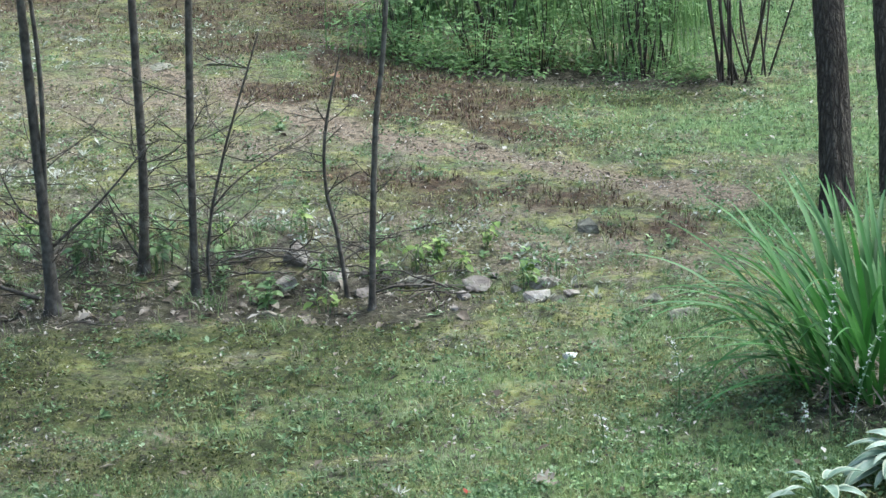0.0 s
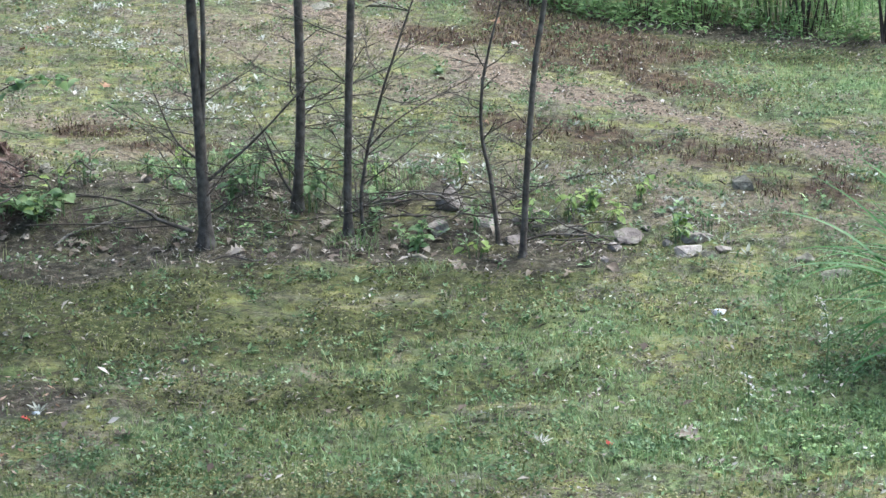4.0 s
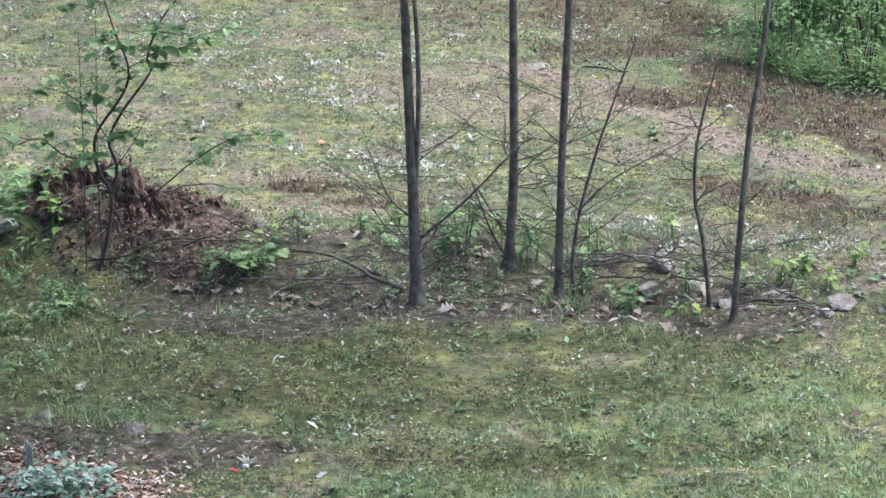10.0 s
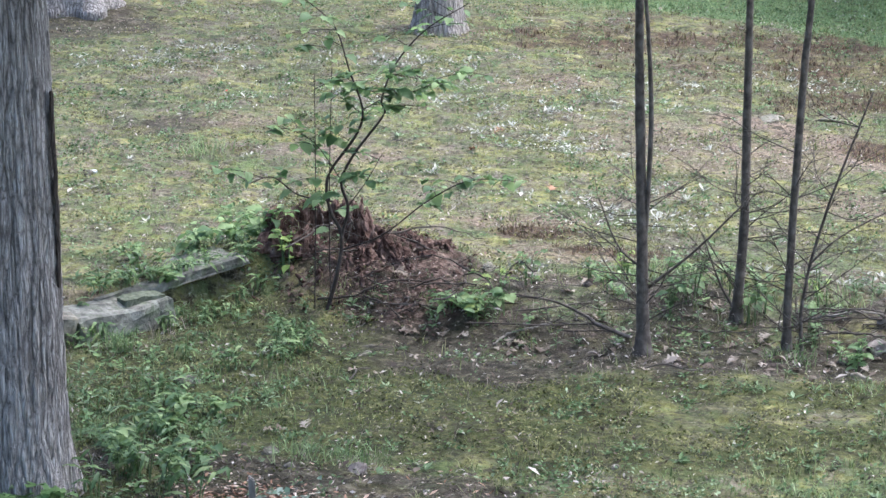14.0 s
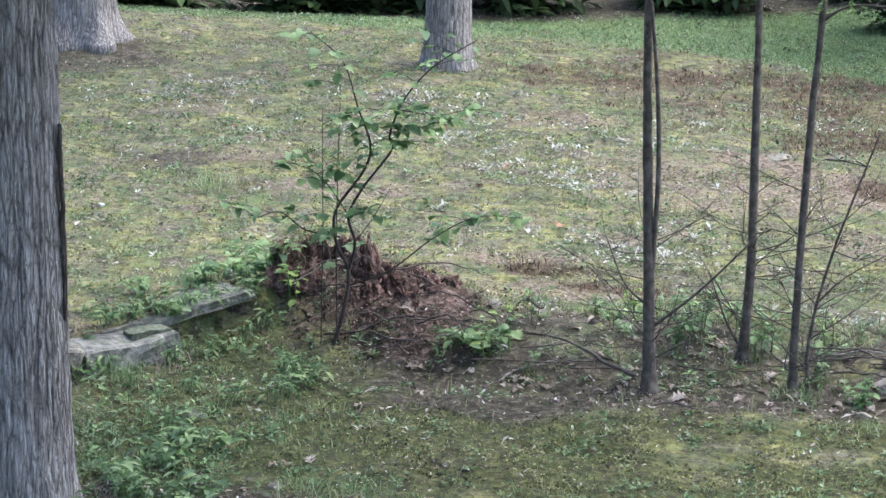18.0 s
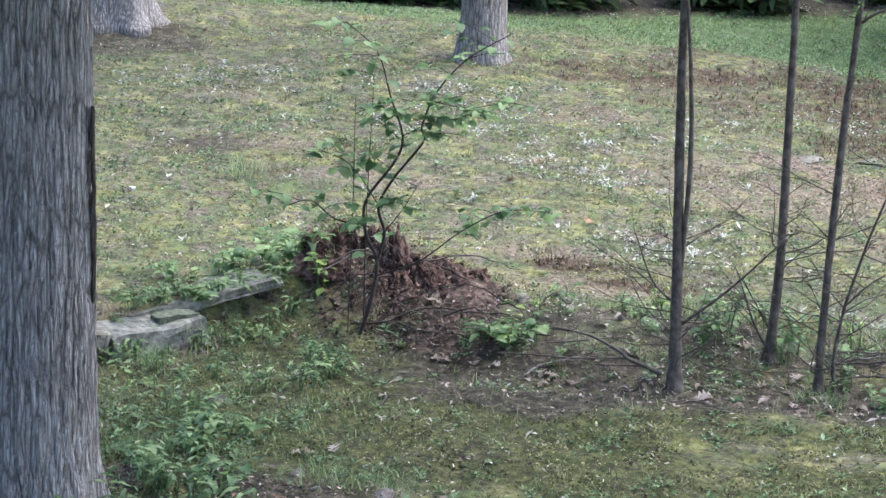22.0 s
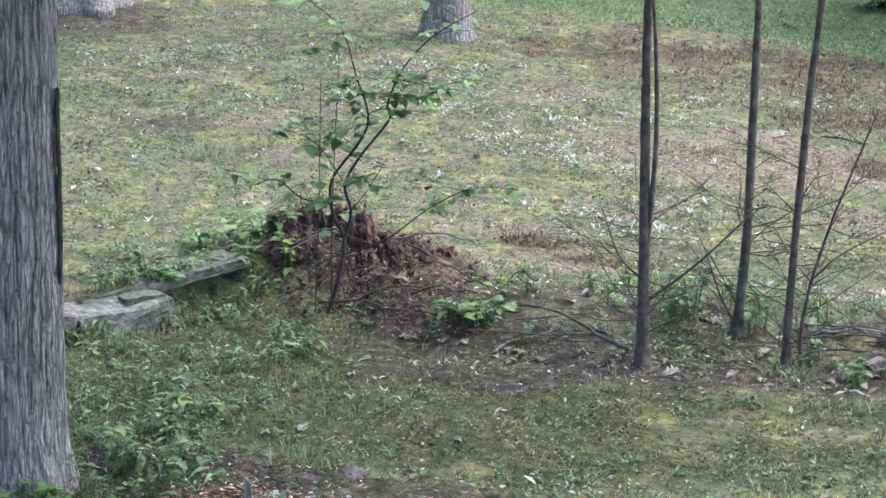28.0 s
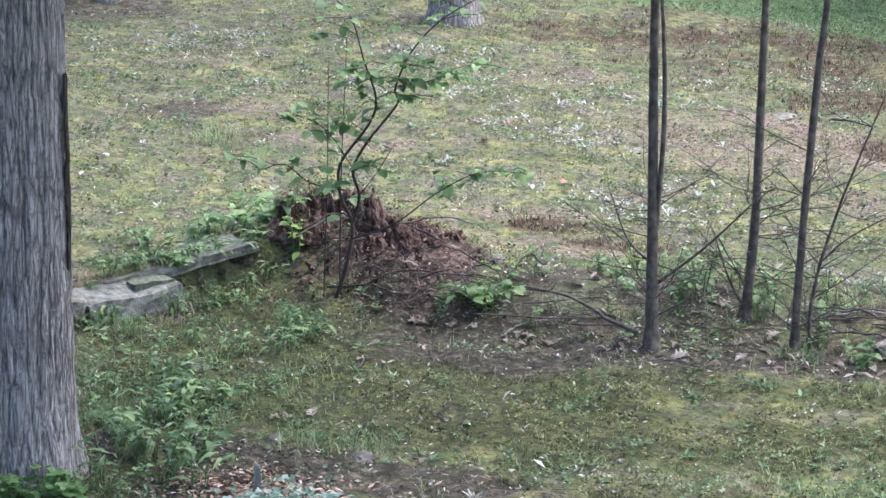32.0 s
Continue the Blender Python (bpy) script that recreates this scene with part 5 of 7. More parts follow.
# ---- stones ----
def stone_mesh(sx, sy, sz, seed, rough=0.18, flat=0.0):
    """An angular stone: the hull of scattered points, its edges worn."""
    rs = np.random.RandomState(seed)
    bm = bmesh.new()
    if flat > 0.3:
        places = [np.array([a, b, c]) * rs.uniform(0.78, 1.04, 3) for a in (-1, 1) for b in (-1, 1) for c in (-1, 1)] + [np.array([a, rs.uniform(-0.6, 0.6), rs.uniform(-0.8, 0.8)]) for a in (-1.08, 1.08)]
    else:
        places = [p / np.linalg.norm(p) * rs.uniform(0.8, 1.1) * rs.uniform(1 - rough * 0.6, 1, 3) for p in rs.normal(0, 1, (14, 3))]
    for p in places:
        bm.verts.new(p)
    hull = bmesh.ops.convex_hull(bm, input=bm.verts[:])
    bmesh.ops.delete(bm, geom=[g for g in hull["geom_interior"] if isinstance(g, bmesh.types.BMVert)], context="VERTS")
    bmesh.ops.dissolve_limit(bm, angle_limit=radians(14), verts=bm.verts[:], edges=bm.edges[:])
    bmesh.ops.bevel(bm, geom=bm.edges[:], offset=0.09, segments=2, affect="EDGES", clamp_overlap=True)
    bmesh.ops.triangulate(bm, faces=bm.faces[:])
    bmesh.ops.subdivide_edges(bm, edges=bm.edges[:], cuts=2, use_grid_fill=True)
    off = Vector((seed * 3.7, seed * 1.3, seed * 2.1))
    for w in bm.verts:
        c = w.co * (1 + 0.07 * noise.noise(w.co * 1.6 + off) + 0.05 * noise.noise(w.co * 4 + off) + 0.05 * noise.noise(w.co * 9 + off))
        w.co = Vector((c.x * sx / 2, c.y * sy / 2, c.z * sz / 2))
    bmesh.ops.recalc_face_normals(bm, faces=bm.faces[:])
    return bm


def rock(x, y, sx, sy, sz, seed, label, mat=None, sink=0.3, turn=0, name="rock"):
    me = bpy.data.meshes.new(name)
    bm = stone_mesh(sx, sy, sz, seed, 0.38, 0.2)
    bm.to_mesh(me)
    bm.free()
    ob = put(name, me, mat or M_STONE, place=spot(x, y, sz * (0.5 - sink), turn))
    return tagged(ob, label, "rock")


def slab_mesh(length, depth, thick, seed):
    """A split stone slab: its front top edge runs along +x from the origin, its body lies behind and below; faces pitted, outline uneven."""
    bm = bmesh.new()
    bmesh.ops.create_cube(bm, size=1)
    bmesh.ops.bevel(bm, geom=bm.edges[:], offset=0.05, segments=1, affect="EDGES")
    bmesh.ops.triangulate(bm, faces=bm.faces[:])
    bmesh.ops.subdivide_edges(bm, edges=bm.edges[:], cuts=7, use_grid_fill=True)
    off = Vector((seed * 1.7, seed * 4.3, seed * 2.9))
    for c in bm.verts:
        p = Vector(((c.co.x + 0.5) * length, (c.co.y + 0.5) * depth, (c.co.z - 0.5) * thick))
        edge = 0.16 * noise.noise(Vector((p.x * 7, 0, 0)) + off) + 0.07 * noise.noise(Vector((p.x * 24, 0, p.z * 12)) + off)
        p.y += edge * depth * (1 if c.co.y < 0 else 1.2)
        p.x += 0.05 * length * noise.noise(Vector((0, p.y * 14, p.z * 14)) + off * 2) * (1 if abs(c.co.x) > 0.3 else 0)
        p.z += 0.012 * noise.noise(p * 9 + off) + 0.006 * noise.noise(p * 34 + off)
        layer = noise.noise(Vector((p.x * 2, 3, p.z * 60)) + off)
        p.y += 0.006 * layer * (c.co.y < 0)
        c.co = p
    bmesh.ops.recalc_face_normals(bm, faces=bm.faces[:])
    return bm


def build_wall():
    t = tagged(new("stone_wall"), "low dry stone wall of tilted grey slabs, overgrown with weeds", "stone wall")
    t.matrix_basis = spot(-2.4, 12.0)
    base = t.matrix_basis.translation
    # ends of each slab's front top edge, its depth, thickness and backward tilt
    for k, (a, b, depth, thick, tilt, mat) in enumerate([((-2.69, 11.87, 0.145), (-2.08, 12.44, 0.232), 0.34, 0.05, -3, M_WALL), ((-2.95, 11.72, 0.17), (-2.7, 11.95, 0.165), 0.26, 0.06, -3, M_WALL),
                                                         ((-2.7, 11.58, 0.115), (-2.34, 11.97, 0.125), 0.3, 0.2, 4, M_WALL), ((-2.97, 11.47, 0.15), (-2.72, 11.58, 0.13), 0.28, 0.2, -4, M_STONE),
                                                         ((-2.54, 11.82, 0.155), (-2.4, 11.98, 0.15), 0.09, 0.035, 2, M_MOSSY_STONE), ((-2.36, 12.32, 0.09), (-2.14, 12.52, 0.16), 0.16, 0.16, 0, M_STONE),
                                                         ((-2.09, 12.47, 0.16), (-1.98, 12.52, 0.12), 0.1, 0.07, 5, M_STONE)]):
        a, b = Vector(a), Vector(b)
        d = b - a
        me = bpy.data.meshes.new("stone")
        bm = slab_mesh(d.length, depth, thick, 11 + k)
        bm.to_mesh(me)
        bm.free()
        turn, pitch = math.degrees(math.atan2(d.y, d.x)), math.degrees(math.asin(d.z / d.length))
        put("stone", me, mat, t, place=Matrix.Translation(a - base) @ pose(0, 0, 0, 0, 0, turn) @ pose(0, 0, 0, 0, -pitch, 0) @ pose(0, 0, 0, tilt, 0, 0))


build_wall()
for k, (x, y, sx, sy, sz, pale, label) in enumerate([
        (0.91, 11.9, 0.17, 0.13, 0.14, 1, "pale rounded stone on the bank"), (1.08, 11.72, 0.17, 0.13, 0.1, 1, "pale flat stone on the bank"), (0.84, 11.68, 0.17, 0.12, 0.1, 1, "grey stone half sunk in the bank"),
        (1.67, 11.5, 0.17, 0.13, 0.1, 1, "pale grey stone beside a flat dark stone"), (1.43, 11.62, 0.28, 0.16, 0.1, 0, "flat dark grey stone at the foot of the bank"), (1.16, 11.5, 0.13, 0.1, 0.08, 1, "small pale stone behind a sapling"),
        (1.77, 11.6, 0.07, 0.06, 0.06, 1, "small white stone on the bank"), (1.97, 11.42, 0.2, 0.15, 0.1, 1, "pale stone among silvery weeds"), (1.9, 11.25, 0.16, 0.12, 0.08, 1, "pale stone among silvery weeds"),
        (2.06, 11.28, 0.1, 0.09, 0.05, 1, "pale stone among silvery weeds"), (2.33, 12.2, 0.18, 0.14, 0.1, 0, "grey stone in brown heath"), (2.38, 11.1, 0.12, 0.1, 0.06, 0, "dark stone in the grass"),
        (2.47, 10.85, 0.2, 0.14, 0.07, 0, "dark flat stone near the lily clump"), (-0.26, 9.97, 0.055, 0.045, 0.035, 0, "small dark stone on the grass"), (-1.23, 9.8, 0.15, 0.11, 0.07, 1, "flat pale grey stone on bare earth"),
        (-0.59, 11.44, 0.035, 0.03, 0.03, 1, "small white pebble on bare earth"), (-0.51, 11.47, 0.05, 0.04, 0.035, 0, "small grey pebble on bare earth"), (-0.93, 12.52, 0.13, 0.1, 0.06, 0, "grey stone sunk in the lawn"),
        (-0.74, 12.5, 0.12, 0.1, 0.05, 0, "grey stone sunk in the lawn"), (-0.34, 12.3, 0.12, 0.1, 0.07, 0, "grey stone behind the saplings"), (-0.46, 12.3, 0.06, 0.04, 0.07, 1, "small pale upright stone on the lawn"),
        (0.50, 16.64, 0.22, 0.18, 0.06, 0, "grey stone on the far lawn"), (0.85, 16.6, 0.24, 0.16, 0.05, 0, "grey stone on the far lawn"), (-2.13, 11.0, 0.17, 0.12, 0.06, 0, "grey stone half hidden by weeds"),
        (-1.6, 10.0, 0.1, 0.08, 0.05, 0, "grey stone at the edge of bare earth"), (-3.3, 14.4, 0.1, 0.07, 0.06, 0, "grey stone on the mossy terrace"), (-1.5, 9.83, 0.07, 0.06, 0.04, 0, "small grey stone on bare earth"),
        (-1.42, 11.66, 0.08, 0.06, 0.04, 0, "small grey stone on the bank"), (-1.41, 11.5, 0.12, 0.07, 0.04, 0, "grey flat stone on the bank"), (1.53, 11.2, 0.06, 0.05, 0.04, 1, "small pale pebble below the bank"), (1.84, 11.38, 0.08, 0.07, 0.05, 1, "pale stone among silvery weeds"),
        (1.98, 11.2, 0.09, 0.06, 0.05, 0, "grey stone among silvery weeds"), (2.12, 11.38, 0.08, 0.07, 0.05, 1, "pale stone among silvery weeds"), (1.6, 11.42, 0.1, 0.08, 0.06, 1, "pale grey stone beside a flat dark stone"),
        (1.3, 11.66, 0.1, 0.08, 0.07, 0, "grey stone half sunk in the bank"), (0.98, 11.85, 0.09, 0.07, 0.06, 1, "pale rounded stone on the bank"), (1.2, 11.72, 0.08, 0.06, 0.05, 1, "pale flat stone on the bank")]):
    rock(x, y, sx * 1.1, sy * 1.05, sz * 1.15, 40 + k, label, M_STONE_PALE if pale else M_STONE, 0.4, k * 47)


# ---- fallen leaves, scraps and sticks ----
OAKS = [leaf_mesh("oak_leaf", 0.12, 0.085, 4, 0.35, 0.5, 11), leaf_mesh("oak_leaf", 0.1, 0.07, 3, 0.3, 0.9, 12), leaf_mesh("oak_leaf", 0.09, 0.05, 0, 0.5, 0.8, 13)]
for me in OAKS:
    me.materials.append(M_OAK)
ORANGE = leaf_mesh("fallen_leaf", 0.09, 0.07, 3, 0.3, 0.5, 14)
ORANGE.materials.append(M_OAK_ORANGE)
RED = leaf_mesh("fallen_leaf", 0.075, 0.06, 3, 0.3, 0.4, 15)
RED.materials.append(M_RED)


def fallen(me, x, y, k, label, scale=1.0, group="fallen leaves on the bank"):
    ob = put(me.name.split(".")[0], me, None, place=spot(x, y, 0.022 * scale) @ pose(0, 0, 0, 18 * math.sin(k * 1.9), 14 * math.cos(k * 2.7) + 6, k * 73) @ Matrix.Scale(scale, 4))
    return tagged(ob, label, "leaf", group)


for k, (x, y) in enumerate([(0.06, 12.08), (0.12, 12.02), (0.65, 11.5), (0.22, 11.7), (0.30, 11.66), (-0.06, 11.45), (-1.1, 11.82), (-0.52, 12.17), (-0.44, 12.32), (-1.40, 10.89), (-1.69, 10.34), (-1.62, 10.33), (0.93, 11.22), (1.36, 10.96),
                            (1.52, 11.05), (-0.3, 11.75), (0.02, 11.85), (0.44, 11.5), (0.38, 11.82), (-0.2, 11.38), (-0.75, 11.7), (-1.3, 12.0), (-1.25, 11.88), (1.2, 11.1), (1.47, 8.91), (-1.46, 11.25), (-1.33, 10.85), (2.14, 14.03),
                            (2.73, 13.18), (2.9, 13.2), (2.62, 13.3), (-0.64, 11.6), (0.12, 11.4), (0.78, 11.62), (-1.38, 12.33), (-1.3, 12.5), (-1.52, 10.4), (0.5, 11.4), (1.1, 11.65)]):
    fallen(OAKS[k % 3], x, y, k, "dry tan oak leaf lying curled on the ground", 0.6 + 0.4 * ((k * 37) % 10) / 10)
rl = np.random.RandomState(19)
for k in range(70):
    u = rl.uniform(0, 1)
    fallen(OAKS[k % 3], -1.35 + 2.9 * u + rl.normal(0, 0.05), 11.75 - 0.25 * u + rl.normal(0, 0.2), 50 + k, "dry tan oak leaf lying curled on the ground", rl.uniform(0.35, 0.75))
for k, (x, y) in enumerate([(1.18, 13.39), (-0.75, 14.37), (-1.95, 16.0), (-1.1, 15.9), (1.5, 16.0), (0.3, 17.4), (-1.95, 14.5), (-1.22, 15.35)]):
    fallen(ORANGE, x, y, k, "orange-brown fallen leaf on the moss", 0.9, "orange fallen leaves")
for k, (x, y) in enumerate([(-0.84, 9.33), (1.22, 8.83), (-2.95, 16.9)]):
    fallen(RED, x, y, k, "bright red fallen maple leaf", 0.5, "red fallen leaves")


def scrap(x, y, size, label, seed):
    bm = stone_mesh(size, size * 0.7, size * 0.5, seed, 0.5)
    me = bpy.data.meshes.new("paper_scrap")
    bm.to_mesh(me)
    bm.free()
    return tagged(put("paper_scrap", me, M_WHITE, place=spot(x, y, size * 0.2)), label, "paper scrap")


scrap(1.88, 10.39, 0.095, "crumpled white scrap lying on the grass", 3)
scrap(-3.28, 14.43, 0.075, "crumpled white scrap on the mossy terrace", 4)
scrap(-0.79, 9.4, 0.05, "small pale scrap beside a red leaf", 3)


def stick(x, y, length, r, turn, label, seed, mat=None, bend=0.1):
    rs = np.random.RandomState(seed)
    pts = [(-length / 2, 0, 0), (-length / 6, bend * length * rs.uniform(-1, 1), 0.01), (length / 4, bend * length * rs.uniform(-1, 1), 0.006), (length / 2, 0, 0)]
    v, f = join([tube(curve_points(pts, 14), (r, r * 1.1, r * 0.7), 7, 0.12, seed)])
    return tagged(put("stick", smoothed(mesh_np("stick", v, f)), mat or M_TWIG, place=spot(x, y, r + 0.012, turn)), label, "stick")


def fallen_branch(pts, r, label, seed, mat=None):
    """A dead branch that lies along the points, with a few side twigs."""
    pts = np.array([(x, y, float(ground(x, y)) + dz) for x, y, dz in pts])
    foot = pts[0].copy()
    t = thing("branch", Matrix.Translation(foot), label, "branch")
    rs = np.random.RandomState(seed)
    line = curve_points(pts - foot, 36) + rs.normal(0, 0.002, (36, 3))
    v, f = join([tube(line, (r, r * 0.85, r * 0.5), 7, 0.12, seed)])
    put("stem", smoothed(mesh_np("stem", v, f)), mat or M_STEM, t)
    for one in twigs(line, 5, seed + 1, (0.05, 0.16), r * 0.3, droop=0.05):
        v, f = join(one)
        put("twig", mesh_np("twig", v, f), M_TWIG, t)


fallen_branch([(-1.72, 12.2, 0.03), (-1.55, 12.17, 0.05), (-1.42, 12.2, 0.06), (-1.28, 12.24, 0.04), (-1.12, 12.24, 0.03)], 0.006, "thin dead branch lying across the foot of the stump", 61)
fallen_branch([(-1.5, 12.16, 0.05), (-1.38, 12.08, 0.03), (-1.27, 11.92, 0.015)], 0.005, "thin dead branch leaning down the mound of the stump", 62)
fallen_branch([(-0.86, 11.72, 0.01), (-0.8, 11.8, 0.02), (-0.68, 11.83, 0.02), (-0.56, 11.86, 0.03)], 0.006, "pale bent stick on bare earth beside the sapling", 63, M_STAKE)
fallen_branch([(0.5, 11.9, 0.05), (0.66, 11.86, 0.1), (0.82, 11.84, 0.09), (0.98, 11.8, 0.06)], 0.006, "pale dead branch behind the thin saplings", 64, M_STAKE)
fallen_branch([(1.5, 12.25, 0.02), (1.62, 12.3, 0.03), (1.75, 12.27, 0.02)], 0.005, "thin dead branch lying on the heath", 65)


def grass_clump(x, y, height, spread, count, seed, label, dry=0.5):
    """One thick tuft of grass: green blades over a skirt of dead ones."""
    t = thing("grass_clump", spot(x, y), label, "grass")
    rs = np.random.RandomState(seed)
    for name, n, mat, tall, lean in (("tuft", count, M_LUSH_SUN, 1.0, (0.1, 0.9)), ("skirt", int(count * dry), M_DRY, 0.8, (0.9, 1.9))):
        b = np.stack([rs.normal(0, spread, n), rs.normal(0, spread, n), np.full(n, -0.01)], -1)
        v, f = blades(b, rs.uniform(0, 6.28, n), rs.uniform(0.5, 1.1, n) * height * tall, np.full(n, 0.0035), rs.uniform(*lean, n), 0.7)
        tagged(put(name, mesh_np(name, v, f), mat, t, "withered tan blades" if mat is M_DRY else ""), kind="stuff")


grass_clump(-2.52, 11.5, 0.17, 0.04, 130, 71, "green grass tuft with a brown skirt below the stone wall", 1.0)
grass_clump(0.45, 11.55, 0.14, 0.06, 110, 72, "grass tuft round the foot of a sapling", 0.4)
grass_clump(0.78, 11.15, 0.1, 0.05, 60, 73, "half-withered grass tuft below the saplings", 1.4)
grass_clump(-1.5, 9.98, 0.13, 0.07, 90, 74, "fresh green grass tuft at the edge of bare earth", 0.2)
grass_clump(-1.28, 9.95, 0.12, 0.07, 90, 75, "fresh green grass tuft at the edge of bare earth", 0.2)
grass_clump(-2.75, 15.0, 0.16, 0.08, 120, 76, "soft green grass tuft on the mossy terrace", 0.3)
grass_clump(-0.2, 12.5, 0.16, 0.07, 80, 77, "loose grass tuft behind the saplings", 0.6)
grass_clump(0.7, 12.2, 0.18, 0.06, 70, 78, "loose grass tuft behind the saplings", 0.4)
fallen(OAKS[0], -0.5, 9.13, 5, "pale curled dry leaf on the grass", 0.75)
stick(0.75, 11.33, 0.1, 0.008, -35, "short pale stick lying below the saplings", 2, M_PALEWOOD, 0.2)
for k, (x, y, l, a) in enumerate([(-0.05, 11.28, 0.25, 3), (-0.75, 11.9, 0.5, 10), (-0.45, 11.75, 0.35, -20), (0.8, 12.0, 0.4, 15), (0.95, 11.85, 0.35, -22), (1.5, 11.42, 0.3, 12), (-1.3, 12.1, 0.35, -18), (-0.6, 12.0, 0.4, 25), (0.7, 11.8, 0.45, 20), (1.45, 11.5, 0.3, -15), (-1.4, 11.2, 0.2, 70)]):
    stick(x, y, l, 0.004, a, "thin dead stick lying on bare earth", 10 + k, None, 0.22)


# ---- lily clump, hosta and flower spikes ----
def blade_mesh(length, width, bend, seed):
    """A long arching strap leaf that starts upright and bends towards +x."""
    n = 14
    t = np.linspace(0, 1, n)
    ang = 0.12 + bend * t ** 1.7
    step = length / (n - 1)
    x = np.concatenate([[0], np.cumsum(np.sin(ang[:-1]) * step)])
    z = np.concatenate([[0], np.cumsum(np.cos(ang[:-1]) * step)])
    w = width / 2 * np.clip(1.15 * (1 - t ** 3.2), 0.03, 1)
    keel = 0.3 * w
    up = np.stack([-np.cos(ang), 0 * t, np.sin(ang)], -1)
    c = np.stack([x, 0 * t, z], -1)
    v = np.concatenate([c + np.stack([0 * t, w, 0 * t], -1) + up * keel[:, None], c, c + np.stack([0 * t, -w, 0 * t], -1) + up * keel[:, None]])
    i = np.arange(n - 1)
    q = np.concatenate([np.stack([i + n, i + n + 1, i + 1, i], -1), np.stack([i + 2 * n, i + 2 * n + 1, i + n + 1, i + n], -1)])
    me = smoothed(mesh_np("blade", v, [q]))
    me.materials.append(M_LILY)
    return me


BLADES = [blade_mesh(l, w, b, 0) for l, w, b in ((0.95, 0.027, 0.4), (1.0, 0.027, 0.8), (1.0, 0.026, 1.4), (0.95, 0.025, 1.9), (1.05, 0.026, 1.1), (0.7, 0.022, 1.2))]


def build_lily():
    t = thing("lily_clump", spot(2.98, 9.55), "tall clump of arching green lily leaves on the lawn", "lily plant")
    rs = np.random.RandomState(12)
    for k in range(230):
        a, r = rs.uniform(0, 360), 0.3 * math.sqrt(rs.uniform(0, 1))
        px, py, low = r * 1.3 * math.cos(radians(a)), r * math.sin(radians(a)), 0.0
        w = rs.randint(0, 2) if rs.uniform() < 0.55 else rs.randint(0, 6)
        if r > 0.13 and rs.uniform() < 0.22:
            w = rs.choice([2, 3, 4])
        if k % 9 == 0:
            a, w = rs.uniform(140, 240), rs.choice([1, 2, 3, 3])
            px, py, low = -0.16, rs.uniform(-0.2, 0.15), rs.uniform(12, 52)
        put("blade", BLADES[w], None, t, place=pose(px, py, -0.02, rs.uniform(-8, 8), rs.uniform(-2, 8) + (low or 70 * r), a + rs.uniform(-40, 40) * (not low)) @ Matrix.Scale(rs.uniform(0.7, 1.0), 4))
    v, f = blades(np.stack([rs.normal(0, 0.2, 120), rs.normal(-0.08, 0.12, 120), np.full(120, -0.02)], -1), rs.uniform(0, 6.28, 120), rs.uniform(0.15, 0.35, 120), np.full(120, 0.01), rs.uniform(0.8, 1.3, 120))
    put("dead_leaves", mesh_np("dead_leaves", v, f), M_DRY, t, "withered tan leaves")


build_lily()


def hosta_leaf(length, width, seed):
    """A broad leaf with a cream margin: the green blade and the margin share one mesh with two materials."""
    n, k = 12, 9
    t, s = np.meshgrid(np.linspace(0, 1, n), np.linspace(-1, 1, k), indexing="ij")
    half = width / 2 * np.sin(np.pi * t ** 0.8) ** 0.75 + 0.002
    x, y = t * length, s * half
    z = 0.35 * np.abs(s) * half - 0.45 * length * (t - 0.35) ** 2 + 0.004 * np.sin(s * 9) * (1 - t)
    v = np.stack([x, y, z], -1).reshape(-1, 3)
    i, j = np.meshgrid(np.arange(n - 1), np.arange(k - 1), indexing="ij")
    q = np.stack([i * k + j, (i + 1) * k + j, (i + 1) * k + j + 1, i * k + j + 1], -1).reshape(-1, 4)
    me = smoothed(mesh_np("hosta_leaf", v, [q]))
    me.materials.append(M_HOSTA), me.materials.append(M_HOSTA_EDGE)
    edge = ((j == 0) | (j == k - 2)).astype(np.int32).ravel()
    me.polygons.foreach_set("material_index", edge)
    return me


HOSTA = [hosta_leaf(0.15, 0.075, 1), hosta_leaf(0.17, 0.065, 2), hosta_leaf(0.14, 0.045, 3)]


def hosta(x, y, n, seed, label, size=1.0):
    t = thing("hosta", spot(x, y), label, "hosta")
    rs = np.random.RandomState(seed)
    for k in range(n):
        a = k * 137.5
        ring = k / n
        r = 0.03 + 0.1 * ring
        p = np.array([r * math.cos(radians(a)), r * math.sin(radians(a)), 0.16 - 0.09 * ring]) * size
        v, f = join([tube(curve_points([(0, 0, -0.02), p * [0.5, 0.5, 0.75], p], 6), (0.005 * size, 0.004 * size), 5)])
        put("stalk", smoothed(mesh_np("stalk", v, f)), M_WEED, t)
        put("leaf", HOSTA[rs.randint(3)], None, t, place=Matrix.Translation(p) @ pose(0, 0, 0, 0, 0, a) @ pose(0, 0, 0, rs.uniform(-15, 15), -15 + 40 * ring, 0) @ Matrix.Scale(size * rs.uniform(0.8, 1.1), 4))
    return t


hosta(2.72, 8.55, 44, 1, "hosta with white-edged grey-green leaves beside the lawn", 0.95)
hosta(2.36, 8.4, 12, 2, "low hosta with cream-edged narrow leaves", 0.8)


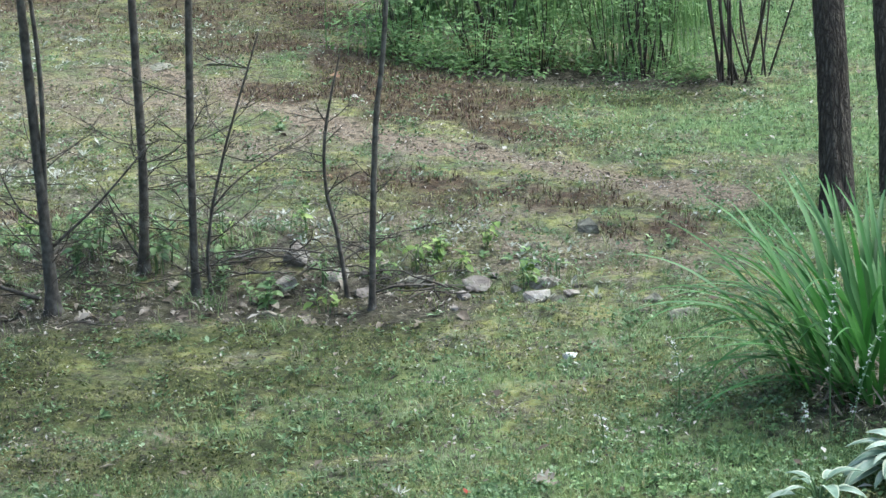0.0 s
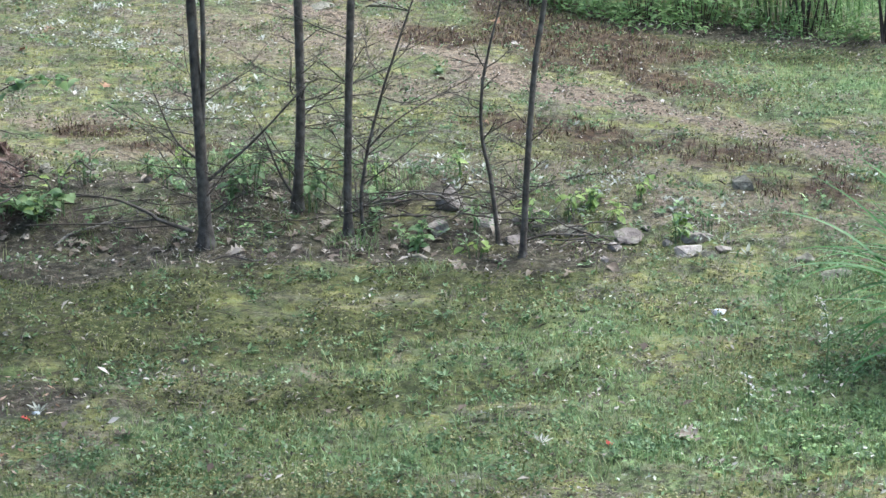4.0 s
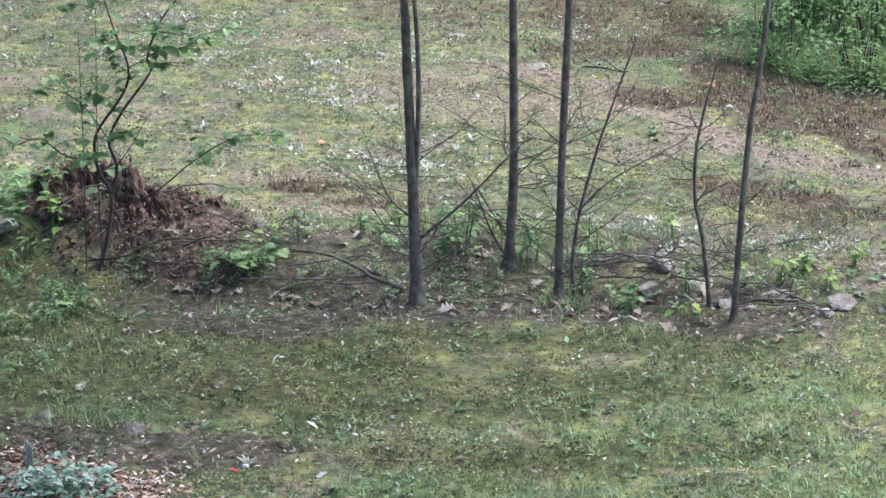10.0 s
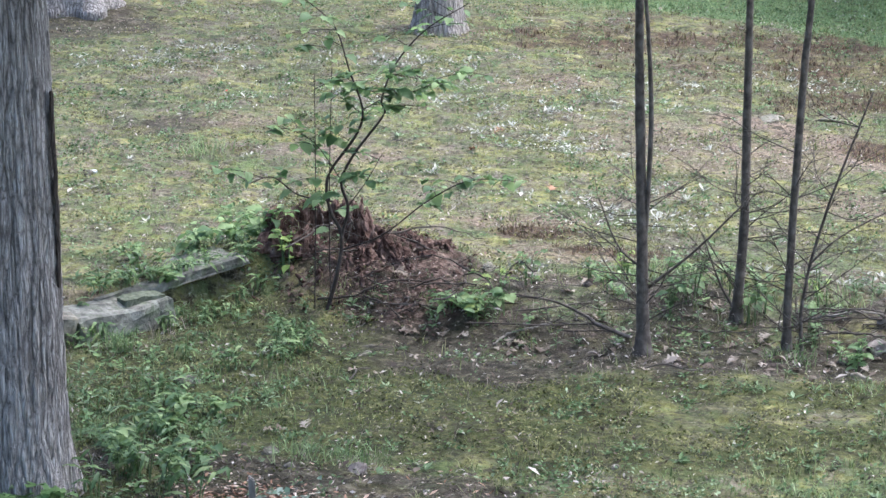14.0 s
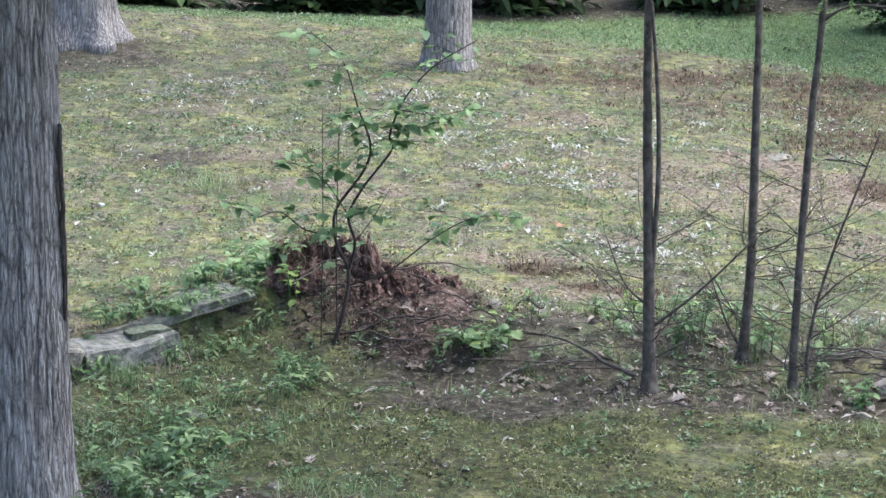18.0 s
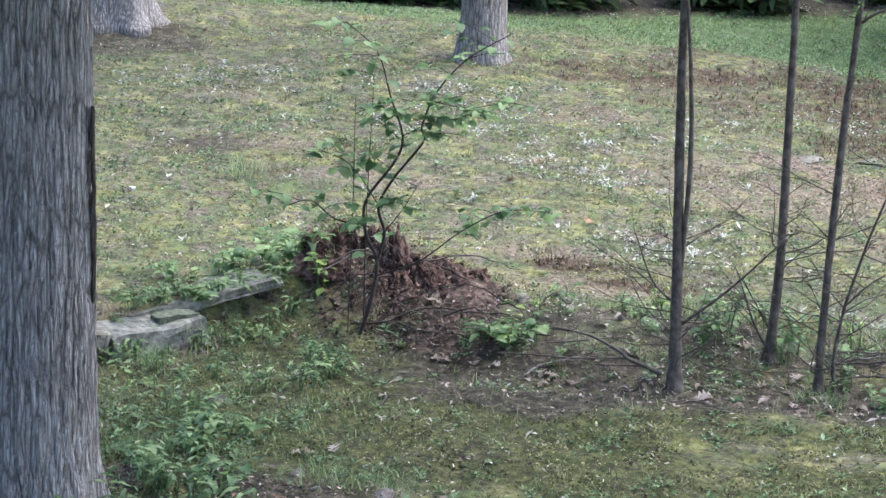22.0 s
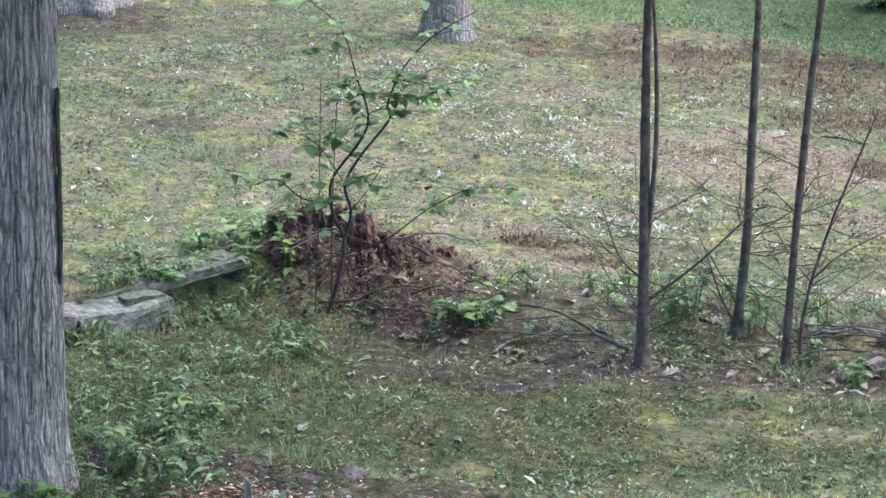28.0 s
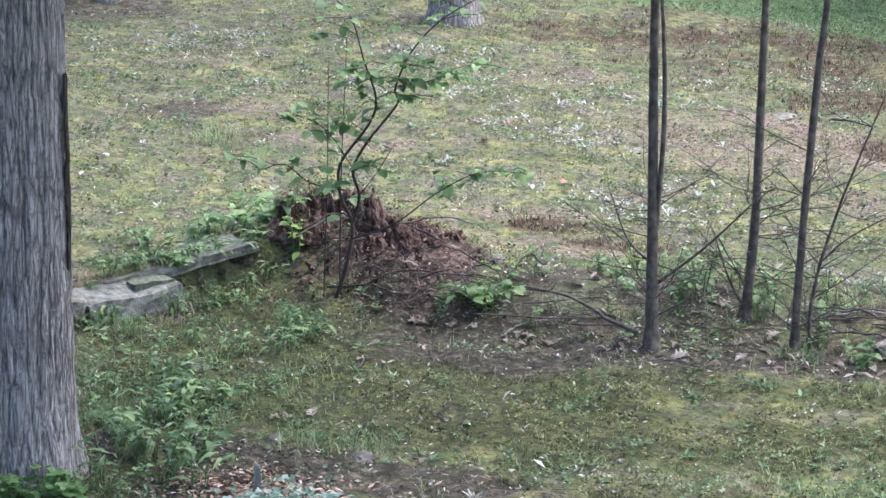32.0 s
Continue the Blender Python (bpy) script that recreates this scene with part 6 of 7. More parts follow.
def flower_spike(pts, label, seed, blooms=12):
    pts = np.asarray(pts, float)
    foot = pts[0].copy()
    foot[2] = float(ground(foot[0], foot[1]))
    t = thing("flower_spike", Matrix.Translation(foot), label, "flower", "flower spikes near the lily clump")
    rel = pts - foot
    rel[0, 2] = -0.02
    line = curve_points(rel, 24)
    v, f = join([tube(line, (0.003, 0.0025, 0.0015), 6)])
    put("stem", smoothed(mesh_np("stem", v, f)), M_WEED, t)
    rs = np.random.RandomState(seed)
    for k in range(blooms):
        p = line[8 + int(15 * k / blooms)]
        a = rs.uniform(0, 6.28, 5)
        c = p + np.array([rs.uniform(-0.012, 0.012), rs.uniform(-0.012, 0.012), 0])
        out = np.stack([np.cos(a), np.sin(a), rs.uniform(-0.6, 0.6, 5)], -1)
        v, f = leaflets(np.repeat(c[None], 5, 0), out, np.tile([[0, 0, 1.0]], (5, 1)), rs.uniform(0.012, 0.022, 5), rs.uniform(0.006, 0.01, 5))
        put("blossom", mesh_np("blossom", v, f), M_PETAL if rs.uniform() < 0.75 else M_HOSTA, t)


flower_spike([(2.6, 9.1, 0), (2.6, 9.1, 0.38), (2.63, 9.1, 0.66)], "thin flower spike with small whitish blossoms", 1, 16)
flower_spike([(2.63, 9.0, 0), (2.68, 9.0, 0.21), (2.78, 9.0, 0.5)], "thin flower spike with small whitish blossoms", 2, 16)
flower_spike([(2.48, 9.0, 0), (2.48, 9.0, 0.12), (2.485, 9.0, 0.19)], "short flower spike with small whitish blossoms", 3, 7)
flower_spike([(2.13, 9.5, 0), (2.13, 9.5, 0.22), (2.08, 9.5, 0.33)], "thin flower spike with small whitish blossoms", 4, 9)
flower_spike([(1.78, 9.2, 0), (1.78, 9.2, 0.08), (1.77, 9.2, 0.15)], "short flower spike with small whitish blossoms", 5, 5)


# ---- stake, wood chips and ground cover ----
def build_stake():
    bm = bmesh.new()
    bmesh.ops.create_cube(bm, size=1)
    for w in bm.verts:
        w.co = Vector((w.co.x * 0.024, w.co.y * 0.024, w.co.z * 0.3 + 0.06))
        if w.co.z > 0:
            w.co.x += -0.008
            w.co.z += 0.02 * (w.co.x < -0.01)
    bmesh.ops.bevel(bm, geom=bm.edges[:], offset=0.004, segments=2, affect="EDGES")
    me = bpy.data.meshes.new("stake")
    bm.to_mesh(me)
    bm.free()
    tagged(put("stake", me, M_STAKE, place=spot(-1.545, 9.25, -0.05, 8)), "short weathered grey wooden stake beside wood chips", "stake")


build_stake()


# ---- bushes at the edge of the lawn ----
def bush(x, y, height, spread, stems, leaves, seed, label, leaf=0.06, mat=None, blade_count=0, stem_r=0.006, fan=0.6, category="bush", crown_low=0.25, frond=0.5):
    t = thing("bush", spot(x, y), label, category)
    rs = np.random.RandomState(seed)
    ends = []
    for k in range(stems):
        a, r = rs.uniform(0, 6.28), spread * rs.uniform(0.2, 1) * fan
        b = np.array([0.12 * spread * math.cos(a), 0.12 * spread * math.sin(a), -0.04])
        e = np.array([r * math.cos(a), r * math.sin(a), height * rs.uniform(0.65, 1)])
        line = curve_points([b, (b + e) / 2 + rs.normal(0, 0.05, 3) * height, e], 14)
        v, f = join([tube(line, (stem_r, stem_r * 0.8, stem_r * 0.4), 6, 0.06, k)])
        put("stem", smoothed(mesh_np("stem", v, f)), M_STEM, t)
        ends.append(line)
    ends = np.concatenate(ends)
    ends = ends[ends[:, 2] > height * crown_low]
    if leaves:
        # leaves grow in sprays of seven along short side shoots
        n = leaves // 7
        c = ends[rs.randint(0, len(ends), n)]
        d = unit(rs.normal(0, 1, (n, 3)) * [1, 1, 0.5] + [0, 0, -0.15])
        pos = np.repeat(c, 7, 0) + np.repeat(d, 7, 0) * (np.tile(np.linspace(0.25, 1, 7), n) * spread * frond)[:, None]
        sidev = unit(np.cross(d, [0, 0, 1.0]))
        flip = np.tile([1, -1, 1, -1, 1, -1, 0.1], n)[:, None]
        out = np.repeat(sidev, 7, 0) * flip + np.repeat(d, 7, 0) * 0.5 + rs.normal(0, 0.2, (n * 7, 3))
        s = rs.uniform(0.7, 1.25, n * 7) * leaf
        pos[:, 2] = np.maximum(pos[:, 2], 0.04)
        v, f = leaflets(pos, out, rs.normal(0, 0.2, (n * 7, 3)) + [0, 0, 1], s, s * 0.45)
        put("foliage", mesh_np("foliage", v, f), mat or M_BUSH, t)
    if blade_count:
        b = np.stack([rs.normal(0, spread * 0.4, blade_count), rs.normal(0, spread * 0.25, blade_count), np.full(blade_count, -0.02)], -1)
        v, f = blades(b, rs.uniform(0, 6.28, blade_count), rs.uniform(0.5, 1, blade_count) * height * 0.9, np.full(blade_count, 0.008), rs.uniform(0.02, 0.35, blade_count), 0.3)
        tagged(put("tall_grass", mesh_np("tall_grass", v, f), M_BUSH, t, "tall green grass blades"), kind="stuff")
    return t


BUSH_LABEL = "dense green thicket of brambles and tall grass over dark earth"
for k, (x, y, h, s, n, lv, bl) in enumerate([(2.05, 16.85, 0.6, 0.5, 12, 800, 40), (2.45, 16.3, 0.5, 0.5, 14, 700, 10), (2.9, 16.6, 0.9, 0.5, 9, 800, 60), (3.3, 16.3, 1.0, 0.5, 9, 650, 60),
                                             (2.75, 16.1, 0.4, 0.45, 12, 400, 6), (3.6, 16.3, 1.1, 0.45, 9, 650, 60), (3.1, 17.8, 1.4, 0.6, 14, 2600, 300), (2.4, 18.0, 1.3, 0.5, 12, 2400, 300), (3.9, 17.6, 1.3, 0.5, 12, 1600, 240)]):
    bush(x, y, h, s, n, lv, 60 + k, BUSH_LABEL, 0.05, None, bl, 0.004, crown_low=0.12 if y < 17 else 0.06, frond=0.8)
# Added shrubs, crowns out of view, that shade the thicket's earth and far lawn.
for k, (x, y, h) in enumerate([(2.75, 17.4, 2.4), (2.6, 20.6, 3.4), (2.3, 22.4, 3.6), (2.6, 24.0, 3.6)]):
    bush(x, y, h, 1.15, 6, 900 if y < 19 else 3600, 420 + k, "tall shrub added to shade the thicket and far lawn", 0.09, None, 0, 0.012, 0.8, crown_low=0.5, frond=0.6)
bush(3.86, 15.6, 1.5, 0.6, 11, 220, 81, "bare dark multi-stemmed shrub at the lawn's edge", 0.05, None, 0, 0.009, 0.5, crown_low=0.7)
bush(4.05, 15.75, 1.4, 0.5, 6, 200, 82, "bare dark multi-stemmed shrub at the lawn's edge", 0.05, None, 0, 0.007, 0.8, crown_low=0.7)
bush(3.4, 15.9, 0.9, 0.4, 10, 300, 83, "thin dark stems at the edge of the thicket", 0.05, None, 10, 0.006, 0.5)

# ---- far edge of the woods ----
rs0 = np.random.RandomState(5)
for k in range(26):
    x = -9 + 18 * k / 25 + rs0.uniform(-0.4, 0.4)
    bush(x, float(np.interp(x, WOODS_X, WOODS_Y)) + rs0.uniform(0.3, 1.2), rs0.uniform(0.6, 1.4), rs0.uniform(0.7, 1.1), 6, 800, 200 + k, "dark undergrowth at the edge of the woods", 0.19, M_WOODS, 0, 0.012, 0.8, crown_low=0.05)
bush(1.75, 23.9, 0.6, 0.5, 9, 2200, 260, "dark spreading evergreen shrub on the far lawn", 0.09, M_WOODS, 0, 0.01, 0.9, crown_low=0.1)
for k in range(16):
    x, y = -14 + 28 * k / 15 + rs0.uniform(-0.7, 0.7), 27 + rs0.uniform(0, 8)
    t = thing("tree", spot(x, y), "dark tree at the edge of the woods", "tree", "trees of the woods")
    put("trunk", smoothed(bark_trunk(rs0.uniform(0.12, 0.2), 0.1, 8, 0.05, 12, 0.012, 300 + k, rows=24, segs=24)), M_BARK_BROWN, t)
    crown(t, 4.5, 9, 3.0, 900, 320 + k, mat_limb=M_BARK_BROWN, leaf=0.3, mat=M_WOODS)


def backdrop():
    """A ring of distant dark woods that closes the place."""
    n = 64
    a = np.linspace(0, 2 * np.pi, n, endpoint=False)
    v = np.concatenate([np.stack([70 * np.cos(a), 70 * np.sin(a), np.full(n, -2.0)], -1), np.stack([70 * np.cos(a), 70 * np.sin(a), 11 + 2 * np.sin(5 * a) + np.sin(13 * a)], -1)])
    i = np.arange(n)
    q = np.stack([i, (i + 1) % n, n + (i + 1) % n, n + i], -1)
    tagged(put("backdrop", mesh_np("backdrop", v, [q]), M_BACK), "distant dark woods all round the garden", "woods", kind="structure")


backdrop()


# ---- what covers the ground: too many to count ----
def sample(n, seed, y0=7.6, y1=26.0, near_bias=0.0):
    """Places in the wedge of lawn that lies before the deck."""
    rs = np.random.RandomState(seed)
    y = np.sqrt(rs.uniform(y0 ** 2, y1 ** 2, n)) if not near_bias else y0 + (y1 - y0) * rs.uniform(0, 1, n) ** (1 + near_bias)
    x = y * rs.uniform(-0.345, 0.345, n)
    return x, y, rs


def kept(x, y, chance, rs):
    k = rs.uniform(0, 1, len(x)) < chance
    return x[k], y[k]


def on_ground(x, y, dz=-0.004):
    return np.stack([x, y, ground(x, y) + dz], -1)


def tufts(x, y, per, rs, height, width, lean=(0.1, 0.9), spread=0.018):
    x, y = np.repeat(x, per), np.repeat(y, per)
    n = len(x)
    x, y = x + rs.normal(0, spread, n), y + rs.normal(0, spread, n)
    return blades(on_ground(x, y), rs.uniform(0, 6.28, n), rs.uniform(0.5, 1.15, n) * height, rs.uniform(0.7, 1.2, n) * width, rs.uniform(*lean, n), rs.uniform(0.2, 0.9))


def short_grass():
    x, y, rs = sample(130000, 1, near_bias=0.45)
    soil, brown, straw, lush = zones(x, y)
    patch = smooth(-0.35, 0.45, fbm(x, y, 0.5, 51)) * 0.75 + 0.1
    x, y = kept(x, y, np.clip(patch + 0.5 * lush - 0.9 * soil - 0.7 * straw - 0.6 * brown, 0.015, 1) * 0.8 * (1 - 0.7 * most(x, y, MOSS_SHADE)) * (1 - 0.45 * smooth(12.3, 13.2, y)), rs)
    v, f = tufts(x, y, 4, rs, 0.034, 0.0026)
    stuff("short_grass", v, f, M_GRASS, "thin short green grass growing through the moss", "grass")


def lush_grass():
    x, y, rs = sample(54000, 2, near_bias=0.2)
    x = x * 1.1
    soil, brown, straw, lush = zones(x, y)
    x, y = kept(x, y, np.clip(lush - soil, 0, 1) * (1 - 0.6 * most(x, y, MOSS_SHADE)), rs)
    v, f = tufts(x, y, 6, rs, 0.055, 0.0042, spread=0.03)
    stuff("lush_grass", v, f, M_LUSH_SUN, "thicker green grass with sunlight put into its colour", "grass")


def dry_grass():
    x, y, rs = sample(90000, 3, near_bias=0.35)
    soil, brown, straw, lush = zones(x, y)
    x, y = kept(x, y, np.clip(0.2 + 0.8 * straw + 0.25 * brown - 0.5 * soil - 0.35 * lush + 0.25 * fbm(x, y, 0.5, 67) + 0.2 * smooth(12.5, 13.5, y), 0.05, 1) * (1 - 0.65 * most(x, y, MOSS_SHADE)) * (1 - 0.7 * brown), rs)
    v, f = tufts(x, y, 3, rs, 0.04, 0.0024, (0.5, 1.5))
    stuff("dry_grass", v, f, M_DRY, "dry straw-coloured grass", "grass")


def heath():
    x, y, rs = sample(110000, 4, near_bias=0.15)
    soil, brown, straw, lush = zones(x, y)
    x, y = kept(x, y, np.clip(brown - 0.12, 0, 0.9) * (0.4 + 0.6 * smooth(-0.2, 0.3, fbm(x, y, 0.3, 66))), rs)
    v, f = tufts(x, y, 5, rs, 0.05, 0.0055, (0.1, 1.1), 0.014)
    stuff("heath", v, f, M_BROWNLEAF, "low reddish-brown heath plants", "heath")


def flakes(base, out, up, length, width):
    """Many four-cornered folded flakes."""
    out, up = unit(out), unit(up)
    side = unit(np.cross(out, up)) * (width / 2)[:, None]
    l = length[:, None]
    v = np.stack([base, base + out * l * 0.5 + side + up * 0.2 * width[:, None], base + out * l, base + out * l * 0.5 - side + up * 0.2 * width[:, None]], 1).reshape(-1, 3)
    o = np.arange(len(base))[:, None] * 4
    return v, [o + np.array([[0, 1, 2]]), o + np.array([[0, 2, 3]])]


def flat_leaves(name, n, seed, chance, per, length, width, mat, label, category, tilt=0.35, dz=0.006, spread=0.02, bias=0.25, rise=0.03):
    x, y, rs = sample(n, seed, near_bias=bias)
    x, y = kept(x, y, chance(x, y, *zones(x, y)), rs)
    x, y = np.repeat(x, per), np.repeat(y, per)
    k = len(x)
    x, y = x + rs.normal(0, spread, k), y + rs.normal(0, spread, k)
    p = on_ground(x, y, dz)
    p[:, 2] += rs.uniform(0, rise, k)
    a = rs.uniform(0, 6.28, k)
    out = np.stack([np.cos(a), np.sin(a), rs.normal(0.15, tilt, k)], -1)
    s = rs.uniform(0.5, 1.3, k)
    v, f = flakes(p, out, rs.normal(0, tilt, (k, 3)) + [0, 0, 1], s * length, s * width)
    stuff(name, v, f, mat, label, category)


def rosettes(name, n, seed, chance, leaves, length, width, mat, label, rise=0.35):
    """Small plants whose leaves spread from one point."""
    x, y, rs = sample(n, seed, near_bias=0.25)
    x, y = kept(x, y, chance(x, y, *zones(x, y)), rs)
    big = np.repeat(rs.uniform(0.5, 1.25, len(x)), leaves)
    x, y = np.repeat(x, leaves), np.repeat(y, leaves)
    k = len(x)
    p = on_ground(x, y, 0.004)
    a = rs.uniform(0, 6.28, k)
    out = np.stack([np.cos(a), np.sin(a), rs.uniform(0.0, 2 * rise, k)], -1)
    s = rs.uniform(0.7, 1.2, k) * big
    v, f = leaflets(p + out * 0.004, out, np.stack([-np.cos(a) * 0.4, -np.sin(a) * 0.4, np.ones(k)], -1), s * length, s * width, 0.2)
    stuff(name, v, f, mat, label, "weeds")


def wisps():
    """Longer thin blades in loose tufts."""
    x, y, rs = sample(17000, 31, near_bias=0.5)
    soil, brown, straw, lush = zones(x, y)
    x, y = kept(x, y, np.clip(smooth(0.15, 0.5, fbm(x, y, 0.35, 68)) + 0.2 * lush - 0.5 * soil, 0.02, 1) * 0.55, rs)
    v, f = tufts(x, y, 7, rs, 0.085, 0.0032, (0.1, 1.0), 0.012)
    stuff("grass_tufts", v, f, M_GRASS, "loose tufts of longer thin grass", "grass")
    x, y, rs = sample(7000, 32, near_bias=0.4)
    soil, brown, straw, lush = zones(x, y)
    x, y = kept(x, y, np.clip(smooth(0.1, 0.5, fbm(x, y, 0.4, 69)) + 0.3 * straw - 0.3 * lush, 0.03, 1) * 0.5, rs)
    v, f = tufts(x, y, 6, rs, 0.085, 0.0026, (0.3, 1.4), 0.014)
    stuff("withered_tufts", v, f, M_DRY, "loose tufts of withered grass", "grass")


short_grass()
lush_grass()
dry_grass()
heath()
wisps()
flat_leaves("small_weeds", 95000, 11, lambda x, y, so, br, st, lu: np.clip(0.04 + 0.25 * lu + 0.9 * smooth(0.12, 0.38, fbm(x, y, 0.22, 61)) - 0.5 * so - 0.25 * br - 0.4 * st, 0.01, 1) * 0.7 * (1 - 0.4 * most(x, y, MOSS_SHADE)), 5, 0.02, 0.012,
            M_WEED, "small green weeds scattered in the lawn", "weeds", 0.5)
flat_leaves("moss_tufts", 130000, 17, lambda x, y, so, br, st, lu: np.clip(0.05 + 0.95 * smooth(0.05, 0.35, fbm(x, y, 0.33, 62)) - 0.8 * so - 0.15 * br - 0.4 * st - 0.3 * lu - 0.5 * most(x, y, MOSS_SHADE), 0.0, 1) * 0.8, 5, 0.014, 0.008,
            M_MOSSLEAF, "yellow-green moss tufts in the thin lawn", "moss", 0.6, 0.002, 0.025)
# moss flakes whose dark colour carries the painted shade
flat_leaves("dark_moss", 60000, 19, lambda x, y, so, br, st, lu: most(x, y, MOSS_SHADE) * (0.15 + 0.85 * smooth(-0.15, 0.25, fbm(x, y, 0.2, 64))) * (1 - 0.8 * so), 5, 0.016, 0.009,
            M_SHADED_MOSS, "dark olive moss with shade put into its colour", "moss", 0.6, 0.0, 0.025, 0.6)
flat_leaves("silvery_weeds", 50000, 12, lambda x, y, so, br, st, lu: np.clip(most(x, y, SILVER) * (0.2 + 1.6 * fbm(x, y, 0.2, 71)), 0, 1) * 0.7 + 0.003, 7, 0.028, 0.011,
            M_SILVER, "silvery grey-white rosettes on the moss", "weeds", 0.5, 0.008, 0.03)
flat_leaves("leaf_litter", 60000, 13, lambda x, y, so, br, st, lu: np.clip(0.06 + 0.8 * so + 0.3 * st + 0.3 * br - 0.1 * lu + 0.8 * smooth(0.1, 0.4, fbm(x, y, 0.26, 63)) + 0.12 * smooth(12.5, 13.5, y), 0.03, 1) * 0.65 * (1 - 0.2 * most(x, y, MOSS_SHADE)) * (1 - 0.7 * br), 3, 0.022, 0.009,
            M_LITTER, "bits of dry fallen leaves and debris", "leaf litter", 0.45, 0.006, 0.03)
flat_leaves("large_litter", 9000, 18, lambda x, y, so, br, st, lu: np.clip(0.08 + 0.25 * so + 0.1 * st + 0.1 * br, 0.02, 1) * 0.6, 1, 0.05, 0.026,
            M_LITTER, "larger scraps of dry fallen leaves", "leaf litter", 0.22, 0.01, 0.03)
flat_leaves("wood_crumbs", 60000, 14, lambda x, y, so, br, st, lu: rot_amount(x, y), 4, 0.028, 0.013, M_CRUMB, "red-brown crumbs of rotten wood round the stump", "wood crumbs", 0.5, 0.006, 0.02)
rosettes("green_rosettes", 15000, 33, lambda x, y, so, br, st, lu: np.clip(0.1 + 0.6 * smooth(0.1, 0.5, fbm(x, y, 0.5, 72)) + 0.3 * lu - 0.3 * so, 0.02, 1) * 0.45, 8, 0.037, 0.013, M_WEED, "low green rosettes of broad leaves in the lawn")
rosettes("silver_rosettes", 16000, 34, lambda x, y, so, br, st, lu: np.clip(most(x, y, SILVER) * (0.45 + 1.2 * fbm(x, y, 0.3, 73)), 0, 1) * 0.62 + 0.006, 7, 0.044, 0.014, M_SILVER, "whitish woolly rosettes in the moss", 0.5)


def weed_mass(name, n, seed, chance, height, leaf, slim, mat, label, pairs=5, y0=8.2, y1=14.0):
    """Upright soft weeds: each a bent stem with leaves up its length."""
    x, y, rs = sample(n, seed, y0, y1)
    x, y = kept(x, y, chance(x, y), rs)
    n = len(x)
    foot = on_ground(x, y)
    a, h = rs.uniform(0, 6.28, n), height * rs.uniform(0.4, 1.2, n)
    bend = np.stack([np.cos(a), np.sin(a), 0 * a], -1) * (h * rs.uniform(0.1, 0.6, n))[:, None]
    up = np.stack([0 * a, 0 * a, h], -1)
    pos, out, size = [], [], []
    for k in range(pairs * 2):
        t = (k // 2 + 1 + rs.uniform(-0.3, 0.3, n)) / pairs
        pos.append(foot + up * t[:, None] + bend * (t ** 2)[:, None])
        b = a + (k // 2) * 1.4 + (k % 2) * 3.14 + rs.uniform(-0.5, 0.5, n)
        out.append(np.stack([np.cos(b), np.sin(b), rs.uniform(-0.25, 0.6, n)], -1))
        size.append(leaf * rs.uniform(0.5, 1.2, n) * (1.15 - 0.5 * t))
    pos, out, size = np.concatenate(pos), np.concatenate(out), np.concatenate(size)
    v, f = leaflets(pos, out, rs.normal(0, 0.25, (len(pos), 3)) + [0, 0, 1], size, size * slim, 0.2)
    side = np.stack([-np.sin(a), np.cos(a), 0 * a], -1) * 0.0016
    top, mid = foot + up + bend, foot + up * 0.5 + bend * 0.25
    o = len(v) + np.arange(n)[:, None] * 6
    v = np.vstack([v, np.stack([foot - side, foot + side, mid - side, mid + side, top - side * 0.5, top + side * 0.5], 1).reshape(-1, 3)])
    f = f + [o + np.array([[0, 1, 3, 2]]), o + np.array([[2, 3, 5, 4]])]
    stuff(name, v, f, mat, label, "weeds")


weed_mass("narrow_leaved_weeds", 14000, 51, lambda x, y: wild(x, y) * (0.15 + 0.85 * smooth(-0.1, 0.3, fbm(x, y, 0.3, 81))) * 0.36, 0.09, 0.055, 0.24, M_WEED, "narrow-leaved weeds along the bank and round the maple")
weed_mass("broad_leaved_weeds", 9000, 52, lambda x, y: wild(x, y) * (0.1 + 0.9 * smooth(0.0, 0.35, fbm(x, y, 0.35, 82))) * 0.28, 0.07, 0.045, 0.6, M_WEED_GREEN, "broad-leaved weeds along the bank and round the maple", 4)


weed_mass("clover", 16000, 56, lambda x, y: most(x, y, ((2.2, 9.0, 0.6, 0.4), (1.9, 8.7, 0.6, 0.3), (2.4, 9.6, 0.4, 0.4))) * 0.8, 0.03, 0.03, 0.75, M_WEED_GREEN, "low clover-like leaves in the lawn by the lily clump", 2)
THICKET = ((1.9, 16.8), (2.45, 16.2), (3.2, 15.9), (3.8, 15.7))
weed_mass("thicket_fringe", 12000, 55, lambda x, y: along(x, y, THICKET, 0.25) * 0.4, 0.22, 0.07, 0.32, M_BUSH, "low leafy growth along the edge of the thicket", 6, 15.0, 18.5)


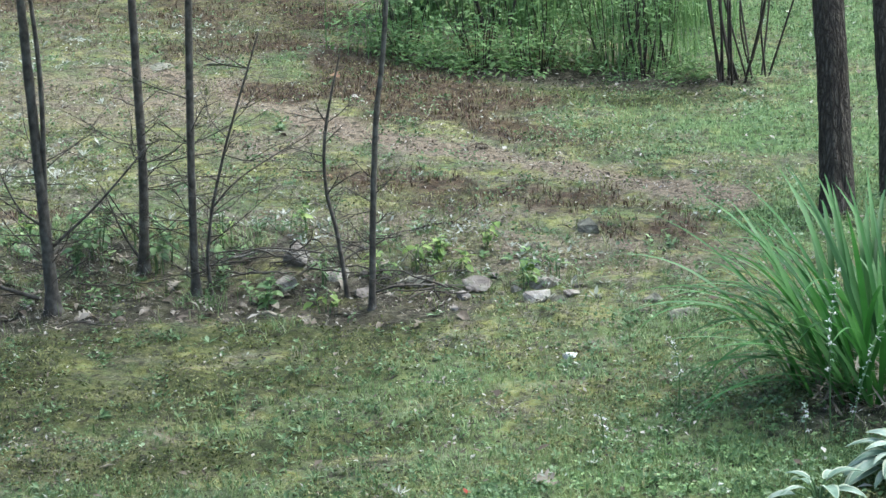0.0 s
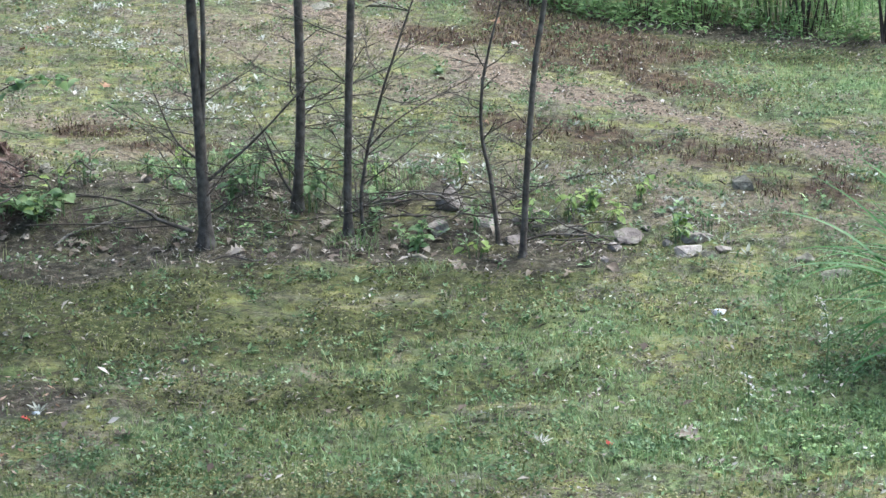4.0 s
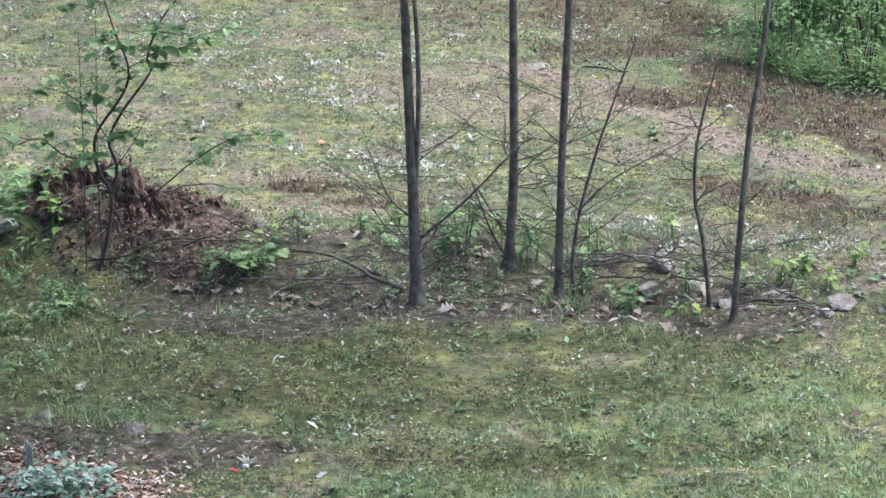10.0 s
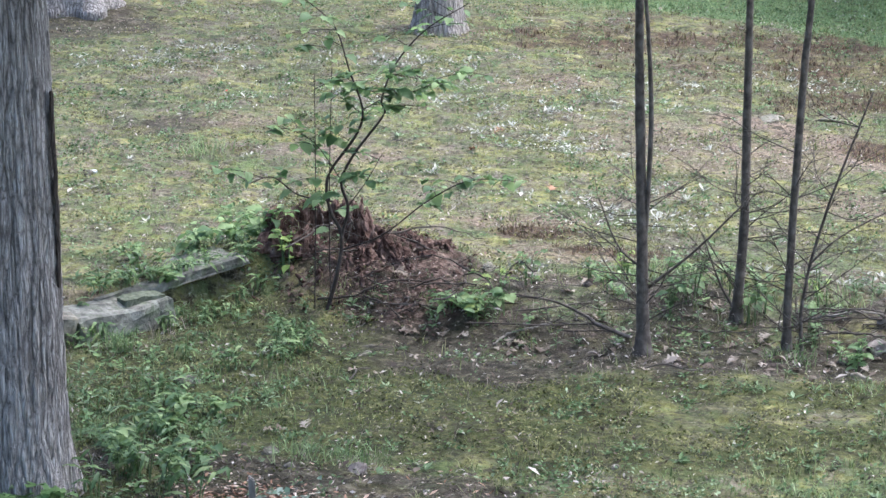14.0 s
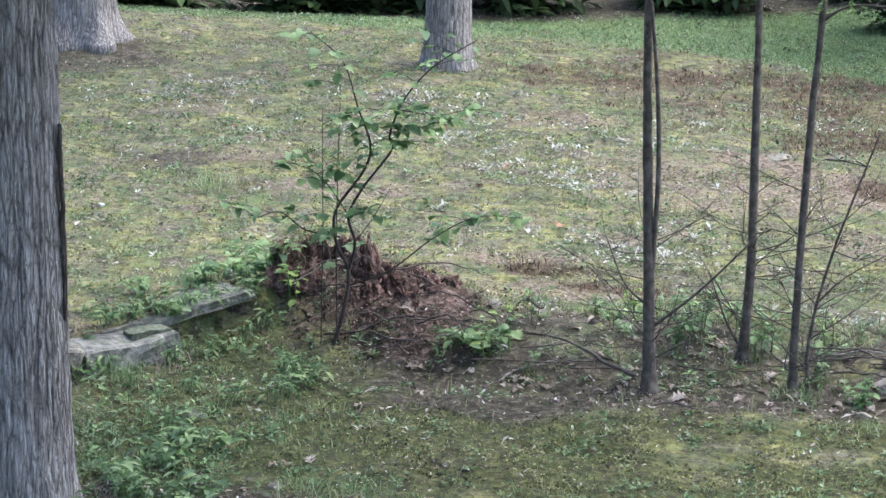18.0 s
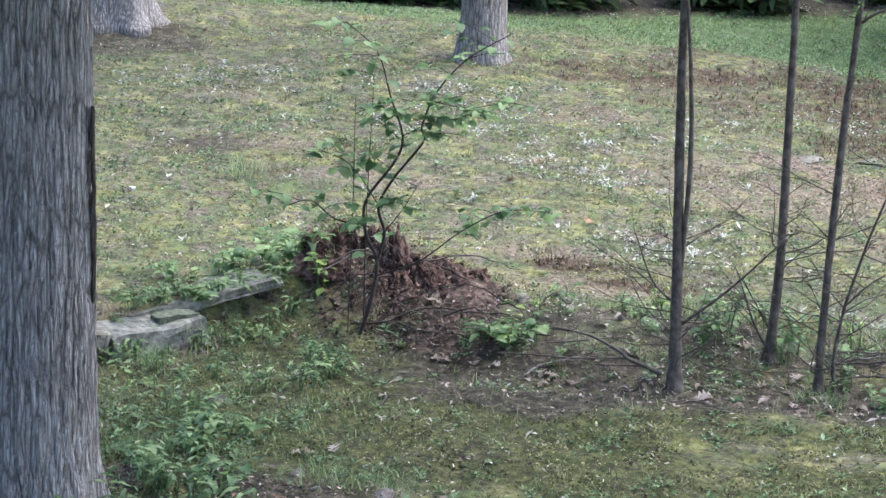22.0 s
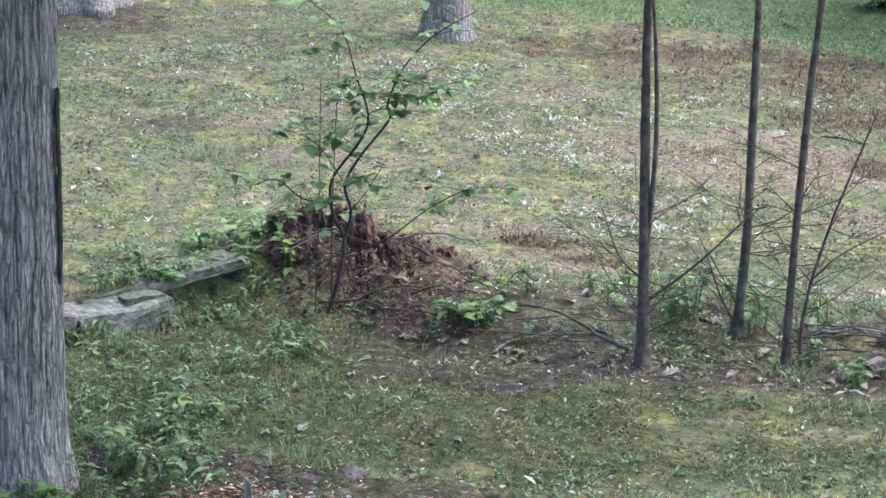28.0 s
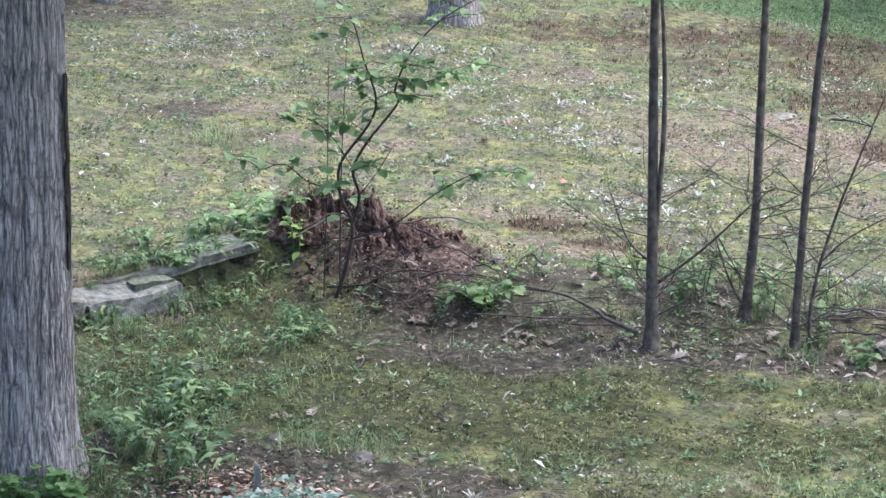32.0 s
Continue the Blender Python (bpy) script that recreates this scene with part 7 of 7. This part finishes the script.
def bank_grass():
    """Long thin grass, green and withered, on the bank and by the wall."""
    x, y, rs = sample(16000, 53, 8.2, 14.0)
    x, y = kept(x, y, wild(x, y) * (0.1 + 0.9 * smooth(-0.1, 0.35, fbm(x, y, 0.25, 83))) * 0.4, rs)
    v, f = tufts(x, y, 6, rs, 0.12, 0.003, (0.1, 1.1), 0.016)
    stuff("bank_grass", v, f, M_GRASS, "long thin green grass along the bank", "grass")
    x, y, rs = sample(14000, 54, 8.2, 14.0)
    x, y = kept(x, y, wild(x, y) * (0.1 + 0.9 * smooth(0.0, 0.4, fbm(x, y, 0.3, 84))) * 0.4, rs)
    v, f = tufts(x, y, 5, rs, 0.12, 0.0026, (0.3, 1.5), 0.02)
    stuff("bank_straw", v, f, M_DRY, "long withered grass along the bank", "grass")


bank_grass()


def wood_chips():
    rs = np.random.RandomState(15)
    x, y = rs.uniform(-2.2, -0.7, 16000), rs.uniform(8.7, 9.95, 16000)
    x, y = kept(x, y, blob(x, y, -1.36, 9.18, 0.46, 0.33, -35) + 0.012, rs)
    k = len(x)
    p = on_ground(x, y, 0.004)
    p[:, 2] += rs.uniform(0, 0.02, k)
    a = rs.uniform(0, 6.28, k)
    out = np.stack([np.cos(a), np.sin(a), rs.normal(0, 0.3, k)], -1)
    v, f = leaflets(p, out, rs.normal(0, 0.4, (k, 3)) + [0, 0, 1], rs.uniform(0.016, 0.044, k), rs.uniform(0.006, 0.013, k), 0.1)
    stuff("wood_chips", v, f, M_CHIP, "fresh pinkish wood chips spread on the ground", "wood chips")


wood_chips()


def ground_cover():
    rs = np.random.RandomState(16)
    n = 480
    x, y = rs.normal(-1.44, 0.11, n), rs.normal(9.14, 0.11, n)
    p = on_ground(x, y, 0.0)
    p[:, 2] += rs.uniform(0.01, 0.09, n)
    a = rs.uniform(0, 6.28, n)
    out = np.stack([np.cos(a), np.sin(a), rs.normal(-0.1, 0.25, n)], -1)
    s = rs.uniform(0.024, 0.046, n)
    v, f = leaflets(p, out, rs.normal(0, 0.3, (n, 3)) + [0, 0, 1], s, s * 0.75)
    stuff("ground_cover", v, f, M_LAMIUM, "variegated silvery green ground cover beside the stake", "ground cover")


ground_cover()


def ground_twigs():
    """Short dead twigs strewn over bare earth."""
    x, y, rs = sample(24000, 41, near_bias=0.3)
    soil, brown, straw, lush = zones(x, y)
    x, y = kept(x, y, np.clip(0.6 * soil + 0.1 * straw + 0.1 * brown, 0.01, 1) * 0.6, rs)
    n = len(x)
    a, l = rs.uniform(0, 6.28, n), rs.uniform(0.03, 0.16, n)
    d = np.stack([np.cos(a) * l, np.sin(a) * l, rs.normal(0, 0.08, n) * l], -1)
    p = on_ground(x, y, 0.008)
    up = np.array([0, 0, 0.0022])
    side = np.stack([-np.sin(a), np.cos(a), 0 * a], -1) * 0.002
    mid = p + d * 0.5 + rs.normal(0, 0.006, (n, 3))
    v = np.stack([p - side, p + side, p + up, mid - side, mid + side, mid + up, p + d - side * 0.5, p + d + side * 0.5, p + d + up * 0.5], 1).reshape(-1, 3)
    o = np.arange(n)[:, None] * 9
    f = [o + np.array([[i, j, j + 3, i + 3]]) for i, j in ((0, 1), (1, 2), (2, 0), (3, 4), (4, 5), (5, 3))]
    stuff("ground_twigs", v, f, M_TWIG, "short dead twigs strewn over bare earth", "twigs")


ground_twigs()
